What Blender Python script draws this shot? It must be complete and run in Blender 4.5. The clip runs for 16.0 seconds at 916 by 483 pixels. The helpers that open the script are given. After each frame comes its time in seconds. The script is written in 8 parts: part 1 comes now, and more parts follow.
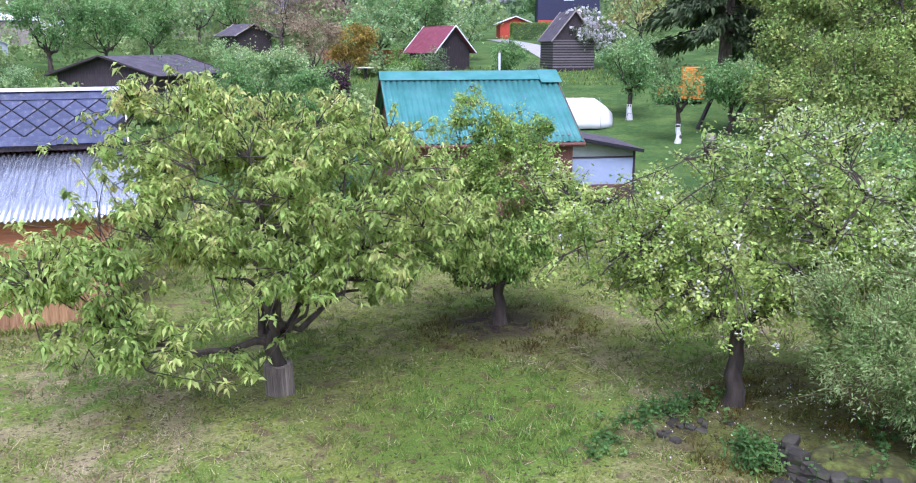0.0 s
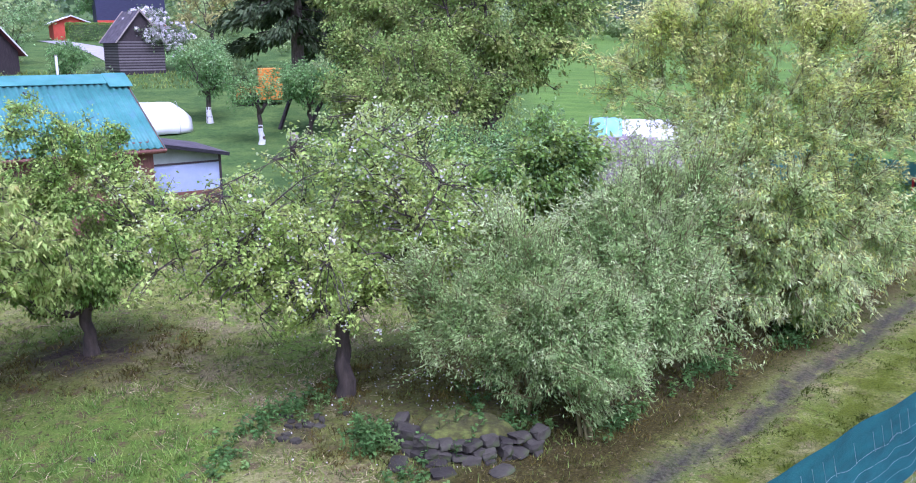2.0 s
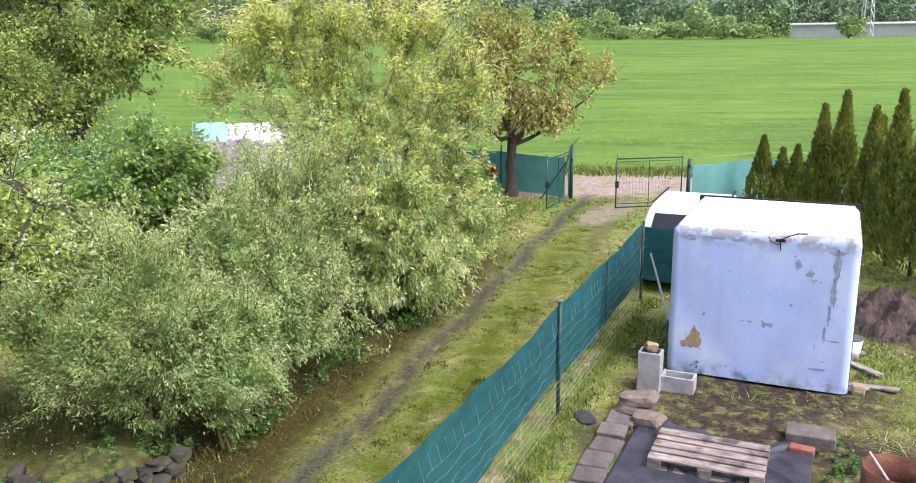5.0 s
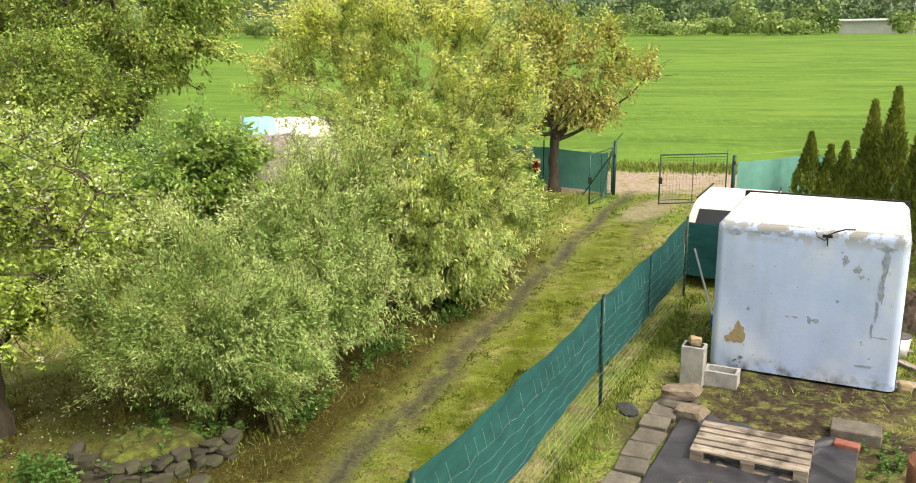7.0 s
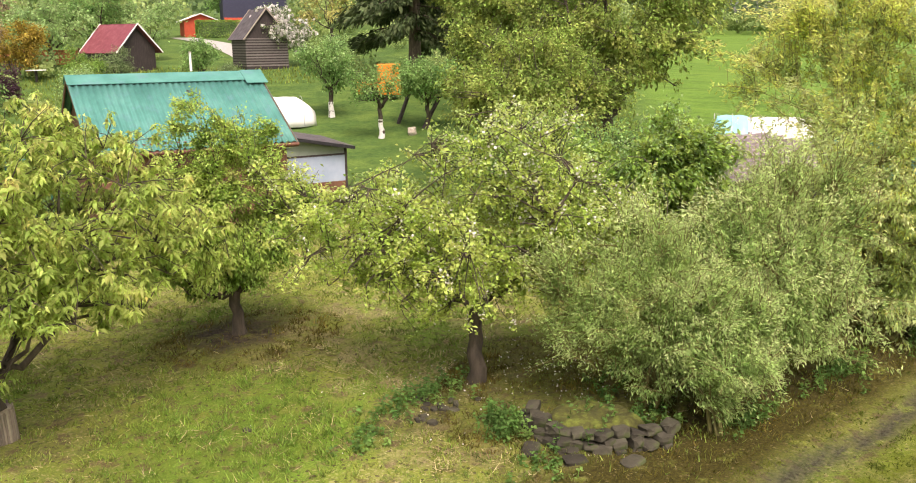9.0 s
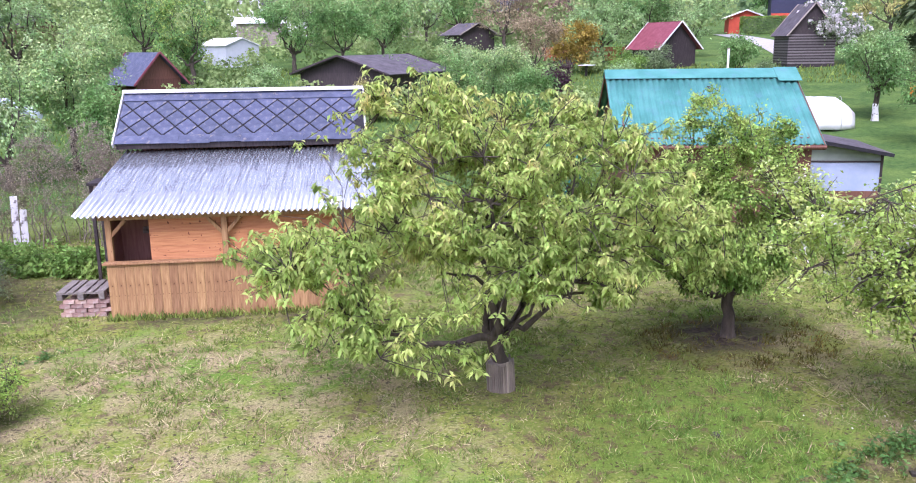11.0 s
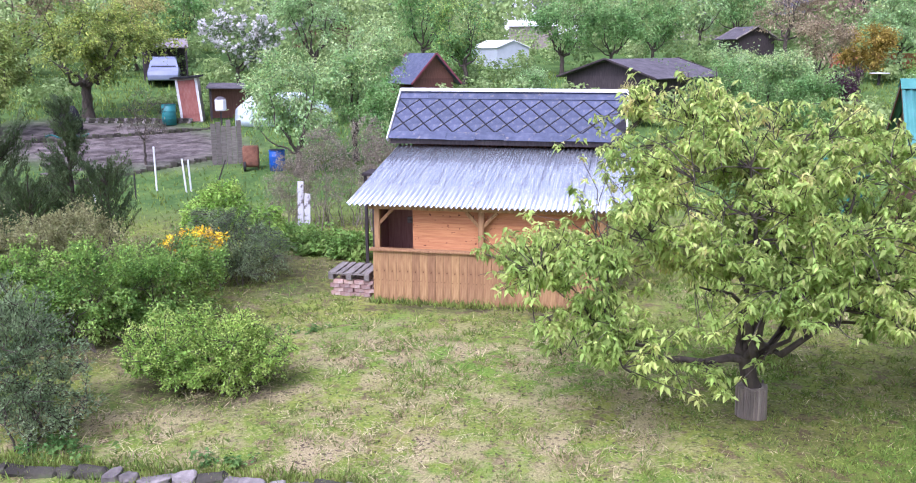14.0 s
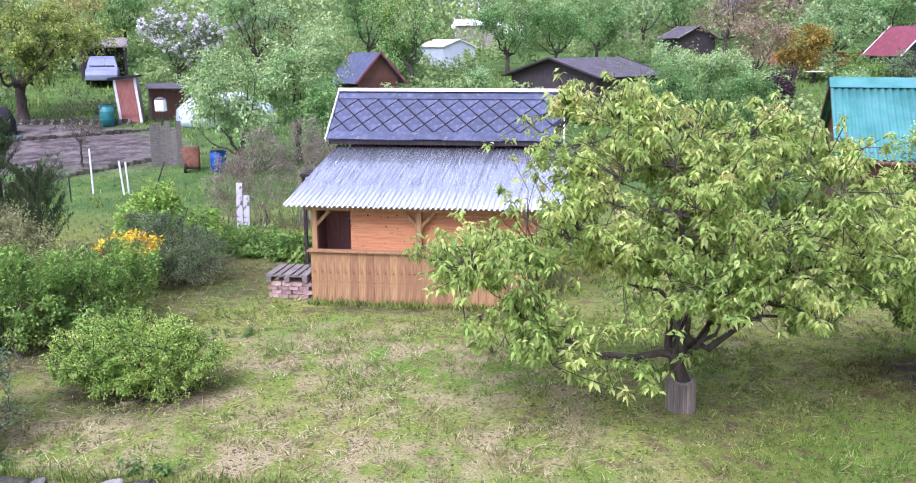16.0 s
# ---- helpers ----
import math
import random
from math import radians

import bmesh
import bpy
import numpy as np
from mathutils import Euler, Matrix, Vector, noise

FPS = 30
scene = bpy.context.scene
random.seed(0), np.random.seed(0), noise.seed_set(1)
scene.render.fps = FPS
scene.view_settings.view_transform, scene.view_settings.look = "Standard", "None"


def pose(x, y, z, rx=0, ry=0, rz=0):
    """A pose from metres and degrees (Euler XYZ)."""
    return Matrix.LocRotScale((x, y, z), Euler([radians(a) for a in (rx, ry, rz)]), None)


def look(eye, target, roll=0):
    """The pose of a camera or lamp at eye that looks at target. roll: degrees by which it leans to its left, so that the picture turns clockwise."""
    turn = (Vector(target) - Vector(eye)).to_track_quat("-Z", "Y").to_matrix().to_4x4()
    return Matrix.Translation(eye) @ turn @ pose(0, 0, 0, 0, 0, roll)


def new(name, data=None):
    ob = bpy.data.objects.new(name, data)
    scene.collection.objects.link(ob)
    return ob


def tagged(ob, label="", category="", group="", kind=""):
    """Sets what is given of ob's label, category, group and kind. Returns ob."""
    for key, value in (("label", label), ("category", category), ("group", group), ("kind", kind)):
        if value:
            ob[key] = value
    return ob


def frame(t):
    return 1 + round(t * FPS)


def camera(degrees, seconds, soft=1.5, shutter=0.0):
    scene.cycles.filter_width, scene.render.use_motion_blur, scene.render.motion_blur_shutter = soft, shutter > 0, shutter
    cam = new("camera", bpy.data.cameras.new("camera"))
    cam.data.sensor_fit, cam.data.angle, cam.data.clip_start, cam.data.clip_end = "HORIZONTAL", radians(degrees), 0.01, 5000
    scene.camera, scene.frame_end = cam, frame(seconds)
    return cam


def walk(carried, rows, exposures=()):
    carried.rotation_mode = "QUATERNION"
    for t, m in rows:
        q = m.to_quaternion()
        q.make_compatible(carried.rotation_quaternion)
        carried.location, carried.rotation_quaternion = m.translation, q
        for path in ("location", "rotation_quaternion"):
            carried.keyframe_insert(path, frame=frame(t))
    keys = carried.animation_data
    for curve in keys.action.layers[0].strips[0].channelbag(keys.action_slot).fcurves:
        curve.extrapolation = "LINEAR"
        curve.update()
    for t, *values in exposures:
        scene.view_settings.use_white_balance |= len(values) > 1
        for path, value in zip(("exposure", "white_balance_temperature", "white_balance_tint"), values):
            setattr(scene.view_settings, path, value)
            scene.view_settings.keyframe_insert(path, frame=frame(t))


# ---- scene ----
cam = camera(56.90, 16.0, 1.0)
PATH = [
    (0, (0.112, -0.176, 4.471), (4.678, 8.433, 2.226), -0.04),
    (0.5, (0.133, -0.130, 4.463), (5.710, 7.862, 2.220), -0.27),
    (1, (0.164, -0.082, 4.456), (6.684, 7.159, 2.206), -0.17),
    (1.5, (0.192, -0.056, 4.454), (7.578, 6.304, 2.220), -0.14),
    (2, (0.201, -0.034, 4.456), (8.240, 5.477, 2.218), -0.24),
    (2.5, (0.104, -0.059, 4.511), (8.797, 4.360, 2.294), -0.00),
    (3, (0.096, -0.055, 4.529), (9.254, 3.297, 2.315), -0.41),
    (3.5, (0.111, -0.014, 4.530), (9.582, 2.304, 2.313), -0.35),
    (4, (0.123, 0.046, 4.516), (9.777, 1.414, 2.292), -0.26),
    (6.5, (-0.036, 0.045, 4.493), (9.606, 1.415, 2.221), -0.41),
    (7, (-0.082, 0.091, 4.475), (9.485, 1.901, 2.196), -0.29),
    (7.5, (-0.154, 0.118, 4.486), (9.201, 2.828, 2.220), -0.35),
    (8, (-0.185, 0.095, 4.471), (8.840, 3.743, 2.184), -0.42),
    (8.5, (-0.293, 0.067, 4.531), (7.977, 5.192, 2.221), -0.49),
    (9, (-0.328, 0.038, 4.538), (6.943, 6.509, 2.243), -0.51),
    (9.5, (-0.284, -0.004, 4.543), (5.874, 7.538, 2.266), -0.44),
    (10, (-0.214, -0.057, 4.534), (4.734, 8.328, 2.249), -0.61),
    (12.5, (0.044, 0.040, 4.515), (-0.437, 9.777, 2.286), -0.36),
    (13, (0.022, 0.039, 4.523), (-0.595, 9.766, 2.287), -0.29),
    (13.5, (-0.002, 0.042, 4.506), (-0.668, 9.766, 2.273), -0.17),
    (14, (-0.042, 0.027, 4.512), (-0.729, 9.755, 2.301), -0.07),
    (14.5, (-0.023, 0.019, 4.491), (-0.718, 9.744, 2.268), -0.29),
    (15, (0.042, -0.018, 4.535), (-0.619, 9.704, 2.289), -0.05),
    (15.5, (0.099, -0.018, 4.524), (-0.570, 9.706, 2.288), -0.28),
    (16, (0.208, 0.025, 4.532), (0.087, 9.773, 2.308), -0.11),
]
walk(cam, [(t, look(eye, target, roll)) for t, eye, target, roll in PATH],
     exposures=[(0.0, 0.60, 5200, 32), (1.5, 0.62, 4950, 44), (2.5, 0.66, 5050, 42), (4.2, 0.80, 5350, 39), (6.3, 0.74, 7400, 8), (8.5, 0.76, 8200, 14), (9.5, 0.80, 6700, 30), (10.0, 0.84, 6100, 38), (12.3, 0.84, 5400, 34), (16.0, 0.84, 5400, 34)])

# ---------------------------------------------------------------- light
SUN_EL, SUN_AZ = 54.0, 208.0          # degrees above the horizon; compass bearing, 0 = +y, clockwise
world = bpy.data.worlds.new("sky")
scene.world = world
world.use_nodes = True
wt = world.node_tree
sky = wt.nodes.new("ShaderNodeTexSky")
sky.sky_type, sky.sun_disc = "NISHITA", False
sky.sun_elevation, sky.sun_rotation = radians(SUN_EL), radians(SUN_AZ)
sky.air_density, sky.dust_density, sky.ozone_density = 1.0, 4.0, 1.0
pale = wt.nodes.new("ShaderNodeHueSaturation")
pale.inputs["Saturation"].default_value = 0.35
wt.links.new(sky.outputs[0], pale.inputs["Color"])
wt.links.new(pale.outputs[0], wt.nodes["Background"].inputs[0])
wt.nodes["Background"].inputs[1].default_value = 0.15
sun_data = bpy.data.lights.new("sun", "SUN")
sun_data.energy, sun_data.angle, sun_data.color = 1.9, radians(35), (1.0, 0.96, 0.9)
sun = new("sun", sun_data)
sx, sy = math.sin(radians(SUN_AZ)), math.cos(radians(SUN_AZ))
sun.matrix_world = look((sx * 40, sy * 40, 40 * math.tan(radians(SUN_EL))), (0, 0, 0))


# ---------------------------------------------------------------- materials
def ramp_mat(name, colours, scale=4.0, rough=0.8, bump=0.2, bump_scale=40.0, metal=0.0, stretch=(1, 1, 1), detail=6.0,
             spec=0.4, trans=0.0, island=0.0, second=None, coords="Object", per_object=0.0):
    """A surface whose colour wanders through the given list with a noise; second = (colour, scale, low, high) lays stains over it."""
    m = bpy.data.materials.new(name)
    m.use_nodes = True
    t = m.node_tree
    N, L = t.nodes, t.links
    b = N["Principled BSDF"]
    tc = N.new("ShaderNodeTexCoord")
    mp = N.new("ShaderNodeMapping")
    mp.inputs["Scale"].default_value = stretch
    L.new(tc.outputs[coords], mp.inputs[0])
    n = N.new("ShaderNodeTexNoise")
    n.inputs["Scale"].default_value, n.inputs["Detail"].default_value, n.inputs["Roughness"].default_value = scale, detail, 0.62
    L.new(mp.outputs[0], n.inputs["Vector"])
    r = N.new("ShaderNodeValToRGB")
    while len(r.color_ramp.elements) < len(colours):
        r.color_ramp.elements.new(0.5)
    for i, (e, c) in enumerate(zip(r.color_ramp.elements, colours)):
        e.position = 0.5 if len(colours) == 1 else 0.3 + 0.4 * i / (len(colours) - 1)
        e.color = (*c, 1)
    L.new(n.outputs["Fac"], r.inputs[0])
    out = r.outputs[0]
    if second:
        col, sc, lo, hi = second
        n2 = N.new("ShaderNodeTexNoise")
        n2.inputs["Scale"].default_value, n2.inputs["Detail"].default_value = sc, 5
        L.new(tc.outputs[coords], n2.inputs["Vector"])
        mr = N.new("ShaderNodeMapRange")
        mr.inputs[1].default_value, mr.inputs[2].default_value = lo, hi
        L.new(n2.outputs["Fac"], mr.inputs[0])
        mx = N.new("ShaderNodeMix")
        mx.data_type = "RGBA"
        L.new(mr.outputs[0], mx.inputs[0])
        L.new(out, mx.inputs[6])
        mx.inputs[7].default_value = (*col, 1)
        out = mx.outputs[2]
    if island or per_object:
        if island:
            g = N.new("ShaderNodeNewGeometry")
            rnd = g.outputs["Random Per Island"]
        else:
            g = N.new("ShaderNodeObjectInfo")
            rnd = g.outputs["Random"]
        amount = island or per_object
        hs = N.new("ShaderNodeHueSaturation")
        mv = N.new("ShaderNodeMapRange")
        mv.inputs[3].default_value, mv.inputs[4].default_value = 1 - amount, 1 + amount
        L.new(rnd, mv.inputs[0])
        L.new(mv.outputs[0], hs.inputs["Value"])
        mh = N.new("ShaderNodeMath")
        mh.operation = "MULTIPLY_ADD"
        mh.inputs[1].default_value, mh.inputs[2].default_value = 0.06 * amount, 0.5 - 0.03 * amount
        L.new(rnd, mh.inputs[0])
        L.new(mh.outputs[0], hs.inputs["Hue"])
        L.new(out, hs.inputs["Color"])
        out = hs.outputs[0]
    L.new(out, b.inputs["Base Color"])
    b.inputs["Roughness"].default_value, b.inputs["Metallic"].default_value = rough, metal
    b.inputs["Specular IOR Level"].default_value = spec
    if bump:
        nb = N.new("ShaderNodeTexNoise")
        nb.inputs["Scale"].default_value, nb.inputs["Detail"].default_value = bump_scale, 4
        L.new(mp.outputs[0], nb.inputs["Vector"])
        bp = N.new("ShaderNodeBump")
        bp.inputs["Strength"].default_value, bp.inputs["Distance"].default_value = bump, 0.02
        L.new(nb.outputs["Fac"], bp.inputs["Height"])
        L.new(bp.outputs[0], b.inputs["Normal"])
    if trans:
        tr = N.new("ShaderNodeBsdfTranslucent")
        L.new(out, tr.inputs["Color"])
        ms = N.new("ShaderNodeMixShader")
        ms.inputs[0].default_value = trans
        L.new(b.outputs[0], ms.inputs[1])
        L.new(tr.outputs[0], ms.inputs[2])
        L.new(ms.outputs[0], N["Material Output"].inputs[0])
    return m


def leaf_mat(name, a, b, c, trans=0.45, rough=0.62, island=0.4, scale=1.3):
    warm = [(q[0] * 1.03, q[1], q[2] * 1.1) for q in (a, b, c)]
    return ramp_mat(name, warm, scale=scale, rough=rough, bump=0, trans=trans, island=island, spec=0.2, detail=2)


M_CHERRY = leaf_mat("cherry_leaf", (0.25, 0.375, 0.085), (0.42, 0.555, 0.135), (0.61, 0.69, 0.21), trans=0.55)
M_CHERRY_TIP = leaf_mat("cherry_young_leaf", (0.49, 0.60, 0.16), (0.62, 0.70, 0.22), (0.68, 0.58, 0.22), trans=0.55)
M_PEACH = leaf_mat("pear_leaf", (0.17, 0.31, 0.06), (0.31, 0.47, 0.10), (0.46, 0.58, 0.15))
M_APPLE = leaf_mat("apple_leaf", (0.24, 0.37, 0.075), (0.41, 0.55, 0.115), (0.58, 0.67, 0.19))
M_WILLOW = leaf_mat("willow_leaf", (0.33, 0.46, 0.15), (0.52, 0.65, 0.25), (0.72, 0.80, 0.42), trans=0.55)
M_WILLOW_S = leaf_mat("silver_willow_leaf", (0.22, 0.36, 0.105), (0.385, 0.54, 0.185), (0.58, 0.70, 0.32), trans=0.55)
M_WITHE = ramp_mat("orange_willow_bark", [(0.13, 0.125, 0.045), (0.21, 0.19, 0.065)], scale=6, rough=0.7, bump=0)
M_WILLOW_Y = leaf_mat("yellow_willow_leaf", (0.50, 0.58, 0.12), (0.64, 0.70, 0.20), (0.78, 0.80, 0.36), trans=0.55)
M_OAK = leaf_mat("oak_leaf", (0.13, 0.20, 0.05), (0.235, 0.315, 0.07), (0.40, 0.465, 0.115))
M_MAPLE = leaf_mat("bronze_leaf", (0.33, 0.345, 0.11), (0.47, 0.465, 0.155), (0.60, 0.565, 0.23))
M_OAKY = leaf_mat("yellow_oak_leaf", (0.24, 0.32, 0.05), (0.37, 0.45, 0.08), (0.52, 0.57, 0.13))
M_GARDEN = leaf_mat("garden_leaf", (0.124, 0.264, 0.078), (0.217, 0.388, 0.116), (0.341, 0.512, 0.174))
M_GARDEN_L = leaf_mat("pale_garden_leaf", (0.232, 0.388, 0.155), (0.341, 0.512, 0.194), (0.465, 0.620, 0.291))
M_PLUM = leaf_mat("purple_leaf", (0.062, 0.037, 0.047), (0.112, 0.062, 0.078), (0.150, 0.100, 0.094))
M_HEDGE = leaf_mat("hedge_leaf", (0.115, 0.225, 0.05), (0.21, 0.355, 0.072), (0.34, 0.48, 0.115))
M_ROUND = leaf_mat("round_bush_leaf", (0.186, 0.341, 0.058), (0.310, 0.496, 0.087), (0.465, 0.620, 0.136))
M_ROUND_L = leaf_mat("yellow_round_leaf", (0.34, 0.50, 0.09), (0.48, 0.63, 0.13), (0.62, 0.72, 0.20))
M_DRY = leaf_mat("dry_lilac_leaf", (0.23, 0.22, 0.13), (0.34, 0.31, 0.20), (0.44, 0.39, 0.29))
M_GREY = leaf_mat("grey_green_leaf", (0.12, 0.185, 0.08), (0.20, 0.285, 0.125), (0.31, 0.40, 0.19))
M_CONIFER = leaf_mat("conifer_needle", (0.048, 0.082, 0.032), (0.082, 0.125, 0.046), (0.135, 0.18, 0.07), trans=0.15)
M_THUJA = leaf_mat("thuja_scale", (0.10, 0.15, 0.028), (0.20, 0.26, 0.045), (0.34, 0.37, 0.08), trans=0.25)
M_WOODS = leaf_mat("far_wood_leaf", (0.07, 0.13, 0.06), (0.14, 0.23, 0.10), (0.24, 0.34, 0.15), trans=0.2, scale=0.11, island=0.15)
M_BLOSSOM = ramp_mat("white_blossom", [(0.78, 0.74, 0.74), (0.86, 0.84, 0.84)], scale=3, rough=0.7, bump=0, trans=0.3)
M_YELLOW = ramp_mat("yellow_flower", [(0.75, 0.50, 0.01), (0.85, 0.65, 0.03)], scale=3, rough=0.7, bump=0, trans=0.2, island=0.2)
M_BARK = ramp_mat("grey_bark", [(0.07, 0.055, 0.045), (0.13, 0.105, 0.085), (0.19, 0.16, 0.13)], scale=9, rough=0.95, bump=0.8, bump_scale=30, stretch=(1, 1, 0.3))
M_BARK_D = ramp_mat("dark_bark", [(0.04, 0.035, 0.03), (0.08, 0.065, 0.05), (0.12, 0.10, 0.08)], scale=9, rough=0.95, bump=0.8, bump_scale=30, stretch=(1, 1, 0.3))
M_TWIG = ramp_mat("pale_twig_bark", [(0.15, 0.13, 0.10), (0.26, 0.225, 0.18)], scale=5, rough=0.9, bump=0)
M_LIME = ramp_mat("lime_wash", [(0.62, 0.62, 0.62), (0.78, 0.78, 0.78)], scale=7, rough=0.95, bump=0.5, second=((0.2, 0.18, 0.16), 6, 0.58, 0.72))


# ---------------------------------------------------------------- building blocks
def mesh_np(name, verts, faces, material, parent=None, smooth=False, mats=None, fmat=None):
    """A mesh object from arrays of vertices and of triangles or quads."""
    me = bpy.data.meshes.new(name)
    verts, faces = np.asarray(verts, np.float32), np.asarray(faces, np.int32)
    k = faces.shape[1]
    me.vertices.add(len(verts))
    me.vertices.foreach_set("co", verts.ravel())
    me.loops.add(faces.size)
    me.loops.foreach_set("vertex_index", faces.ravel())
    me.polygons.add(len(faces))
    me.polygons.foreach_set("loop_start", np.arange(0, faces.size, k, dtype=np.int32))
    for m in mats or [material]:
        me.materials.append(m)
    if fmat is not None:
        me.polygons.foreach_set("material_index", np.asarray(fmat, np.int32))
    if smooth:
        me.polygons.foreach_set("use_smooth", np.ones(len(faces), bool))
    me.update(calc_edges=True)
    ob = new(name, me)
    if parent:
        ob.parent = parent
    return ob


def part(name, bm, material, parent=None, label="", smooth=False):
    """Links a bmesh as one mesh object under a thing or a part."""
    me = bpy.data.meshes.new(name)
    bmesh.ops.recalc_face_normals(bm, faces=bm.faces)
    bm.to_mesh(me)
    bm.free()
    me.materials.append(material)
    if smooth:
        for p in me.polygons:
            p.use_smooth = True
    ob = new(name, me)
    if parent:
        ob.parent = parent
    if label:
        ob["label"] = label
    return ob


def thing(name, label, category, m=None, group="", kind=""):
    """An Empty at the base of a thing."""
    ob = new(name)
    ob.empty_display_size = 0.2
    if m is not None:
        ob.matrix_world = m
    return tagged(ob, label, category, group, kind)


def box(x0, x1, y0, y1, z0, z1, bevel=0.0, bm=None):
    """A bevelled box between two corners, in a bmesh of its own or added to one."""
    own = bmesh.new()
    m = Matrix.Translation(((x0 + x1) / 2, (y0 + y1) / 2, (z0 + z1) / 2)) @ Matrix.Diagonal((x1 - x0, y1 - y0, z1 - z0, 1))
    bmesh.ops.create_cube(own, size=1, matrix=m)
    if bevel:
        bmesh.ops.bevel(own, geom=own.edges[:], offset=bevel, segments=1, affect="EDGES", profile=0.5)
    return add(bm, own)


def add(bm, own):
    if bm is None:
        return own
    me = bpy.data.meshes.new("tmp")
    own.to_mesh(me)
    own.free()
    bm.from_mesh(me)
    bpy.data.meshes.remove(me)
    return bm


def beam(a, b, w, h, bm=None, bevel=0.004, up=(0, 0, 1)):
    """A bar of section w x h from a to b."""
    a, b = Vector(a), Vector(b)
    d = b - a
    own = bmesh.new()
    y = d.normalized()
    u = Vector(up)
    if abs(y.dot(u)) > 0.99:
        u = Vector((1, 0, 0))
    x = y.cross(u).normalized()
    z = x.cross(y)
    r = Matrix((x, y, z)).transposed().to_4x4()
    m = Matrix.Translation((a + b) / 2) @ r @ Matrix.Diagonal((w, d.length, h, 1))
    bmesh.ops.create_cube(own, size=1, matrix=m)
    if bevel:
        bmesh.ops.bevel(own, geom=own.edges[:], offset=min(bevel, w / 4, h / 4), segments=1, affect="EDGES")
    return add(bm, own)


def rod(a, b, r, bm=None, r2=None, n=10):
    """A round bar from a to b."""
    a, b = Vector(a), Vector(b)
    own = bmesh.new()
    q = (b - a).to_track_quat("Z", "Y").to_matrix().to_4x4()
    bmesh.ops.create_cone(own, cap_ends=True, segments=n, radius1=r, radius2=r if r2 is None else r2, depth=(b - a).length,
                          matrix=Matrix.Translation((a + b) / 2) @ q)
    return add(bm, own)


def slab(points, thick, bm=None):
    """A sheet of even thickness below the given polygon."""
    own = bmesh.new()
    pts = [Vector(p) for p in points]
    n = (pts[1] - pts[0]).cross(pts[2] - pts[0]).normalized()
    if n.z < 0:
        n = -n
    top = [own.verts.new(p) for p in pts]
    low = [own.verts.new(p - n * thick) for p in pts]
    own.faces.new(top)
    own.faces.new(low[::-1])
    k = len(pts)
    for i in range(k):
        own.faces.new((top[i], low[i], low[(i + 1) % k], top[(i + 1) % k]))
    return add(bm, own)


def corrugated(length, width, pitch, depth, thick=0.004, per=8, sag=0.0):
    """A corrugated sheet: waves along x over length, running width along y, from the origin; as arrays."""
    n = int(length / pitch * per)
    x = np.linspace(0, length, n + 1)
    z = depth / 2 * np.sin(2 * np.pi * x / pitch)
    ys = np.linspace(0, width, 4)
    top = np.array([[a, y, c] for y in ys for a, c in zip(x, z)])
    low = top - (0, 0, thick)
    k = n + 1
    f = []
    for j in range(3):
        for i in range(n):
            a = j * k + i
            f += [(a, a + 1, a + k + 1, a + k), (a + 4 * k + k, a + 4 * k + k + 1, a + 4 * k + 1, a + 4 * k)]
    for i in range(n):
        f += [(i + 4 * k, i + 4 * k + 1, i + 1, i), (3 * k + i, 3 * k + i + 1, 7 * k + i + 1, 7 * k + i)]
    return np.concatenate([top, low]), np.array(f)


def ease(a, b, x):
    s = np.clip((x - a) / (b - a), 0, 1)
    return s * s * (3 - 2 * s)


def height(x, y):
    """The lie of the land: level round the house, a slope of gardens to the north, a field that climbs gently to the east."""
    x, y = np.asarray(x, float), np.asarray(y, float)
    r = np.hypot(x, y)
    az = np.degrees(np.arctan2(x, y))
    east = ease(44, 58, az) * (1 - ease(140, 170, az))
    north = 0.10 * np.maximum(r - 30, 0) - 0.05 * np.maximum(r - 75, 0)
    field = 0.036 * np.maximum(r - 32, 0) - 0.018 * np.maximum(r - 190, 0)
    back = 1 - ease(150, 175, np.abs(az))
    return (north * (1 - east) + field * east) * back


def land(x, y):
    return float(height(x, y))


def far(bearing, dist):
    """The place at a compass bearing and distance from the house, on the land."""
    x, y = dist * math.sin(radians(bearing)), dist * math.cos(radians(bearing))
    return Vector((x, y, land(x, y)))


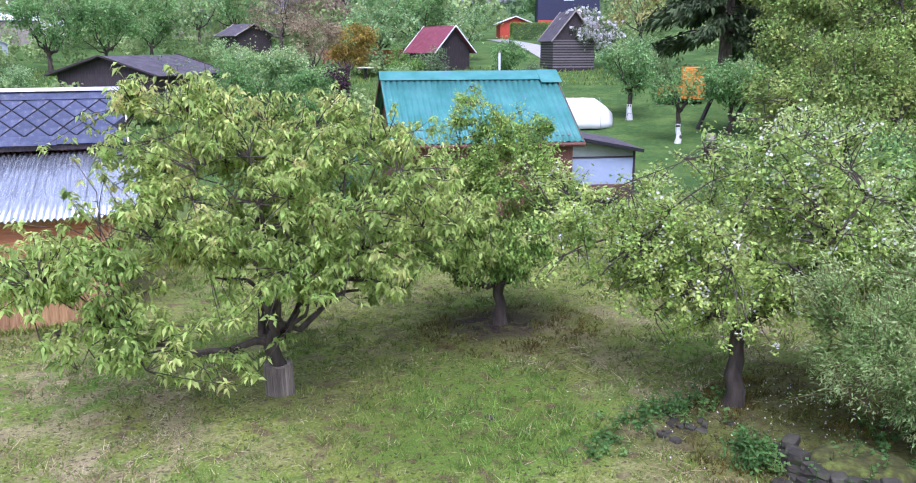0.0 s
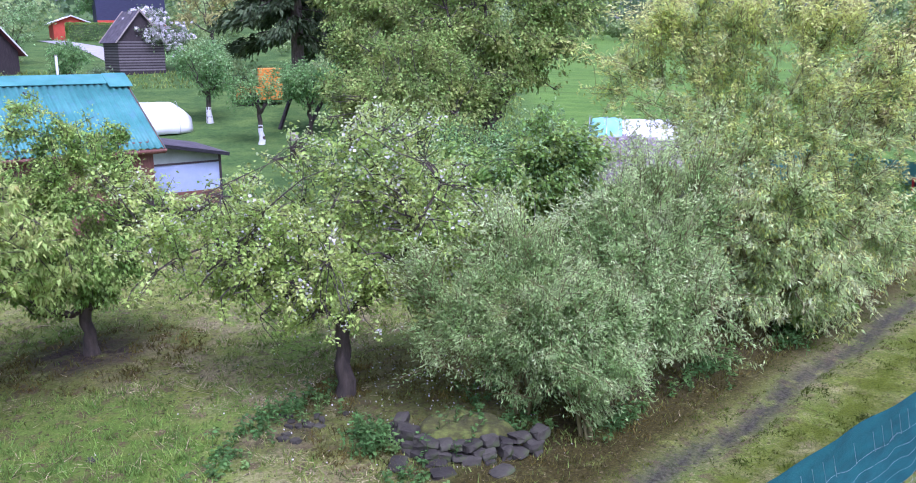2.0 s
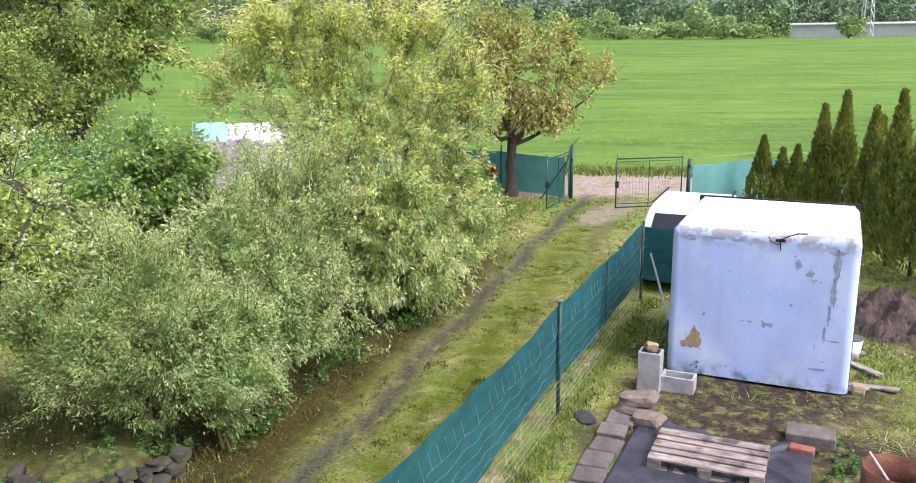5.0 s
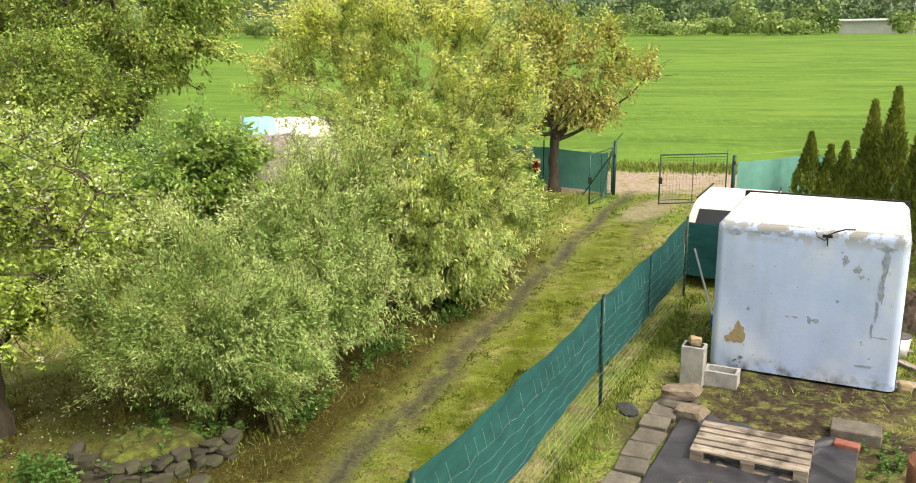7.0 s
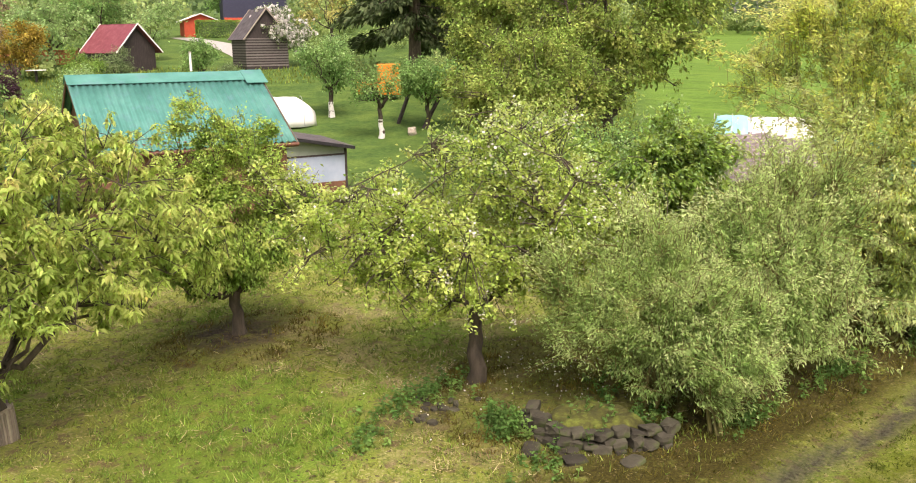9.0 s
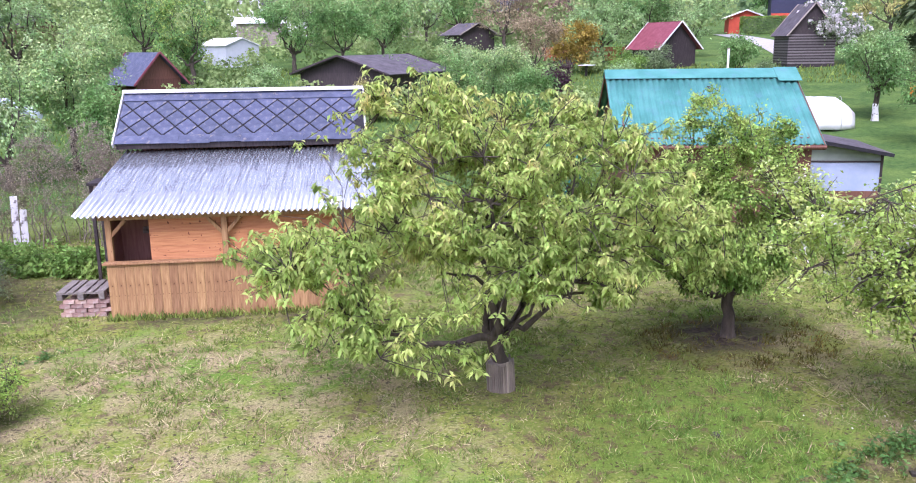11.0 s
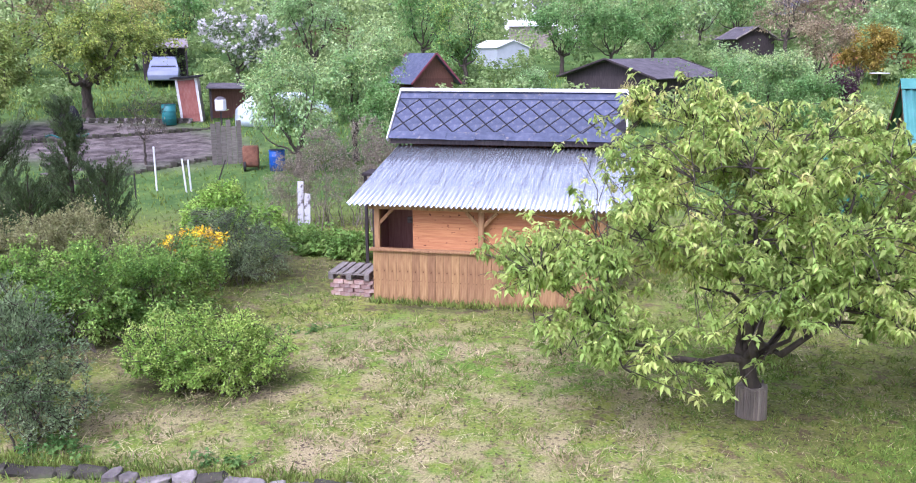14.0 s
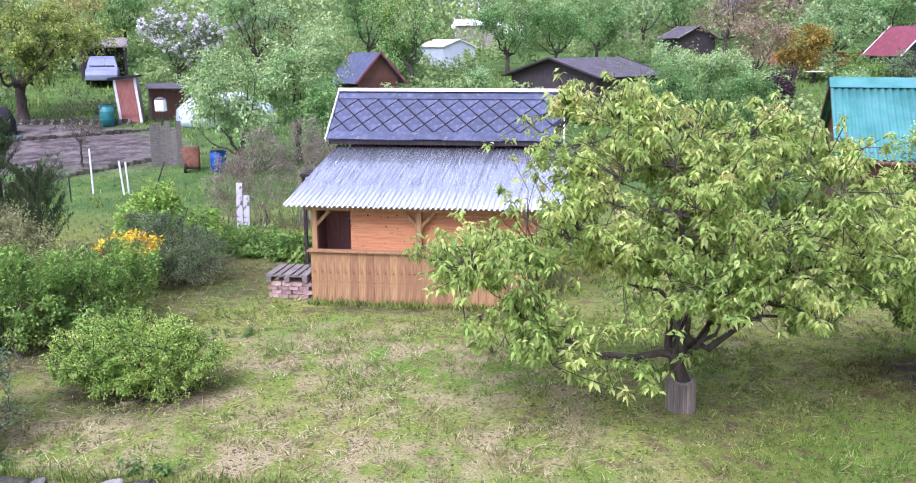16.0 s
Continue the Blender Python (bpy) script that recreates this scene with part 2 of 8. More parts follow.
# ---------------------------------------------------------------- plants
def tubes(lines, sides=6):
    """Round tubes along polylines; lines: pairs of an (n, 3) array and n radii."""
    V, F, base = [], [], 0
    ang = np.arange(sides) * 2 * np.pi / sides
    for pts, rad in lines:
        n = len(pts)
        d = np.gradient(pts, axis=0)
        d /= np.linalg.norm(d, axis=1)[:, None] + 1e-9
        ref = np.where(np.abs(d[:, 2:3]) > 0.9, np.array([[1.0, 0, 0]]), np.array([[0, 0, 1.0]]))
        u = np.cross(d, ref)
        u /= np.linalg.norm(u, axis=1)[:, None] + 1e-9
        w = np.cross(d, u)
        ring = pts[:, None] + rad[:, None, None] * (np.cos(ang)[None, :, None] * u[:, None] + np.sin(ang)[None, :, None] * w[:, None])
        V.append(ring.reshape(-1, 3))
        i = np.arange(n - 1)[:, None] * sides + np.arange(sides)[None]
        j = np.arange(n - 1)[:, None] * sides + (np.arange(sides)[None] + 1) % sides
        F.append(np.stack([i, j, j + sides, i + sides], -1).reshape(-1, 4) + base)
        base += n * sides
    return np.concatenate(V), np.concatenate(F)


def bent(a, b, n, rng, wob, rise=0.0):
    """A wandering line from a to b with n points, bowed by rise."""
    s = np.linspace(0, 1, n)[:, None]
    p = a + (b - a) * s
    ln = np.linalg.norm(b - a)
    p = p + np.array([0, 0, 1.0]) * rise * ln * (s * (1 - s) * 4)
    k = rng.normal(0, 1, (n, 3)) * wob * ln
    k[0] = k[-1] = 0
    return p + k


def leaf_mesh(pos, out, size, ratio, rng, droop=0.3, fold=0.25, spread=0.8, fine=False):
    """Leaves of two halves folded along the rib, with drooping tips: two triangles each, or four where fine."""
    n = len(pos)
    d = out + rng.normal(0, spread, (n, 3))
    d[:, 2] -= droop
    d /= np.linalg.norm(d, axis=1)[:, None] + 1e-9
    up = rng.normal(0, 0.5, (n, 3)) + np.array([0, 0, 1.0])
    s = np.cross(d, up)
    s /= np.linalg.norm(s, axis=1)[:, None] + 1e-9
    nrm = np.cross(s, d)
    ln = size * rng.uniform(0.7, 1.25, n)[:, None]
    w = ln * ratio * 0.5
    c = pos + d * ln * 0.5
    V = np.stack([pos, c + s * w + nrm * w * fold, c, c - s * w + nrm * w * fold, pos + d * ln - np.array([0, 0, 1.0]) * ln * droop * 0.5], 1)
    if not fine:
        V = V[:, [0, 1, 4, 3]]
        F = (np.arange(n) * 4)[:, None, None] + np.array([[0, 2, 1], [0, 3, 2]])[None]
        return V.reshape(-1, 3), F.reshape(-1, 3)
    b = (np.arange(n) * 5)[:, None, None]
    F = b + np.array([[0, 2, 1], [0, 3, 2], [1, 2, 4], [2, 3, 4]])[None]
    return V.reshape(-1, 3), F.reshape(-1, 3)


def clump_mesh(pos, out, size, rng, tilt=0.45):
    """Small ragged leaf clumps facing outwards, for far crowns: two triangles each."""
    n = len(pos)
    a = out + rng.normal(0, tilt, (n, 3))
    a /= np.linalg.norm(a, axis=1)[:, None] + 1e-9
    u = np.cross(a, rng.normal(0, 1, (n, 3)))
    u /= np.linalg.norm(u, axis=1)[:, None] + 1e-9
    v = np.cross(a, u)
    r = (size * rng.uniform(0.5, 1.2, n))[:, None] * 0.5
    V = np.stack([pos - u * r, pos - v * r * 0.8 + 0.2 * a * r, pos + u * r * 1.1, pos + v * r * 0.9 + 0.2 * a * r], 1)
    F = (np.arange(n) * 4)[:, None, None] + np.array([[0, 1, 2], [0, 2, 3]])[None]
    return V.reshape(-1, 3), F.reshape(-1, 3)


def petal_mesh(pos, size, rng):
    """Small cupped blossoms: four petals round a centre."""
    n = len(pos)
    a = rng.normal(0, 1, (n, 3)) + np.array([0, 0, 0.9])
    a /= np.linalg.norm(a, axis=1)[:, None]
    u = np.cross(a, rng.normal(0, 1, (n, 3)))
    u /= np.linalg.norm(u, axis=1)[:, None]
    v = np.cross(a, u)
    r = (size * rng.uniform(0.7, 1.2, n))[:, None]
    V = np.stack([pos, pos + (u + 0.3 * a) * r, pos + (v + 0.3 * a) * r, pos + (-u + 0.3 * a) * r, pos + (-v + 0.3 * a) * r], 1)
    b = (np.arange(n) * 5)[:, None, None]
    F = b + np.array([[0, 1, 2], [0, 2, 3], [0, 3, 4], [0, 4, 1]])[None]
    return V.reshape(-1, 3), F.reshape(-1, 3)


def in_lobes(lobes, n, rng, inner=0.35, even=1.0):
    """Points in a crown made of ellipsoids (x, y, z, rx, ry, rz), denser towards the outside."""
    L = np.array(lobes, float)
    vol = (L[:, 3] * L[:, 4] * L[:, 5]) ** even
    k = rng.choice(len(L), n, p=vol / vol.sum())
    d = rng.normal(0, 1, (n, 3))
    d /= np.linalg.norm(d, axis=1)[:, None]
    r = rng.uniform(inner**2, 1, n) ** 0.5
    bump = 1 + 0.16 * np.sin(d[:, 0] * 5 + k) * np.sin(d[:, 1] * 6 + 2 * k) + 0.1 * np.sin(d[:, 2] * 9 + k)
    return L[k, :3] + d * (r * bump)[:, None] * L[k, 3:]


def tree(name, label, at, lobes, trunk_h, trunk_r, leaf, bark, leaves=8000, size=0.09, ratio=0.5, limbs=6, branches=70, twigs=700,
         seed=1, droop=0.3, spread=0.8, tip=None, tip_share=0.15, blossom=0, blossom_size=0.03, lean=(0, 0), stems=1, category="tree",
         group="", paint=0.0, spray=0.14, inner=0.35, rise=0.12, turn=0.0, fill=0.0, rosette=0, shoots=0.0, withes=0, withe_len=1.0, fine_twigs=True,
         clumps=0, clump_r=0.16, clump_flat=0.75, clump_in=0.55, loose=0.15, fine=False):
    """A tree or shrub at a place: trunk, limbs grown towards a crown of lobes, twigs, and leaves in sprays along the twigs.
    Lobes and lean are relative to the foot."""
    rng = np.random.default_rng(seed)
    t = thing(name, label, category, pose(*at, 0, 0, turn), group)
    fork = np.array([lean[0], lean[1], trunk_h])
    lines, joints = [], []
    if stems == 1:
        p = bent(np.zeros(3), fork, 7, rng, 0.02)
        rad = trunk_r * np.array([1.45, 1.08, 1.0, 0.95, 0.9, 0.9, 1.0])
        p[0, 2] = -0.05
        v, f = tubes([(p, rad)], 12)
        v += rng.normal(0, trunk_r * 0.035, v.shape)
        tr = mesh_np("trunk", v, f, bark, t, smooth=True)
        if paint:
            k = max(3, int(paint / trunk_h * 12))
            s = np.linspace(0, paint / trunk_h, k)
            q = np.array([[np.interp(a, np.linspace(0, 1, 7), p[:, i]) for i in range(3)] for a in s])
            rr = np.interp(s, np.linspace(0, 1, 7), rad) + 0.006
            v, f = tubes([(q, rr)], 12)
            mesh_np("lime_wash", v, f, M_LIME, t, smooth=True)["label"] = "white lime-washed trunk foot"
    ends = in_lobes(lobes, limbs * 4, rng, 0.5)
    # spread the limb ends round the fork
    az = np.arctan2(ends[:, 1] - fork[1], ends[:, 0] - fork[0])
    order = np.argsort(az)
    ends = ends[order[:: 4]] if limbs > 2 else ends[:limbs]
    for k, e in enumerate(ends):
        foot = fork.copy()
        if stems > 1:
            foot = np.array([*rng.normal(0, 0.12 * stems**0.5, 2), -0.03])
        else:
            foot[2] -= trunk_h * 0.12 * rng.uniform(0, 1)
        p = bent(foot, foot + (e - foot) * 0.86, 8, rng, 0.028, rise=-rise if stems == 1 else rise)
        r0 = trunk_r * rng.uniform(0.45, 0.62)
        lines.append((p, np.linspace(r0, r0 * 0.22, 8)))
        joints.append(p[2:])
    limb_lines = list(lines)
    J = np.concatenate(joints)
    JR = np.concatenate([r[2:] for _, r in lines])
    bl, bj = [], []
    for e in in_lobes(lobes, branches, rng, inner):
        k = np.argmin((((J - e) ** 2).sum(1) + 0.6 * np.maximum(J[:, 2] - e[2], 0) ** 2) * rng.uniform(0.75, 1.35, len(J)))
        p = bent(J[k], J[k] + (e - J[k]) * 0.95, 5, rng, 0.04, rise=0.08)
        r0 = min(JR[k] * 0.75, 0.03 + trunk_r * 0.12)
        bl.append((p, np.linspace(r0, r0 * 0.3, 5)))
        bj.append(p[1:])
    BJ = np.concatenate(bj + [J])
    tl, tip_pts = [], []
    ends = in_lobes(lobes, twigs, rng, inner)
    if clumps:
        heart = in_lobes(lobes, clumps, rng, clump_in, 0.75)
        stray = rng.uniform(0, 1, (twigs, 1)) < loose
        ends = np.where(stray, ends, heart[rng.integers(0, clumps, twigs)] + rng.normal(0, clump_r, (twigs, 3)) * (1, 1, clump_flat))
    for e in ends:
        k = np.argmin(((BJ - e) ** 2).sum(1) * rng.uniform(0.8, 1.25, len(BJ)))
        if shoots:
            e = e + np.array([*rng.normal(0, 0.12, 2), abs(rng.normal(0, 1))]) * shoots
        p = bent(BJ[k], e, 3, rng, 0.06, rise=0.05)
        tl.append((p, np.array([0.006, 0.0045, 0.003]) * (1 + trunk_r * 3)))
        tip_pts.append((BJ[k], e))
    for line in limb_lines:
        v, f = tubes([line], 8 if trunk_r > 0.08 else 5)
        mesh_np("limb", v, f, bark, t, smooth=True)
    v1, f1 = tubes(bl, 5)
    v2, f2 = tubes(tl if fine_twigs else tl[:40], 3)
    mesh_np("twig_growth", np.concatenate([v1, v2]), np.concatenate([f1, f2 + len(v1)]), bark, t)["kind"] = "stuff"
    if withes:
        # long slender shoots that rise above the crown and arch over
        z = ends[:, 2] + 0.35 * rng.normal(0, 1, len(ends))
        top = ends[np.argsort(-z)[: withes * 2]]
        top = top[rng.choice(len(top), min(withes, len(top)), replace=False)]
        mid = np.array(lobes)[:, :2].mean(0)
        wl, wp, wd = [], [], []
        for e in top:
            ln = withe_len * rng.uniform(0.3, 1.0) ** 1.5 * 1.35
            o = np.array([*(e[:2] - mid), 0.0])
            o = o / (np.linalg.norm(o) + 0.3) * 0.5 + np.array([*rng.normal(0, 0.34, 2), 0])
            q = np.linspace(0, 1, 6)[:, None]
            p = e + (np.array([0, 0, 1.0]) * (q - 0.35 * q**3) + o * q**1.6) * ln
            p[0] = e - np.array([0, 0, 0.3 * ln])
            wl.append((p, np.linspace(0.004, 0.0015, 6)))
            m = int(85 * ln)
            a = rng.uniform(0.15, 1.0, m) * 4.999
            i = a.astype(int)
            wp.append(p[i] + (p[i + 1] - p[i]) * (a - i)[:, None] + rng.normal(0, 0.06, (m, 3)))
            b = rng.uniform(0, 6.283, m)
            wd.append(np.stack([np.cos(b), np.sin(b), rng.normal(0.35, 0.3, m)], 1))
        v, f = tubes(wl, 4)
        mesh_np("withe_growth", v, f, M_WITHE, t)["kind"] = "stuff"
        v, f = leaf_mesh(np.concatenate(wp), np.concatenate(wd), size * 1.05, ratio, rng, droop=0.25, spread=0.35)
        mesh_np("withe_foliage", v, f, tip or leaf, t)["kind"] = "stuff"
    A, E = np.array([a for a, _ in tip_pts]), np.array([b for _, b in tip_pts])
    k = rng.integers(0, len(A), leaves)
    s = rng.uniform(0.25, 1.05, leaves)[:, None]
    pos = A[k] + (E[k] - A[k]) * s + rng.normal(0, spray * 0.5, (leaves, 3))
    if rosette:
        # whorls of hanging leaves round the twig ends
        c = rng.integers(0, len(A), leaves // rosette + 1)
        ctr0 = E[c] - (E[c] - A[c]) * rng.choice([0.0, 0.0, 0.25, 0.5], len(c))[:, None]
        k = np.repeat(np.arange(len(c)), rosette)[:leaves]
        pos = ctr0[k] + rng.normal(0, spray * 0.22, (leaves, 3))
        s = rng.uniform(0.5, 1.0, leaves)[:, None]
    if fill:
        m = int(leaves * fill)
        pos[:m] = in_lobes(lobes, m, rng, inner)
    ctr = np.array(lobes)[:, :3].mean(0)
    out = pos - ctr
    out /= np.linalg.norm(out, axis=1)[:, None] + 1e-9
    if rosette:
        a = rng.uniform(0, 6.283, leaves)
        out = np.stack([np.cos(a), np.sin(a), rng.normal(0.15, 0.35, leaves)], 1)
    if tip is not None:
        high = s[:, 0] + 0.5 * (pos[:, 2] - pos[:, 2].min()) / np.ptp(pos[:, 2]) + rng.normal(0, 0.15, leaves)
        young = high > np.quantile(high, 1 - tip_share)
        v, f = leaf_mesh(pos[young], out[young], size * 0.8, ratio, rng, droop, spread=spread, fine=fine)
        mesh_np("young_foliage", v, f, tip, t)["kind"] = "stuff"
        pos, out = pos[~young], out[~young]
    v, f = leaf_mesh(pos, out, size, ratio, rng, droop, spread=spread, fine=fine)
    mesh_np("foliage", v, f, leaf, t)["kind"] = "stuff"
    if blossom:
        k = rng.integers(0, len(E), max(blossom // 6, 1))
        c = E[k] + (A[k] - E[k]) * rng.uniform(0, 0.3, len(k))[:, None]
        pos = np.repeat(c, 6, 0) + rng.normal(0, 0.05, (len(k) * 6, 3))
        v, f = petal_mesh(pos, blossom_size, rng)
        mesh_np("blossom", v, f, M_BLOSSOM, t, )["kind"] = "stuff"
    return t


def thuja(at, h, r, seed):
    """A slim columnar conifer with upright fans."""
    rng = np.random.default_rng(seed)
    t = thing("thuja", "slim dark green columnar thuja in a row behind the yard", "conifer", pose(*at), "row of thujas")
    v, f = tubes([(np.array([[0, 0, -0.05], [0, 0, h * 0.4], [0.02, 0, h * 0.9]]), np.array([0.05, 0.035, 0.01]))], 7)
    mesh_np("trunk", v, f, M_BARK_D, t)
    n = int(5000 * h / 3)
    z = rng.uniform(0.03, 1, n) ** 0.8
    prof = r * np.minimum(1.0, 0.75 + z * 1.2) * np.clip((1 - z) ** 1.05 * 1.25, 0.012, 1)
    a = rng.uniform(0, 2 * np.pi, n)
    lump = 1 + 0.14 * np.sin(a * 5 + z * 23 + seed) + 0.1 * np.sin(a * 9 - z * 41)
    rad = prof * rng.uniform(0.72, 1.08, n) * lump
    pos = np.stack([np.cos(a) * rad, np.sin(a) * rad, z * h], 1)
    out = np.stack([np.cos(a) * 0.5, np.sin(a) * 0.5, np.full(n, 1.1)], 1)
    v, f = leaf_mesh(pos, out, 0.125, 0.4, rng, droop=-0.1, fold=0.1, spread=0.35)
    mesh_np("foliage", v, f, M_THUJA, t)["kind"] = "stuff"
    return t


# ---------------------------------------------------------------- ground
def lane_y(x):
    """The middle line of the grassy lane, by x."""
    return 2.55 - 0.16 * (x - 8.0) - 0.0012 * np.maximum(x - 12, 0) ** 2


def ground_material():
    """Lawn, field, trodden lane and garden soil, told apart by place."""
    m = bpy.data.materials.new("ground")
    m.use_nodes = True
    t = m.node_tree
    N, L = t.nodes, t.links
    b = N["Principled BSDF"]
    geo = N.new("ShaderNodeNewGeometry")
    tc = geo.outputs["Position"]

    def noise_at(scale, detail=6, stretch=None):
        n = N.new("ShaderNodeTexNoise")
        n.inputs["Scale"].default_value, n.inputs["Detail"].default_value, n.inputs["Roughness"].default_value = scale, detail, 0.65
        if stretch:
            mp = N.new("ShaderNodeMapping")
            mp.inputs["Scale"].default_value = stretch
            mp.inputs["Rotation"].default_value = (0, 0, radians(12))
            L.new(tc, mp.inputs[0])
            L.new(mp.outputs[0], n.inputs["Vector"])
        else:
            L.new(tc, n.inputs["Vector"])
        return n.outputs["Fac"]

    def span(v, lo, hi):
        mr = N.new("ShaderNodeMapRange")
        mr.inputs[1].default_value, mr.inputs[2].default_value = lo, hi
        L.new(v, mr.inputs[0])
        return mr.outputs[0]

    def mix(f, a, c):
        mx = N.new("ShaderNodeMix")
        mx.data_type = "RGBA"
        L.new(f, mx.inputs[0]) if not isinstance(f, float) else None
        for sock, v in ((mx.inputs[6], a), (mx.inputs[7], c)):
            if isinstance(v, tuple):
                sock.default_value = (*v, 1)
            else:
                L.new(v, sock)
        return mx.outputs[2]

    def mul(a, c):
        mm = N.new("ShaderNodeMath")
        mm.operation = "MULTIPLY"
        L.new(a, mm.inputs[0])
        L.new(c, mm.inputs[1])
        return mm.outputs[0]

    def layer(name):
        a = N.new("ShaderNodeAttribute")
        a.attribute_name = name
        return a.outputs["Fac"]

    def flecks(scale):
        v = N.new("ShaderNodeTexVoronoi")
        v.inputs["Scale"].default_value = scale
        L.new(tc, v.inputs["Vector"])
        sp = N.new("ShaderNodeSeparateColor")
        L.new(v.outputs["Color"], sp.inputs[0])
        return sp.outputs[0]

    fine, mid, big = noise_at(38, 9), noise_at(3.2, 9), noise_at(0.55)
    chips = flecks(34)
    green = mix(span(fine, 0.32, 0.68), (0.100, 0.150, 0.022), (0.250, 0.325, 0.058))
    fresh = mix(span(big, 0.38, 0.62), green, mix(span(fine, 0.32, 0.68), (0.150, 0.180, 0.028), (0.360, 0.390, 0.080)))
    fresh = mix(span(noise_at(5.5, 10), 0.50, 0.64), fresh, mix(span(fine, 0.40, 0.6), (0.070, 0.105, 0.020), (0.165, 0.235, 0.046)))
    fresh = mix(span(chips, 0.88, 0.90), fresh, (0.330, 0.330, 0.130))
    fresh = mix(mul(layer("fresh"), span(noise_at(2.6, 8), 0.30, 0.52)), fresh, mix(span(fine, 0.34, 0.66), (0.080, 0.165, 0.018), (0.190, 0.335, 0.044)))
    fresh = mix(span(flecks(27), 0.93, 0.95), fresh, (0.075, 0.072, 0.030))
    thatch = mix(span(fine, 0.35, 0.65), (0.075, 0.060, 0.030), (0.230, 0.180, 0.090))
    fresh = mix(span(noise_at(3.6, 10), 0.52, 0.62), fresh, thatch)
    straw = mix(span(noise_at(60, 3), 0.35, 0.65), (0.190, 0.156, 0.072), (0.540, 0.465, 0.255))
    straw = mix(span(flecks(30), 0.84, 0.88), straw, (0.120, 0.092, 0.062))
    lawn = mix(mul(span(noise_at(1.5, 12), 0.46, 0.57), layer("dry")), fresh, straw)
    soil = mix(span(noise_at(14), 0.35, 0.65), (0.020, 0.015, 0.011), (0.075, 0.056, 0.040))
    # brown-olive litter, its colour darkened to hold tree shade as well
    shaded_litter = mix(span(noise_at(30, 5), 0.35, 0.65), (0.024, 0.022, 0.006), (0.082, 0.070, 0.016))
    shaded_litter = mix(span(flecks(40), 0.95, 0.99), shaded_litter, (0.14, 0.115, 0.055))
    lawn = mix(mul(span(noise_at(2.1, 10), 0.26, 0.44), layer("shaded_litter")), lawn, shaded_litter)
    lawn = mix(mul(layer("soil"), span(noise_at(4.5), 0.28, 0.52)), lawn, soil)
    crop = mix(span(noise_at(1.0, 6, (0.55, 0.035, 1)), 0.34, 0.66), (0.068, 0.150, 0.023), (0.130, 0.240, 0.038))
    crop = mix(span(noise_at(2.2, 8, (0.4, 1.6, 1)), 0.44, 0.68), crop, (0.143, 0.260, 0.044))
    crop = mix(span(noise_at(0.22, 4, (1.0, 0.10, 1)), 0.50, 0.68), crop, (0.070, 0.138, 0.023))
    crop = mix(span(noise_at(0.10, 3, (1.0, 0.5, 1)), 0.45, 0.7), crop, (0.140, 0.252, 0.042))
    crop = mix(span(noise_at(0.9, 9, (1.0, 0.28, 1)), 0.53, 0.70), crop, (0.062, 0.130, 0.022))
    crop = mix(span(noise_at(0.35, 9, (1.3, 0.30, 1)), 0.55, 0.72), crop, (0.185, 0.290, 0.056))
    meadow = mix(span(noise_at(5), 0.3, 0.7), (0.035, 0.080, 0.020), (0.095, 0.175, 0.042))
    meadow = mix(span(noise_at(0.7, 6), 0.45, 0.65), meadow, mix(span(noise_at(11), 0.3, 0.7), (0.075, 0.140, 0.028), (0.165, 0.245, 0.060)))
    lawn = mix(mul(layer("lush"), span(noise_at(2.5), 0.30, 0.55)), lawn, mix(span(fine, 0.3, 0.7), (0.050, 0.074, 0.005), (0.126, 0.160, 0.011)))
    col = mix(layer("meadow"), lawn, meadow)
    col = mix(layer("field"), col, crop)
    rut = mix(span(noise_at(20), 0.35, 0.65), (0.026, 0.025, 0.017), (0.095, 0.088, 0.066))
    col = mix(mul(layer("rut"), span(noise_at(2.8, 10), 0.28, 0.46)), col, rut)
    pale = mix(span(noise_at(6), 0.3, 0.7), (0.24, 0.185, 0.15), (0.46, 0.38, 0.32))
    col = mix(mul(layer("track"), span(noise_at(1.4), 0.32, 0.5)), col, pale)
    tilled = mix(span(noise_at(1.6, 10), 0.40, 0.62), (0.060, 0.050, 0.045), (0.200, 0.172, 0.160))
    col = mix(layer("bed"), col, tilled)
    L.new(col, b.inputs["Base Color"])
    b.inputs["Roughness"].default_value, b.inputs["Specular IOR Level"].default_value = 0.95, 0.15
    bp = N.new("ShaderNodeBump")
    bp.inputs["Strength"].default_value, bp.inputs["Distance"].default_value = 0.6, 0.04
    L.new(noise_at(22), bp.inputs["Height"])
    L.new(bp.outputs[0], b.inputs["Normal"])
    return m


def oval(x, y, cx, cy, rx, ry, turn=0.0):
    """1 inside an ellipse, fading out round it."""
    c, s = math.cos(radians(turn)), math.sin(radians(turn))
    u, v = (x - cx) * c + (y - cy) * s, -(x - cx) * s + (y - cy) * c
    return 1 - ease(0.65, 1.2, np.hypot(u / rx, v / ry))


LATTICE = np.random.default_rng(2).uniform(0, 1, (256, 256))


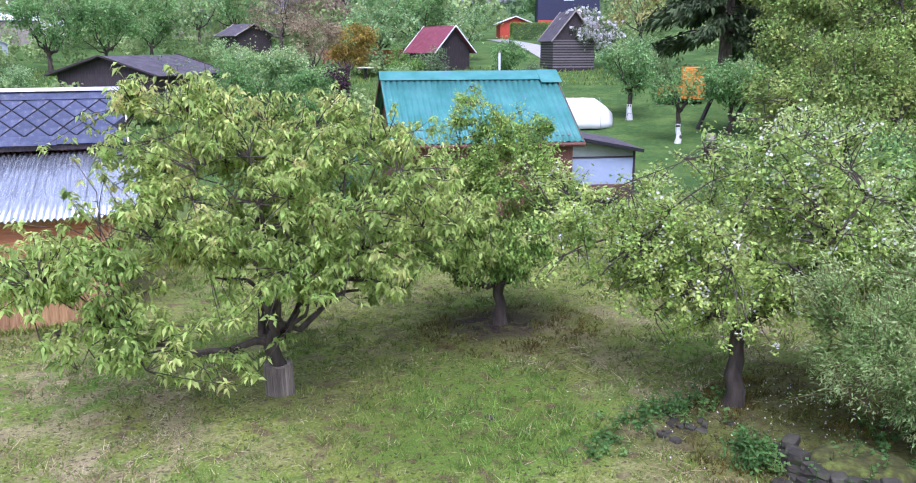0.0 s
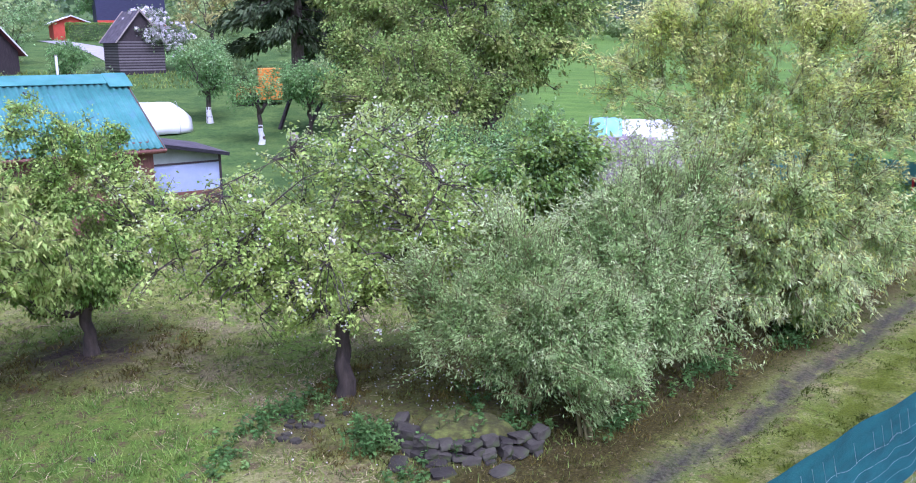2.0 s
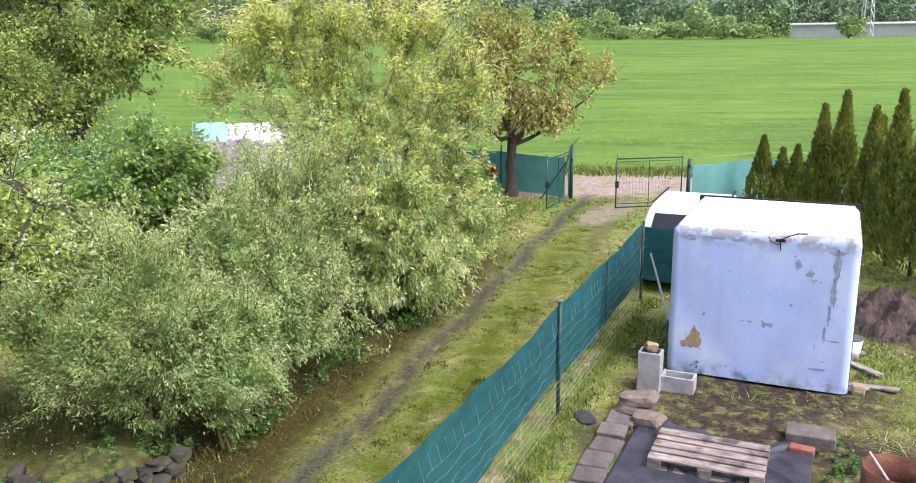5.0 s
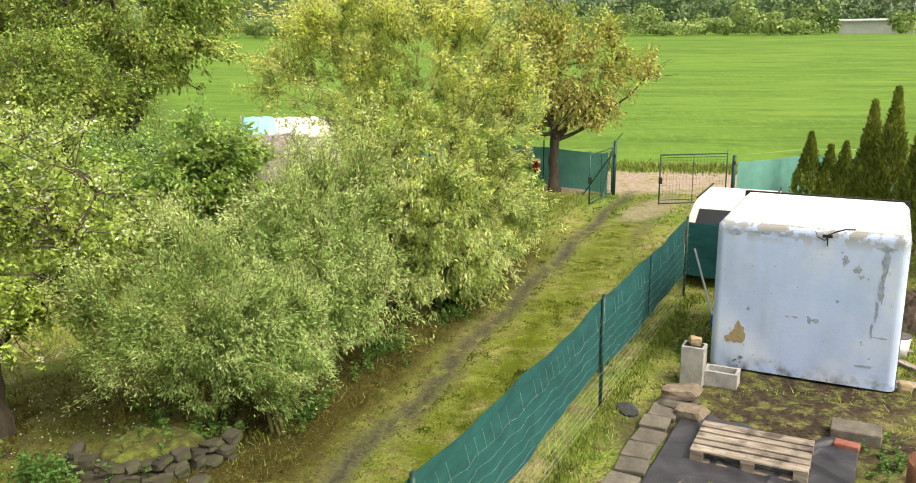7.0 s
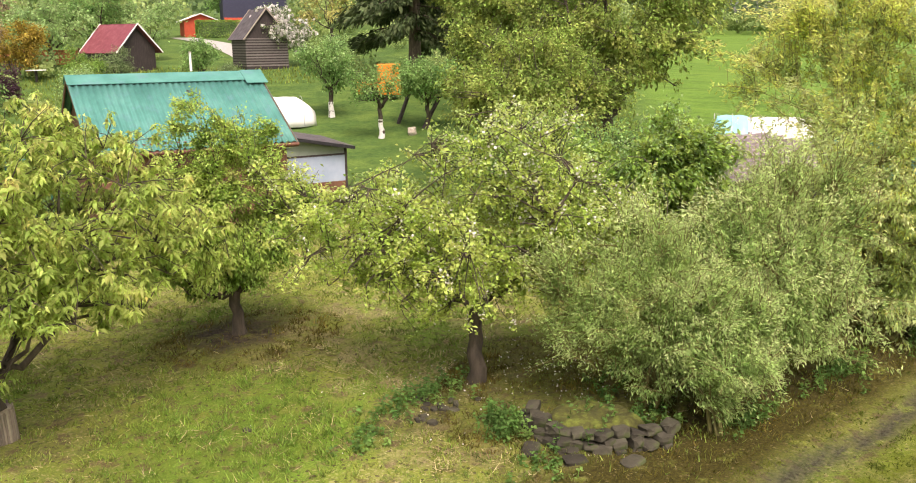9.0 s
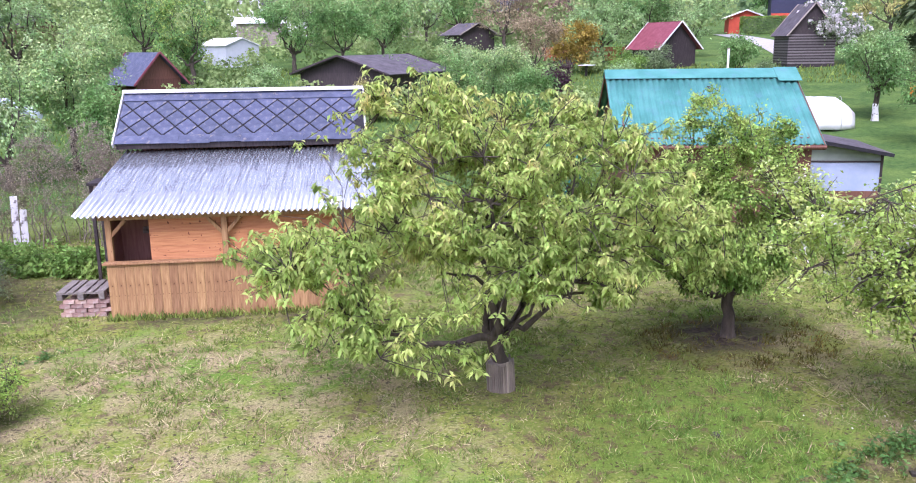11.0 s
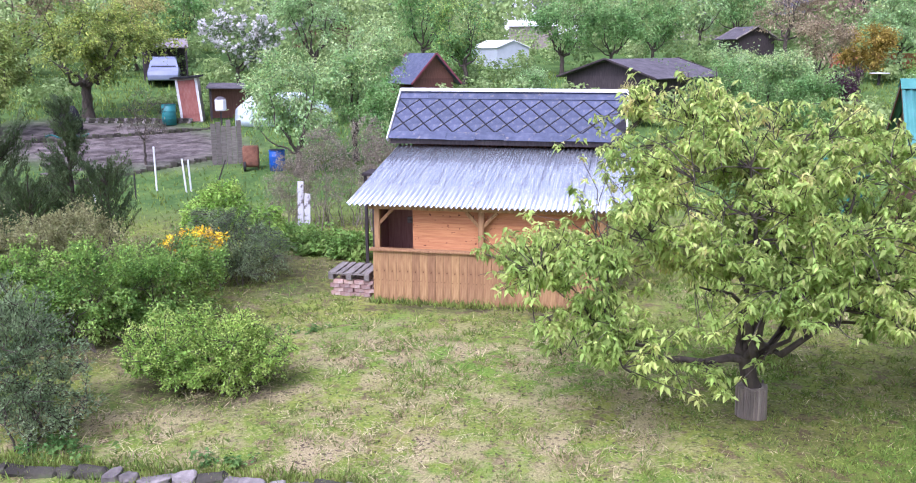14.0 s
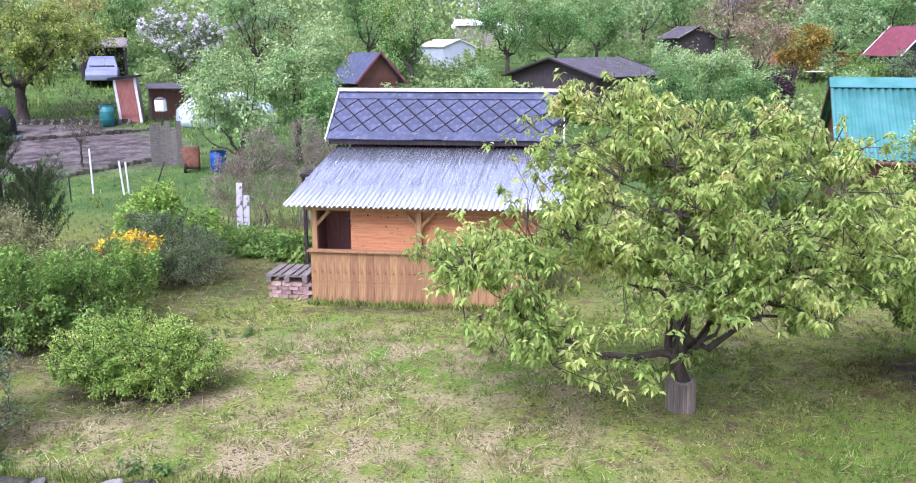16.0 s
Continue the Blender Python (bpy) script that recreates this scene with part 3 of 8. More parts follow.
def patches(x, y, scale, shift=0):
    """Smooth random patches of about the given size in metres, from 0 to 1."""
    u, v = np.asarray(x, float) / scale + 101.3 + 17 * shift, np.asarray(y, float) / scale + 57.9 + 29 * shift
    i, j = np.floor(u).astype(int), np.floor(v).astype(int)
    a, b = u - i, v - j
    a, b = a * a * (3 - 2 * a), b * b * (3 - 2 * b)
    p = lambda m, n: LATTICE[m % 256, n % 256]
    return (p(i, j) * (1 - a) + p(i + 1, j) * a) * (1 - b) + (p(i, j + 1) * (1 - a) + p(i + 1, j + 1) * a) * b


def ground_masks(x, y):
    r, az = np.hypot(x, y), np.degrees(np.arctan2(x, y))
    ly = lane_y(x)
    k = {}
    north_edge = 12.5 + 0.28 * (x - 20)
    k["field"] = ease(30.5, 32.5, x + 0.12 * y) * (1 - ease(0, 2.5, y - 13.5 - 0.62 * (x - 28)))
    k["track"] = ease(25.3, 26.6, x + 0.12 * y) * (1 - ease(29.5, 31.5, x + 0.12 * y)) * ease(-14, -10, y) * (1 - ease(6, 9, y))
    k["track"] = np.maximum(k["track"], 0.55 * oval(x, y, 23.6, -0.9, 2.2, 0.6, -20))
    k["rut"] = np.maximum(np.exp(-((y - ly - 0.28 - 0.07 * np.sin(x * 1.7)) / 0.19) ** 2), 0.5 * np.exp(-((y - ly + 1.05) / 0.2) ** 2) * ease(17, 21, x)) * ease(5, 6.5, x) * (1 - ease(26, 28, x))
    k["meadow"] = np.clip(ease(21, 27, r) * (az > -40) * (az < 62) + 0.0, 0, 1)
    blot = ease(0.42, 0.72, 0.6 * patches(x, y, 1.5) + 0.4 * patches(x, y, 0.55, 1))
    k["dry"] = np.clip(0.24 + 0.62 * oval(x, y, -1.8, 10.4, 4.4, 3.6) - 0.5 * oval(x, y, 5.0, 8.4, 2.2, 1.7, 40) + 0.25 * oval(x, y, 7, 9.8, 5, 2.6) + 0.5 * (blot - 0.35) - 0.3 * oval(x, y, 3.2, 8.8, 3.0, 1.7), 0, 1)
    k["fresh"] = np.clip(0.9 * oval(x, y, 4.9, 8.4, 2.0, 1.5, 40) + 0.55 * oval(x, y, 0.6, 12.4, 2.6, 1.4) + 0.9 * (ease(0.50, 0.78, 0.65 * patches(x, y, 1.9, 3) + 0.35 * patches(x, y, 0.6, 4)) - 0.15) - 0.4 * oval(x, y, -2.2, 9.8, 2.4, 1.4), 0, 1)
    # litter under trees; lane strip and cherry oval also paint in their shade
    k["shaded_litter"] = np.clip(0.06 + 0.5 * oval(x, y, 9.0, 6.0, 3.2, 2.2) + 0.35 * oval(x, y, 4.6, 8.6, 2.2, 1.6) + 1.0 * np.exp(-((y - ly - 1.25) / 0.75) ** 4) * ease(4, 6, x) * (1 - ease(17, 21, x)) + 0.5 * oval(x, y, 7, 11, 2, 1.5), 0, 1)
    soil = np.maximum.reduce([oval(x, y, 6.9, 11.3, 0.9, 0.8), 0.2 * oval(x, y, 8.9, 6.3, 2.0, 1.7), oval(x, y, 11.0, -2.5, 1.3, 1.9), oval(x, y, 9.4, -2.0, 0.9, 2.4),
                              oval(x, y, 14.5, -5.3, 2.0, 1.0), 0.35 * oval(x, y, 3.3, 10.0, 1.0, 0.8), 0.8 * oval(x, y, -0.5, 14.4, 2.6, 0.35, -6), 0.8 * oval(x, y, 0.8, 14.2, 1.3, 0.4, -6),
                              0.7 * oval(x, y, 6.6, 6.9, 0.7, 0.5), 0.8 * oval(x, y, -6.4, 12.6, 2.2, 1.5), 0.7 * oval(x, y, -4.6, 16.5, 1.6, 1.8), 0.8 * oval(x, y, -4.3, 10.6, 1.3, 0.8),
                              0.4 * oval(x, y, 12.0, 4.1, 5.0, 1.0, -11)])
    k["lush"] = np.clip(np.exp(-((y - ly + 0.55) / 0.55) ** 2) * ease(5, 7, x) * (1 - ease(25, 27, x)), 0, 1)
    k["soil"] = soil
    k["bed"] = np.clip(oval(x, y, -17.0, 34.0, 6.5, 4.6, -22), 0, 1)
    return k


def build_ground():
    xs = np.unique(np.concatenate([np.linspace(-3000, -60, 24), np.linspace(-60, -14, 47), np.linspace(-14, 30, 100), np.linspace(30, 70, 41), np.linspace(70, 260, 40), np.linspace(260, 3000, 20)]))
    ys = np.unique(np.concatenate([np.linspace(-3000, -60, 20), np.linspace(-60, -10, 30), np.linspace(-10, 22, 73), np.linspace(-1.6, 4.6, 52), np.linspace(22, 60, 58), np.linspace(60, 220, 40), np.linspace(220, 3000, 20)]))
    X, Y = np.meshgrid(xs, ys)
    Z = height(X, Y)
    rough = 0.018 * np.sin(X * 2.1 + np.sin(Y * 1.3)) * np.sin(Y * 1.9) + 0.012 * np.sin(X * 5.3 + Y * 3.7)
    Z = Z + rough * (np.hypot(X, Y) < 60)
    Z = Z - 0.05 * np.exp(-((Y - lane_y(X) - 0.28) / 0.25) ** 2) * ((X > 5) & (X < 27))
    n, m = len(xs), len(ys)
    i = (np.arange(m - 1)[:, None] * n + np.arange(n - 1)[None]).ravel()
    F = np.stack([i, i + 1, i + 1 + n, i + n], 1)
    g = mesh_np("ground", np.stack([X.ravel(), Y.ravel(), Z.ravel()], 1), F, ground_material(), smooth=True)
    for k, v in ground_masks(X.ravel(), Y.ravel()).items():
        g.data.attributes.new(k, "FLOAT", "POINT").data.foreach_set("value", v.astype(np.float32))
    return tagged(g, "patchy mown lawn, lane and green crop field", "ground", kind="structure")


ground = build_ground()

M_GRASS = ramp_mat("grass_blade", [(0.095, 0.15, 0.032), (0.205, 0.275, 0.05), (0.37, 0.40, 0.10)], scale=2.6, rough=0.7, bump=0, trans=0.35, island=0.55)
M_FRESH = ramp_mat("fresh_grass_blade", [(0.085, 0.165, 0.026), (0.17, 0.285, 0.044), (0.30, 0.41, 0.080)], scale=2.2, rough=0.7, bump=0, trans=0.35, island=0.4)
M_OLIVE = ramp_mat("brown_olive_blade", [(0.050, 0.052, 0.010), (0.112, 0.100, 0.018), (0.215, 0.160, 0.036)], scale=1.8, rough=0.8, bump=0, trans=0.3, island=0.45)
M_MOSS = ramp_mat("mossy_lane_blade", [(0.035, 0.058, 0.006), (0.084, 0.118, 0.010), (0.155, 0.178, 0.024)], scale=1.4, rough=0.8, bump=0, trans=0.3, island=0.4)
M_STRAW = ramp_mat("dry_blade", [(0.27, 0.20, 0.10), (0.46, 0.38, 0.21), (0.66, 0.58, 0.36)], scale=2, rough=0.9, bump=0, trans=0.2, island=0.4)


def blades(x, y, h, w, rng, lay=0.5):
    n = len(x)
    z = height(x, y)
    a = rng.uniform(0, 2 * np.pi, n)
    s = np.stack([np.cos(a), np.sin(a), 0 * a], 1) * w[:, None]
    lean = np.stack([rng.normal(0, lay, n), rng.normal(0, lay, n), np.ones(n)], 1) * h[:, None]
    p = np.stack([x, y, z - 0.01], 1)
    V = np.stack([p - s, p + s, p + lean], 1).reshape(-1, 3)
    return V, np.arange(3 * n).reshape(-1, 3)


def build_grass():
    rng = np.random.default_rng(5)
    # tufted lawn, lane verge and the yard behind the fence
    n = 1300000
    c = 62000
    cx, cy = rng.uniform(-9, 27, c), rng.uniform(-7, 20, c)
    k = rng.integers(0, c, n)
    x, y = cx[k] + rng.normal(0, 0.05, n), cy[k] + rng.normal(0, 0.05, n)
    r, az = np.hypot(x, y), np.degrees(np.arctan2(x, y))
    mk = ground_masks(x, y)
    keep = (r > 7.5) & (az > -36) & (az < 118) & (rng.uniform(0, 1, n) > np.maximum(0.7 * mk["soil"], 0.15 * mk["shaded_litter"])) & (mk["rut"] + mk["track"] < 0.4)
    keep &= rng.uniform(0, 1, n) < (11.5 / np.maximum(r, 11.5)) ** 1.9
    keep &= rng.uniform(0, 1, n) > 0.55 * ease(0.52, 0.74, patches(x, y, 0.42, 7) * 0.6 + patches(x, y, 0.17, 8) * 0.4)
    shed = (x > -2.8) & (x < 2.6) & (y > 14.2) & (y < 21)
    keep &= ~shed & ~((x > 8.2) & (x < 10.6) & (y > -3.2) & (y < 0.0)) & ~((x > 11) & (x < 14.5) & (y < -1.2) & (y > -4.3))
    x, y, tuft = x[keep], y[keep], rng.normal(0, 1, c)[k][keep]
    h = np.clip(0.055 + 0.036 * tuft, 0.015, 0.18) * rng.uniform(0.6, 1.3, len(x))
    mk = ground_masks(x, y)
    dry = rng.uniform(0, 1, len(x)) < 0.08 + 0.62 * mk["dry"]
    olive = (mk["shaded_litter"] > 0.45) & (rng.uniform(0, 1, len(x)) < 0.9)
    dry &= ~olive
    lush = ~dry & ~olive & (rng.uniform(0, 1, len(x)) < 0.12 + 0.75 * mk["fresh"])
    h = h * (0.75 + 0.3 * mk["fresh"])
    ly = lane_y(x)
    moss = (np.abs(y - ly + 0.2) < 1.05) & (x > 5) & (x < 24)
    h = np.where(moss, h * 0.42, h)
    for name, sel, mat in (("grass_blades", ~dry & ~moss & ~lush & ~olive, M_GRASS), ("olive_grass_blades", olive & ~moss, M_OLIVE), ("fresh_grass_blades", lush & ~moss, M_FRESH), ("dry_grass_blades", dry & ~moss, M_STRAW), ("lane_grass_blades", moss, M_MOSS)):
        v, f = blades(x[sel], y[sel], h[sel] * (0.62 if mat is M_STRAW else 1), (0.0040 + 0.00042 * np.hypot(x[sel], y[sel])) * (0.85 if mat is M_STRAW else 1.0), rng, 2.6 if mat is M_STRAW else 0.6)
        tagged(mesh_np(name, v, f, mat), "dry cut grass lying on the lawn" if mat is M_STRAW else "short mossy yellow-green grass of the lane" if mat is M_MOSS else "fresh green tufts in the lawn" if mat is M_FRESH else "brownish olive weeds along the lane" if mat is M_OLIVE else "short tufted lawn grass", "grass", kind="stuff")


build_grass()


# ---------------------------------------------------------------- building materials
def wood_mat(name, a, b, c, rough=0.65, stretch=(14, 14, 1.2), island=0.0, per_object=0.22, second=None):
    return ramp_mat(name, [a, b, c], scale=2.2, rough=rough, bump=0.25, bump_scale=12, stretch=stretch, per_object=per_object, second=second)


M_PINE = wood_mat("varnished_pine", (0.225, 0.120, 0.052), (0.335, 0.190, 0.085), (0.44, 0.270, 0.128), per_object=0.20, second=((0.12, 0.05, 0.02), 22, 0.66, 0.70))
M_PINE_H = wood_mat("varnished_pine_plank", (0.40, 0.165, 0.065), (0.50, 0.22, 0.095), (0.56, 0.28, 0.125), stretch=(1.2, 14, 14), per_object=0.10, second=((0.15, 0.05, 0.025), 15, 0.665, 0.69))
M_BROWN = wood_mat("brown_boards", (0.10, 0.045, 0.03), (0.15, 0.065, 0.045), (0.19, 0.09, 0.06))
M_DARK = wood_mat("dark_boards", (0.025, 0.02, 0.022), (0.045, 0.035, 0.036), (0.07, 0.055, 0.055))
M_GREYWOOD = wood_mat("weathered_wood", (0.22, 0.19, 0.16), (0.36, 0.31, 0.27), (0.48, 0.43, 0.37), stretch=(1.5, 12, 12))
M_PALEWOOD = wood_mat("pallet_wood", (0.15, 0.12, 0.095), (0.29, 0.245, 0.205), (0.46, 0.405, 0.35), stretch=(1.5, 12, 12), second=((0.075, 0.06, 0.05), 5, 0.50, 0.68))
M_SLATE = ramp_mat("blue_grey_fibre_tile", [(0.046, 0.058, 0.100), (0.072, 0.086, 0.140), (0.118, 0.132, 0.190)], scale=5, rough=0.5, bump=0.25, bump_scale=60, per_object=0.14, second=((0.22, 0.20, 0.18), 9, 0.60, 0.75))
M_UNDER = ramp_mat("black_roofing_felt", [(0.012, 0.012, 0.014), (0.03, 0.03, 0.034)], scale=12, rough=0.95)
M_WHITE = ramp_mat("white_paint", [(0.72, 0.72, 0.74), (0.82, 0.82, 0.83)], scale=4, rough=0.5, bump=0.1, second=((0.4, 0.38, 0.35), 12, 0.66, 0.8))
M_ZINC = ramp_mat("galvanised_sheet", [(0.40, 0.44, 0.48), (0.66, 0.71, 0.74), (0.82, 0.87, 0.89)], scale=3.0, rough=0.25, metal=0.72, bump=0.06, stretch=(12, 0.35, 1), second=((0.24, 0.20, 0.22), 2.6, 0.60, 0.78))
M_TEALROOF = ramp_mat("teal_corrugated_sheet", [(0.045, 0.19, 0.165), (0.07, 0.25, 0.22), (0.105, 0.30, 0.27)], scale=1.4, rough=0.5, bump=0.1, second=((0.10, 0.24, 0.26), 3, 0.55, 0.75))
M_REDROOF = ramp_mat("red_roof_paint", [(0.17, 0.04, 0.055), (0.22, 0.055, 0.075), (0.27, 0.09, 0.11)], scale=3, rough=0.6, bump=0.2)
M_GREYROOF = ramp_mat("dark_grey_roofing", [(0.06, 0.055, 0.06), (0.10, 0.09, 0.10), (0.14, 0.13, 0.14)], scale=2.5, rough=0.8, bump=0.3)
M_OLDROOF = ramp_mat("weathered_corrugated_sheet", [(0.14, 0.12, 0.13), (0.24, 0.205, 0.21), (0.36, 0.32, 0.32)], scale=3, rough=0.75, bump=0.3)
M_BLUEWALL = ramp_mat("pale_blue_panel", [(0.30, 0.38, 0.52), (0.40, 0.47, 0.60)], scale=2, rough=0.6, bump=0.05)
M_GLASS = ramp_mat("dark_window", [(0.02, 0.025, 0.03), (0.035, 0.04, 0.05)], scale=2, rough=0.12, bump=0, spec=0.6)
M_GREENMETAL = ramp_mat("green_steel", [(0.008, 0.05, 0.045), (0.014, 0.075, 0.065)], scale=8, rough=0.45, bump=0.05)
M_NET = ramp_mat("teal_shade_net", [(0.005, 0.075, 0.077), (0.009, 0.105, 0.106), (0.014, 0.135, 0.135)], scale=3, rough=0.75, bump=0.35, bump_scale=160, trans=0.12, stretch=(1, 1, 2.5))
# paler copy of the teal net: backlight on the boundary fence put into colour
M_NET_BACKLIT = ramp_mat("backlit_teal_net", [(0.17, 0.46, 0.42), (0.24, 0.56, 0.51)], scale=3, rough=0.75, bump=0.3, bump_scale=160, trans=0.4)
M_WIRE = ramp_mat("galvanised_wire", [(0.45, 0.47, 0.48), (0.6, 0.62, 0.62)], scale=8, rough=0.4, metal=0.7, bump=0)
M_STONE = ramp_mat("field_stone", [(0.027, 0.025, 0.018), (0.055, 0.050, 0.037), (0.10, 0.092, 0.070)], scale=3.5, rough=0.9, bump=1.0, bump_scale=9, per_object=0.35, second=((0.055, 0.075, 0.022), 5, 0.52, 0.66))
M_CONCRETE = ramp_mat("grey_concrete", [(0.25, 0.25, 0.25), (0.36, 0.36, 0.36), (0.44, 0.44, 0.43)], scale=5, rough=0.9, bump=0.4, bump_scale=50)
M_SLABS = ramp_mat("concrete_slab", [(0.085, 0.078, 0.066), (0.135, 0.122, 0.105), (0.20, 0.182, 0.158)], scale=5, rough=0.92, bump=0.5, bump_scale=40, per_object=0.15, second=((0.12, 0.11, 0.09), 7, 0.55, 0.7))
M_BRICK = ramp_mat("old_red_brick", [(0.25, 0.145, 0.115), (0.36, 0.235, 0.195), (0.47, 0.37, 0.33)], scale=6, rough=0.9, bump=0.5, bump_scale=50, per_object=0.3, second=((0.50, 0.44, 0.40), 7, 0.60, 0.72))
M_REDBRICK = ramp_mat("broken_red_brick", [(0.20, 0.07, 0.05), (0.30, 0.11, 0.08), (0.36, 0.16, 0.12)], scale=9, rough=0.9, bump=0.5, bump_scale=50)
M_RUST = ramp_mat("rusty_steel", [(0.09, 0.04, 0.025), (0.16, 0.07, 0.04), (0.24, 0.12, 0.07)], scale=5, rough=0.9, bump=0.4)
M_FOIL = ramp_mat("black_weed_fabric", [(0.025, 0.026, 0.034), (0.045, 0.046, 0.056), (0.075, 0.076, 0.088)], scale=3.5, rough=0.48, bump=0.9, bump_scale=5)
M_TEALPLASTIC = ramp_mat("teal_plastic", [(0.02, 0.16, 0.16), (0.03, 0.21, 0.21)], scale=3, rough=0.5, bump=0)
M_BLUEPLASTIC = ramp_mat("blue_plastic", [(0.01, 0.08, 0.34), (0.02, 0.11, 0.42)], scale=3, rough=0.4, bump=0)
M_TARP = ramp_mat("white_tarpaulin", [(0.74, 0.75, 0.77), (0.84, 0.85, 0.86)], scale=1.5, rough=0.45, bump=0.3, bump_scale=4)
M_PALETARP = ramp_mat("pale_bluish_sheet", [(0.48, 0.58, 0.62), (0.68, 0.75, 0.78)], scale=1.5, rough=0.35, bump=0.2, bump_scale=5)
M_BLUETARP = ramp_mat("turquoise_sheet", [(0.16, 0.52, 0.60), (0.34, 0.68, 0.74)], scale=1.2, rough=0.35, bump=0.2, bump_scale=5)
M_TERRA = ramp_mat("terracotta_boards", [(0.34, 0.105, 0.05), (0.43, 0.15, 0.075)], scale=4, rough=0.8, bump=0.2)
M_ORANGE = ramp_mat("orange_paint", [(0.62, 0.22, 0.02), (0.72, 0.29, 0.04)], scale=4, rough=0.55, bump=0.05)
M_BLACK = ramp_mat("black_rubber", [(0.012, 0.012, 0.012), (0.025, 0.025, 0.025)], scale=8, rough=0.8)
M_CARWHITE = ramp_mat("white_car_paint", [(0.78, 0.79, 0.80), (0.83, 0.84, 0.85)], scale=2, rough=0.25, bump=0)
M_RED = ramp_mat("red_plastic", [(0.5, 0.03, 0.03), (0.6, 0.05, 0.05)], scale=3, rough=0.4, bump=0)


M_PLUMWALL = wood_mat("reddish_stained_boards", (0.20, 0.09, 0.075), (0.27, 0.125, 0.105), (0.33, 0.16, 0.13))


def box_paint():
    """Old pale paint of the box body: chalky blue-white with chips, runs and a dirty foot."""
    m = ramp_mat("chalky_pale_blue_paint", [(0.40, 0.54, 0.88), (0.47, 0.60, 0.91), (0.56, 0.68, 0.93)], scale=1.1, rough=0.6, bump=0.12, bump_scale=20,
                 second=((0.34, 0.37, 0.42), 5.5, 0.70, 0.72))
    t = m.node_tree
    N, L = t.nodes, t.links
    b = N["Principled BSDF"]
    old = b.inputs["Base Color"].links[0].from_socket
    tc = N.new("ShaderNodeTexCoord")
    sp = N.new("ShaderNodeSeparateXYZ")
    L.new(tc.outputs["Object"], sp.inputs[0])
    n = N.new("ShaderNodeTexNoise")
    n.inputs["Scale"].default_value, n.inputs["Detail"].default_value = 7, 7
    L.new(tc.outputs["Object"], n.inputs["Vector"])

    def band(lo, hi, a, c):
        mr = N.new("ShaderNodeMapRange")
        mr.inputs[1].default_value, mr.inputs[2].default_value = lo, hi
        L.new(sp.outputs[2], mr.inputs[0])
        ad = N.new("ShaderNodeMath")
        ad.operation = "MULTIPLY"
        L.new(mr.outputs[0], ad.inputs[0])
        nr = N.new("ShaderNodeMapRange")
        nr.inputs[1].default_value, nr.inputs[2].default_value = a, c
        L.new(n.outputs["Fac"], nr.inputs[0])
        L.new(nr.outputs[0], ad.inputs[1])
        return ad.outputs[0]

    for f, col in ((band(0.26, 0.04, 0.44, 0.70), (0.09, 0.095, 0.10)), (band(1.84, 2.06, 0.46, 0.53), (0.30, 0.30, 0.31))):
        mx = N.new("ShaderNodeMix")
        mx.data_type = "RGBA"
        L.new(f, mx.inputs[0])
        L.new(old, mx.inputs[6])
        mx.inputs[7].default_value = (*col, 1)
        old = mx.outputs[2]
    def veil(scale, stretch, lo, hi, col, amount):
        mp = N.new("ShaderNodeMapping")
        mp.inputs["Scale"].default_value = stretch
        L.new(tc.outputs["Object"], mp.inputs[0])
        q = N.new("ShaderNodeTexNoise")
        q.inputs["Scale"].default_value, q.inputs["Detail"].default_value, q.inputs["Roughness"].default_value = scale, 9, 0.6
        L.new(mp.outputs[0], q.inputs["Vector"])
        r = N.new("ShaderNodeMapRange")
        r.inputs[1].default_value, r.inputs[2].default_value, r.inputs[4].default_value = lo, hi, amount
        L.new(q.outputs["Fac"], r.inputs[0])
        x = N.new("ShaderNodeMix")
        x.data_type = "RGBA"
        L.new(r.outputs[0], x.inputs[0])
        L.new(old, x.inputs[6])
        x.inputs[7].default_value = (*col, 1)
        return x.outputs[2]

    old = veil(1.6, (1, 1, 0.35), 0.45, 0.75, (0.30, 0.38, 0.52), 0.55)
    old = veil(1.3, (1, 1, 1), 0.50, 0.72, (0.74, 0.80, 0.92), 0.6)
    old = veil(9.0, (1, 1, 0.8), 0.665, 0.685, (0.20, 0.24, 0.30), 0.9)
    L.new(old, b.inputs["Base Color"])
    return m


M_BOXPAINT = box_paint()


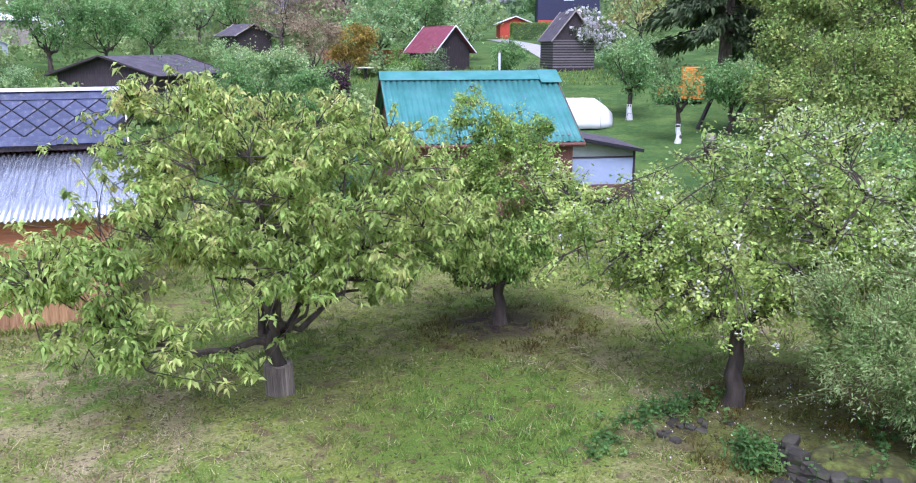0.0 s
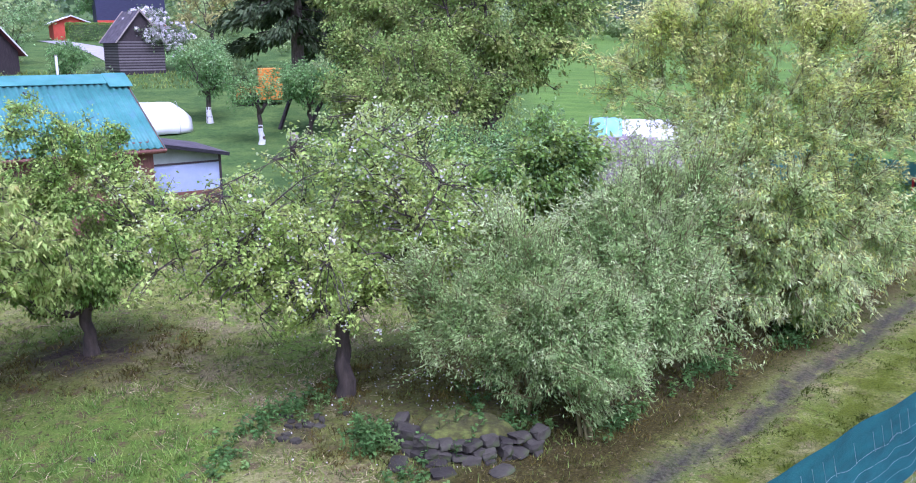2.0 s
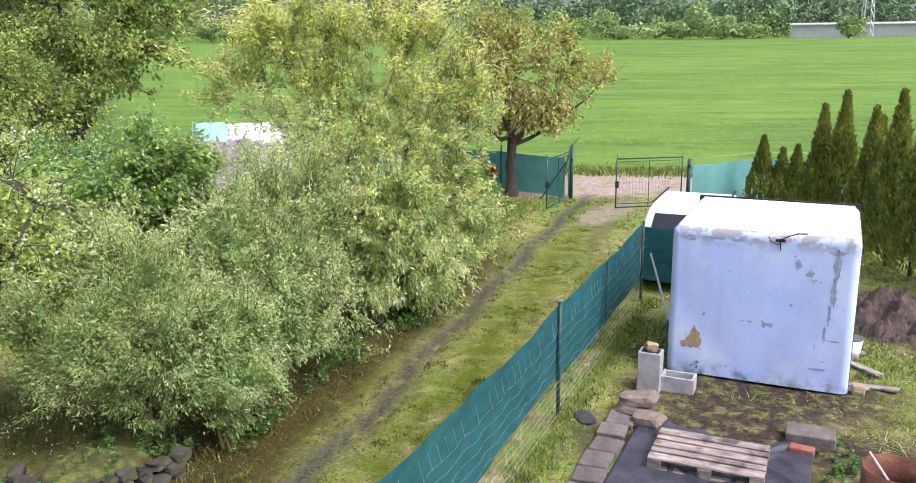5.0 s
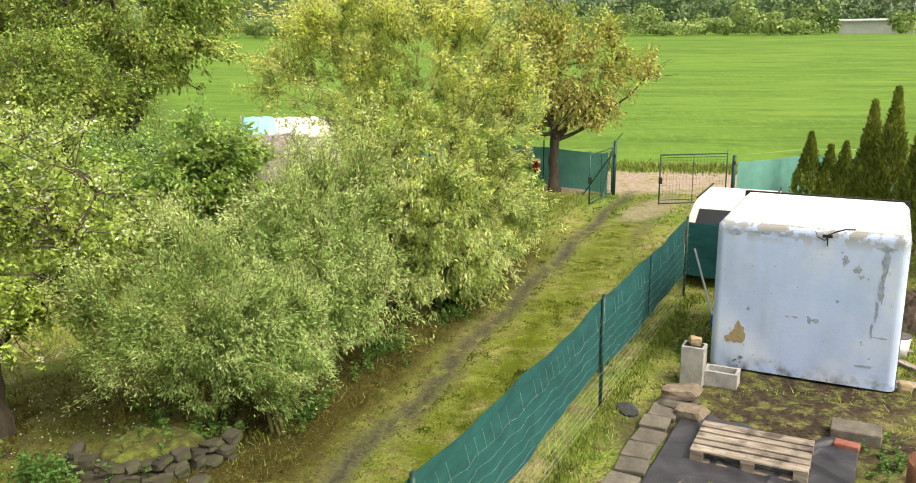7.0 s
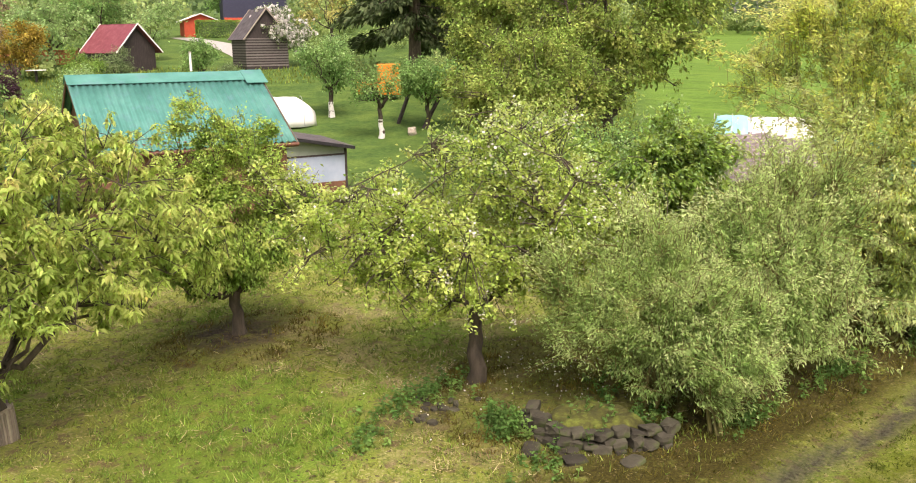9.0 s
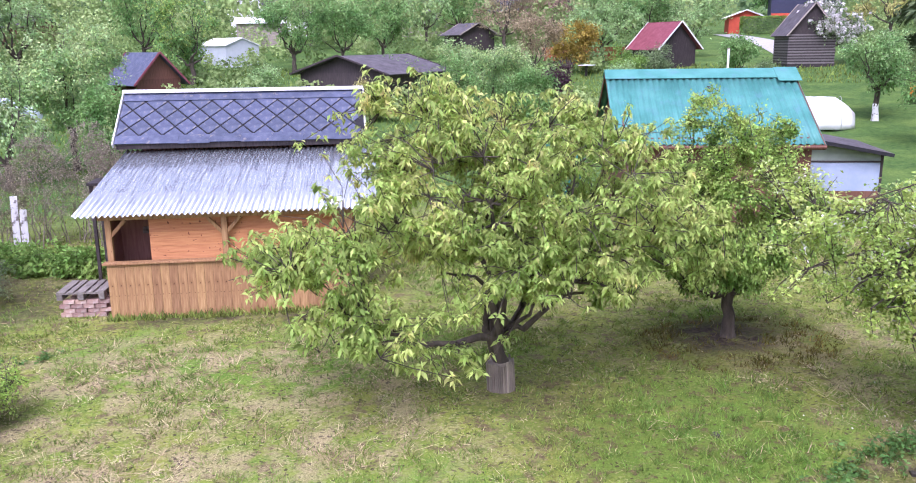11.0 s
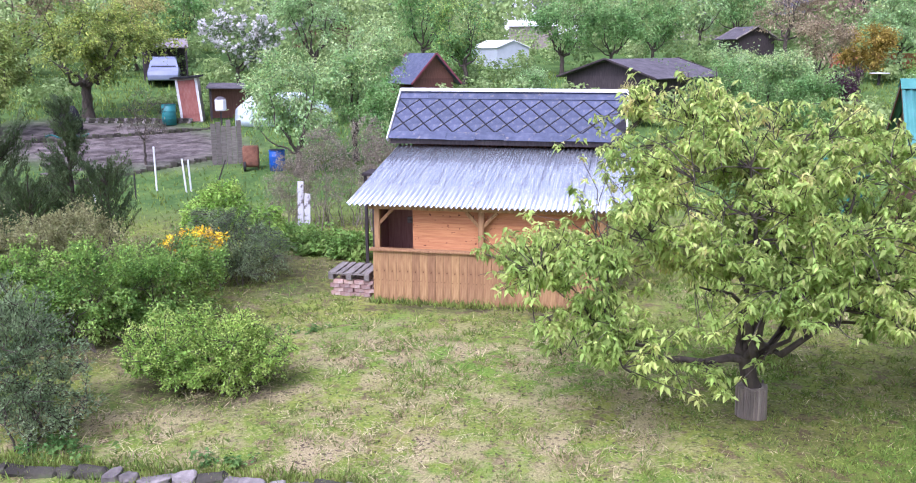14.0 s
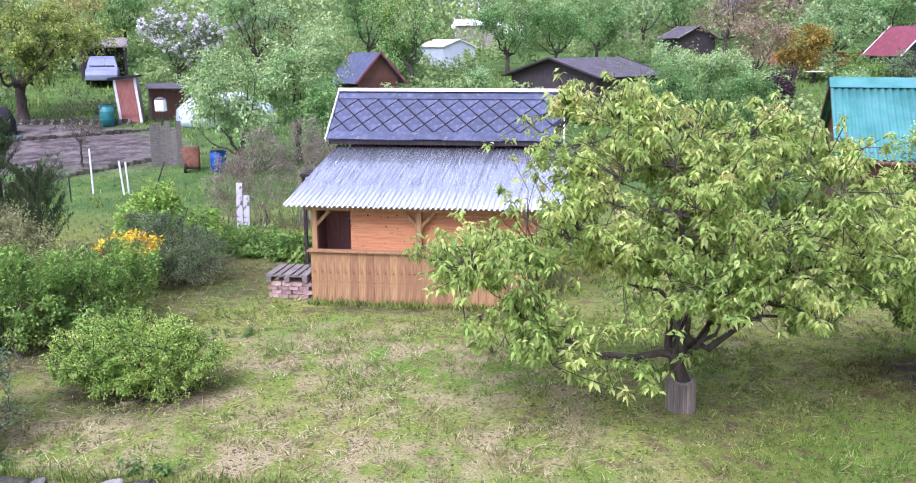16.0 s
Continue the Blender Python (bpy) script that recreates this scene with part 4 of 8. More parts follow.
# ---------------------------------------------------------------- garden shed with porch
def garden_shed():
    s = thing("garden_shed", "orange pine garden shed with metal-roofed porch and diamond-tiled roof", "shed", pose(-2.65, 14.89, 0, 0, 0, -6.5))
    W = 4.23
    parapet = part("parapet_frame", box(0.02, W - 0.02, 0.03, 0.07, 0.05, 0.93), M_PINE, s)
    n = 29
    w = W / n
    me = None
    for i in range(n):
        if me is None:
            b = part("board", box(0.001, w - 0.0015, 0, 0.028, -0.03, 0.945, 0.002), M_PINE, parapet)
            me = b.data
        else:
            b = new("board", me)
            b.parent = parapet
        b.location = (i * w, -0.004 * (i % 3 == 1), 0.004 * math.sin(i * 2.3))
    part("rail", box(-0.06, W + 0.06, -0.05, 0.12, 0.947, 0.985, 0.006), M_PINE, s)
    for u in (0.06, 1.98, 4.12):
        p = part("post", box(u - 0.05, u + 0.05, 0.09, 0.19, 0.0, 1.72, 0.006), M_PINE, s)
        for side in ((1,) if u < 1 else (-1,) if u > 4 else (-1, 1)):
            part("brace", beam((u + side * 0.03, 0.14, 1.42), (u + side * 0.28, 0.14, 1.69), 0.05, 0.06), M_PINE, s)
    part("front_beam", box(-0.1, W + 0.1, 0.08, 0.2, 1.70, 1.80, 0.006), M_PINE, s)
    panel = part("screen_frame", box(0.72, W, 0.26, 0.30, 0.95, 1.70), M_BROWN, s)
    h = 0.125
    for i in range(6):
        part("plank", box(0.70, W - 0.02, 0.225, 0.255, 0.95 + i * h, 0.95 + (i + 1) * h - 0.002, 0.0015), M_PINE_H, panel)
    # body behind the porch
    for x0, x1, y0, y1 in ((0, W, 3.3, 3.38), (0, W, 5.25, 5.33), (0, 0.08, 3.38, 5.25), (W - 0.08, W, 3.38, 5.25)):
        body = part("wall", box(x0, x1, y0, y1, 0, 2.75), M_BROWN, s)
    for u in (0, W - 0.08):
        g = slab([(u, 3.3, 2.75), (u, 5.33, 2.75), (u, 4.3, 3.5)], 0.08)
        part("gable", g, M_BROWN, body)
    part("floor_slab", box(0, W, 0.07, 3.3, 0.0, 0.06), M_CONCRETE, s)
    part("side_boarding", box(0.0, 0.03, 0.2, 3.3, 0.0, 1.75), M_PLUMWALL, s)
    part("partition", box(0.03, 0.95, 1.0, 1.04, 0.0, 1.9), M_PLUMWALL, s)
    part("hook_board", box(0.42, 0.60, 0.94, 0.995, 1.28, 1.40, 0.01), M_PALEWOOD, s)
    part("side_boarding", box(W - 0.03, W, 0.2, 3.3, 0.0, 1.9), M_BROWN, s)
    # porch roof: overlapping corrugated sheets
    zf, zb, vf, vb = 1.815, 2.52, -0.13, 3.28
    ln = math.hypot(vb - vf, zb - zf)
    tilt = math.degrees(math.atan2(zb - zf, vb - vf))
    for k in range(6):
        v, f = corrugated(0.86, ln, 0.095, 0.048)
        v[:, 0] += 0.13 * v[:, 1] / ln
        r = mesh_np("corrugated_sheet", v, f, M_ZINC, s, smooth=True)
        r.matrix_local = pose(-0.45 + 0.836 * k, vf, zf + 0.002 * (k % 2), tilt, 0, 0)
    for v_, z_ in ((0.9, 1.96), (1.9, 2.16), (2.9, 2.37)):
        part("purlin", box(-0.3, W + 0.2, v_, v_ + 0.06, z_, z_ + 0.05), M_BROWN, s)
    # main roof
    eave, ridge, ve, vr, u0, u1 = 2.68, 3.6, 3.08, 4.3, -0.52, 4.5
    sl = math.hypot(vr - ve, ridge - eave)
    tl = math.degrees(math.atan2(ridge - eave, vr - ve))
    front = part("roof_front", box(u0 + 0.02, u1 - 0.02, 0, sl, -0.03, 0), M_UNDER, s)
    front.matrix_local = pose(0, ve, eave, tl, 0, 0)
    rear = part("roof_back", box(u0, u1, 0, sl + 0.1, -0.03, 0.008), M_SLATE, s)
    rear.matrix_local = pose(u1 + u0, vr + (vr - ve), eave, tl, 0, 180)
    dx, dy = 0.452, 0.52

    def tile_mesh(shape):
        b = bmesh.new()
        top = [b.verts.new((x, y, 0.010 + 0.006 * (y < 0))) for x, y in shape]
        low = [b.verts.new((x, y, 0.002)) for x, y in shape]
        b.faces.new(top)
        for i in range(len(shape)):
            b.faces.new((top[i], low[i], low[(i + 1) % len(shape)], top[(i + 1) % len(shape)]))
        bmesh.ops.recalc_face_normals(b, faces=b.faces)
        me = bpy.data.meshes.new("tile")
        b.to_mesh(me)
        b.free()
        me.materials.append(M_SLATE)
        return me

    q = 0.905
    whole = tile_mesh([(0, -dy / 2 * q), (dx / 2 * q, 0), (0, dy / 2 * q), (-dx / 2 * q, 0)])
    left = tile_mesh([(0, -dy / 2 * q), (dx / 2 * q, 0), (0, dy / 2 * q)])
    right = tile_mesh([(0, -dy / 2 * q), (0, dy / 2 * q), (-dx / 2 * q, 0)])
    rows = 5
    y0 = 0.20
    span_ = u1 - u0 - 0.06
    cols = int(span_ / dx)
    for j in range(rows):
        for i in range(cols + 1):
            x = u0 + 0.03 + (i + (0.5 if j % 2 == 0 else 0.0)) * dx
            if x > u1 - 0.03 + 0.01:
                continue
            me = left if x < u0 + 0.1 else right if x > u1 - 0.1 else whole
            t = new("tile", me)
            t.parent = front
            t.location = (x, y0 + j * dy / 2, 0.0)
            t.rotation_euler = (0, 0, radians(0.6 * math.sin(i * 7.1 + j * 3.3)))
    for i in range(8):
        a, c = u0 + 0.03 + i * span_ / 8, u0 + 0.03 + (i + 1) * span_ / 8
        part("eave_strip", box(a, c - 0.004, -0.04 - 0.012 * (i % 3), 0.19, 0.020 + 0.004 * (i % 2), 0.030 + 0.004 * (i % 2)), M_SLATE, front)
        part("ridge_strip", box(a, c - 0.004, sl - 0.27, sl - 0.03, 0.020, 0.030), M_SLATE, front)
    part("ridge_board", beam((u0, vr - 0.03, ridge + 0.045), (u1, vr - 0.03, ridge + 0.045), 0.16, 0.07), M_WHITE, s, "white ridge capping")
    for u in (u0, u1):
        part("verge_trim", beam((u, ve - 0.05, eave - 0.04), (u, vr, ridge + 0.015), 0.03, 0.10), M_WHITE, s, "white verge trim")
        part("verge_trim", beam((u, vr, ridge + 0.015), (u, vr + vr - ve, eave - 0.04), 0.03, 0.10), M_WHITE, s, "white verge trim")
    # dark strip filling the gap below the main eave
    part("gutter_board", box(u0 + 0.05, u1 - 0.05, ve + 0.02, ve + 0.05, eave - 0.12, eave - 0.03), M_DARK, s)
    part("side_shelf", box(-0.85, -0.45, 2.2, 2.9, 1.98, 2.03), M_DARK, s)
    part("shelf_post", box(-0.82, -0.76, 2.25, 2.31, 0, 1.98), M_DARK, s)
    part("shelf_post", box(-0.82, -0.76, 2.8, 2.86, 0, 1.98), M_DARK, s)
    return s


garden_shed()


def gable_house(name, label, category, at, heading, width, depth, wall_h, rise, roof, wall, over=0.25, trim=None, open_front=False, group="", ridge_along=True):
    """A small gabled hut: the ridge runs along its width; at: the middle of its front foot."""
    h = thing(name, label, category, pose(*at, 0, 0, heading), group)
    w, d = width / 2, depth
    t = 0.08
    spans = [(-w, w, d - t, d), (-w, -w + t, t, d - t), (w - t, w, t, d - t)]
    spans += [(-w, -w + t, 0, t), (w - t, w, 0, t)] if open_front else [(-w, w, 0, t)]
    for x0, x1, y0, y1 in spans:
        part("wall" if x1 - x0 > t or y1 - y0 > t * 1.5 else "corner_post", box(x0, x1, y0, y1, -0.3, wall_h), wall, h)
    for u in (-w, w - t):
        g = bmesh.new()
        p = [(u, 0, wall_h), (u, d, wall_h), (u, d / 2, wall_h + rise)]
        a = [g.verts.new(x) for x in p]
        c = [g.verts.new((x[0] + t, x[1], x[2])) for x in p]
        g.faces.new(a)
        g.faces.new(c[::-1])
        for i in range(3):
            g.faces.new((a[i], a[(i + 1) % 3], c[(i + 1) % 3], c[i]))
        part("gable", g, wall, h)
    k = over * rise / (d / 2)
    e = wall_h - k
    for y0, y1 in ((-over, d / 2), (d + over, d / 2)):
        part("roof_slope", slab([(-w - over, y0, e + 0.06), (w + over, y0, e + 0.06), (w + over, y1, wall_h + rise + 0.06), (-w - over, y1, wall_h + rise + 0.06)], 0.05), roof, h)
    if trim:
        for u in (-w - over - 0.015, w + over + 0.015):
            for y0 in (-over, d + over):
                part("verge_trim", beam((u, y0, e + 0.05), (u, d / 2, wall_h + rise + 0.07), 0.03, 0.09), trim, h)
    return h


# ---------------------------------------------------------------- green-roofed shed and its annex
def green_shed():
    a, ang, W = Vector((8.62, 19.45, 0)), -17.5, 5.11
    s = thing("green_roofed_shed", "brown board shed under a steep teal corrugated roof", "shed", pose(a.x, a.y, 0, 0, 0, ang))
    ez, rz, run = 2.05, 3.76, 2.95
    v0, d = 0.25, 2 * run - 0.5
    wl = 2.2
    for x0, x1, y0, y1 in ((0.25, W - 0.25, v0, v0 + 0.08), (0.25, W - 0.25, v0 + d - 0.08, v0 + d), (0.25, 0.33, v0 + 0.08, v0 + d - 0.08), (W - 0.33, W - 0.25, v0 + 0.08, v0 + d - 0.08)):
        wall = part("wall", box(x0, x1, y0, y1, 0, wl), M_BROWN, s)
    for u in (0.25, W - 0.33):
        g = bmesh.new()
        p = [(u, v0, wl), (u, v0 + d, wl), (u, run, rz - 0.12)]
        q = [g.verts.new(x) for x in p]
        c = [g.verts.new((x[0] + 0.08, x[1], x[2])) for x in p]
        g.faces.new(q)
        g.faces.new(c[::-1])
        for i in range(3):
            g.faces.new((q[i], q[(i + 1) % 3], c[(i + 1) % 3], c[i]))
        part("gable", g, M_BROWN, s)
    sl = math.hypot(run, rz - ez)
    tl = math.degrees(math.atan2(rz - ez, run))
    for k in range(2):
        v, f = corrugated(W, sl - 0.25, 0.165, 0.055)
        r = mesh_np("corrugated_sheet", v, f, M_TEALROOF, s, smooth=True)
        r.matrix_local = pose(0, 0, ez, tl, 0, 0) if k == 0 else pose(W, 2 * run, ez, tl, 0, 180)
    cap = slab([(-0.02, run - 0.42, rz - 0.19), (W + 0.02, run - 0.42, rz - 0.19), (W + 0.02, run, rz + 0.045), (-0.02, run, rz + 0.045)], 0.012)
    slab([(-0.02, run, rz + 0.045), (W + 0.02, run, rz + 0.045), (W + 0.02, run + 0.42, rz - 0.19), (-0.02, run + 0.42, rz - 0.19)], 0.012, cap)
    part("ridge_capping", cap, M_TEALROOF, s)
    part("ridge_patch", slab([(W - 0.55, run - 0.62, rz - 0.27), (W + 0.06, run - 0.62, rz - 0.27), (W + 0.06, run + 0.02, rz + 0.065), (W - 0.55, run + 0.02, rz + 0.065)], 0.012), M_TEALROOF, s)
    part("fascia", box(0.0, W, 0.02, 0.05, ez - 0.14, ez - 0.02), M_BROWN, s)
    for u in (0.02, W - 0.02):
        for y in (0, 2 * run):
            part("verge_board", beam((u, y, ez - 0.08), (u, run, rz - 0.08), 0.03, 0.12), M_BROWN, s)
    part("gutter", rod((0, -0.03, ez - 0.06), (W, -0.03, ez - 0.07), 0.045), M_BROWN, s)
    return s


green_shed()



M_REED = ramp_mat("grey_reed", [(0.13, 0.11, 0.09), (0.24, 0.205, 0.165), (0.36, 0.31, 0.25)], scale=5, rough=0.9, stretch=(1, 1, 0.2), per_object=0.3)


# ---------------------------------------------------------------- trees and shrubs near the house
def near_trees():
    c = (2.95, 10.2, 0)
    lobes = [(-0.55, -0.1, 2.6, 1.55, 1.6, 0.95), (0.9, 0.0, 2.55, 1.6, 1.6, 0.95), (-1.5, -0.2, 3.45, 0.6, 0.6, 0.6), (-2.3, -0.3, 1.95, 1.1, 1.3, 0.55), (-1.9, -0.8, 1.25, 0.8, 0.6, 0.45), (1.8, -0.3, 1.85, 1.1, 1.0, 0.6),
             (-0.2, 0.1, 3.5, 1.0, 0.8, 0.5), (0.6, 0.1, 3.35, 0.9, 0.7, 0.5), (1.4, 0.1, 3.1, 0.8, 0.7, 0.45), (-2.35, -0.2, 3.05, 0.75, 0.6, 0.22), (-3.0, -0.4, 1.75, 0.5, 0.5, 0.3), (2.5, 0.2, 2.2, 0.9, 0.9, 0.55), (-1.2, -0.9, 0.85, 0.5, 0.4, 0.3),
             (0.1, -0.4, 1.0, 0.4, 0.25, 0.28), (-0.3, -0.8, 1.75, 1.3, 0.6, 0.45), (0.9, -0.9, 1.75, 0.9, 0.5, 0.45), (-1.65, -0.2, 3.85, 0.28, 0.28, 0.4), (-1.65, -0.2, 4.1, 0.16, 0.16, 0.25), (-0.75, -0.1, 3.75, 0.45, 0.45, 0.4), (0.5, 0.1, 3.65, 0.5, 0.5, 0.35)]
    cherry = tree("cherry_tree", "sweet cherry tree with young drooping leaves", c, lobes, 0.8, 0.115, M_CHERRY, M_BARK_D, leaves=58000, size=0.098, ratio=0.42, fine=True,
                  limbs=9, branches=130, twigs=1900, seed=3, droop=0.6, tip=M_CHERRY_TIP, tip_share=0.25, lean=(-0.1, 0.0), spread=0.25, spray=0.12, rosette=8, inner=0.5, shoots=0.1, clumps=165, clump_r=0.22, clump_flat=0.36, loose=0.12)
    # reed matting tied round the trunk
    rng = random.Random(4)
    guard = part("reed_guard", rod((0, 0, 0.0), (-0.02, 0, 0.40), 0.165, n=20), M_REED, cherry, "grey reed matting round the trunk")
    for i in range(38):
        a = 2 * math.pi * i / 38
        r = 0.172 + rng.uniform(0, 0.012)
        part("reed", rod((r * math.cos(a), r * math.sin(a), 0.0), (r * math.cos(a + 0.04) - 0.02, r * math.sin(a + 0.04), 0.41 + rng.uniform(-0.04, 0.05)), 0.014, n=5), M_REED, guard)
    c = (6.97, 11.25, 0)
    lobes = [(-0.2, 0, 1.9, 0.95, 0.95, 0.95), (0.15, 0, 2.6, 0.75, 0.75, 0.8), (-0.7, 0.2, 2.1, 0.9, 0.85, 0.8), (-0.55, 0.0, 3.45, 0.3, 0.3, 0.6), (0.0, 0.0, 3.4, 0.32, 0.32, 0.6), (0.4, 0.0, 3.2, 0.32, 0.32, 0.5), (-0.1, 0.0, 2.9, 0.7, 0.6, 0.5), (0.55, -0.2, 1.6, 0.8, 0.75, 0.6), (-0.3, 0.1, 1.25, 1.1, 1.0, 0.5), (-1.0, 0.4, 1.7, 0.7, 0.7, 0.6), (0.8, -0.5, 2.0, 0.6, 0.6, 0.6)]
    tree("pear_tree", "small upright fruit tree in dense fresh leaf", c, lobes, 0.75, 0.095, M_PEACH, M_BARK_D, leaves=46000, size=0.066, ratio=0.55, limbs=6, branches=80, twigs=1200, seed=5, spray=0.09, clumps=85, clump_r=0.16, loose=0.12, shoots=0.12, tip=M_APPLE, tip_share=0.2, lean=(-0.04, 0.0))
    c = (7.98, 7.12, 0)
    lobes = [(0, 0, 2.35, 1.5, 1.5, 1.1), (-1.15, 1.05, 2.2, 1.2, 1.1, 0.75), (1.0, -0.9, 2.45, 1.3, 1.2, 0.9), (0.3, -0.2, 3.3, 0.9, 0.9, 0.55), (-0.4, 0.3, 1.6, 1.4, 1.4, 0.5), (0.9, -0.9, 1.8, 1.2, 1.2, 0.5)]
    tree("apple_tree", "spreading old apple tree in blossom", c, lobes, 1.15, 0.105, M_APPLE, M_BARK_D, leaves=50000, size=0.064, ratio=0.6, limbs=8, branches=130, twigs=1800, seed=8, clumps=150, clump_r=0.19, clump_flat=0.6, clump_in=0.3, loose=0.15, rosette=7, spray=0.2, tip=M_WILLOW, tip_share=0.25, inner=0.5, blossom=2600, blossom_size=0.021, lean=(0.03, 0.03), droop=0.2)


near_trees()


def willows():
    kw = dict(bark=M_WITHE, ratio=0.3, stems=6, trunk_h=0.3, category="shrub", rise=0.1, spread=0.8, inner=0.4, spray=0.08, fill=0.03)
    tree("willow_shrub", "silvery green willow shrub beside the lane", (8.75, 4.5, 0),
         lobes=[(-0.15, 0.55, 1.7, 0.65, 0.6, 0.8), (0.1, -0.25, 1.2, 0.7, 0.65, 0.75), (-0.7, 0.9, 1.2, 0.6, 0.65, 0.7), (0.1, -0.7, 0.65, 0.65, 0.5, 0.5), (0.4, 0.2, 0.7, 0.9, 0.8, 0.7), (-0.5, 0.2, 1.5, 0.4, 0.4, 0.45), (0.2, 0.9, 2.0, 0.35, 0.35, 0.5), (-0.45, -0.5, 0.9, 0.4, 0.4, 0.4), (0.3, -0.9, 1.2, 0.3, 0.3, 0.4), (-0.1, 0.1, 2.1, 0.35, 0.35, 0.45), (-0.9, 1.2, 1.7, 0.35, 0.35, 0.45)],
         trunk_r=0.06, leaf=M_WILLOW_S, leaves=64000, size=0.060, limbs=10, branches=110, twigs=1500, seed=21, tip=M_WILLOW, tip_share=0.2, shoots=0.2, withes=80, withe_len=0.4, clumps=110, clump_r=0.15, clump_in=0.3, loose=0.2, droop=0.0, **kw)
    tree("willow_shrub", "dense green willow shrub beside the lane", (10.9, 4.3, 0),
         lobes=[(0, 0, 1.4, 1.2, 1.0, 1.1), (0.3, -0.7, 0.9, 1.2, 0.8, 0.8), (-0.4, 0.5, 2.0, 0.8, 0.8, 0.7), (1.0, -0.1, 1.9, 1.0, 0.9, 0.9), (-0.5, 0.2, 0.7, 1.2, 1.0, 0.6), (-0.9, 0.3, 1.9, 0.5, 0.5, 0.6), (0.3, 0.2, 2.6, 0.5, 0.5, 0.6), (1.2, -0.6, 2.5, 0.5, 0.5, 0.7), (-0.9, -0.4, 1.4, 0.5, 0.5, 0.5), (1.6, 0.2, 1.3, 0.7, 0.6, 0.8)],
         trunk_r=0.06, leaf=M_WILLOW_S, leaves=42000, size=0.08, limbs=9, branches=110, twigs=1400, seed=22, tip=M_WILLOW, tip_share=0.25, shoots=0.2, withes=80, withe_len=0.45, clumps=120, clump_r=0.2, clump_in=0.3, loose=0.2, droop=0.0, **kw)
    tree("willow_tree", "tall bushy yellow-green willow of many stems", (13.6, 3.75, 0),
         lobes=[(0.1, 0, 2.0, 1.55, 1.45, 1.4), (0.3, -1.1, 1.3, 1.5, 0.9, 1.1), (1.0, -1.0, 2.2, 1.0, 0.8, 1.1), (0.6, 0.9, 3.7, 0.8, 0.95, 1.0), (0.3, -0.8, 3.7, 0.8, 0.75, 1.0), (0.5, 0.1, 4.1, 0.6, 0.6, 0.9), (0.1, 1.2, 1.4, 1.1, 0.9, 0.9), (0.9, 1.2, 4.5, 0.4, 0.5, 0.7), (0.0, 0.4, 0.9, 1.7, 1.3, 0.8), (0.2, -0.7, 0.6, 1.5, 1.1, 0.7), (0.5, -1.3, 0.9, 1.2, 0.8, 0.9), (-0.2, 1.0, 0.6, 1.2, 0.9, 0.6), (-0.9, -0.4, 2.6, 0.5, 0.5, 0.6), (-0.6, 0.6, 3.0, 0.5, 0.5, 0.6), (-0.5, -1.2, 2.3, 0.5, 0.5, 0.6), (0.9, -1.9, 3.4, 0.7, 0.65, 1.1), (1.2, -1.7, 2.0, 0.9, 0.7, 1.0), (0.9, -1.5, 2.9, 0.9, 0.7, 0.8), (0.2, 0.5, 4.6, 0.6, 0.6, 0.6), (-0.1, 1.6, 3.8, 0.7, 0.7, 0.8), (0.3, 0.0, 4.9, 0.6, 0.7, 0.5), (0.4, -0.6, 4.6, 0.6, 0.6, 0.6), (1.3, -1.9, 1.1, 0.8, 0.6, 0.8), (0.3, 0.2, 3.1, 1.2, 1.3, 0.9), (0.3, -1.0, 4.7, 0.5, 0.6, 0.7), (-0.2, 1.2, 4.7, 0.5, 0.5, 0.6), (0.2, -0.5, 2.6, 1.3, 1.2, 0.8)],
         trunk_r=0.10, leaf=M_WILLOW, leaves=112000, size=0.098, limbs=14, branches=190, twigs=2400, seed=23, tip=M_WILLOW_Y, tip_share=0.35, shoots=0.18, withes=200, withe_len=0.6, clumps=240, clump_r=0.23, clump_in=0.15, loose=0.3, droop=0.1, **kw)
    tree("undergrowth_bush", "dark green undergrowth at the willow's foot", (14.9, 2.7, 0),
         lobes=[(0, 0, 0.6, 0.9, 0.6, 0.7), (-0.8, 0.1, 0.5, 0.7, 0.5, 0.5)], trunk_r=0.03, leaf=M_HEDGE, leaves=6000, size=0.11, limbs=5, branches=30, twigs=260, seed=24,
         **{**kw, "ratio": 0.5})


willows()


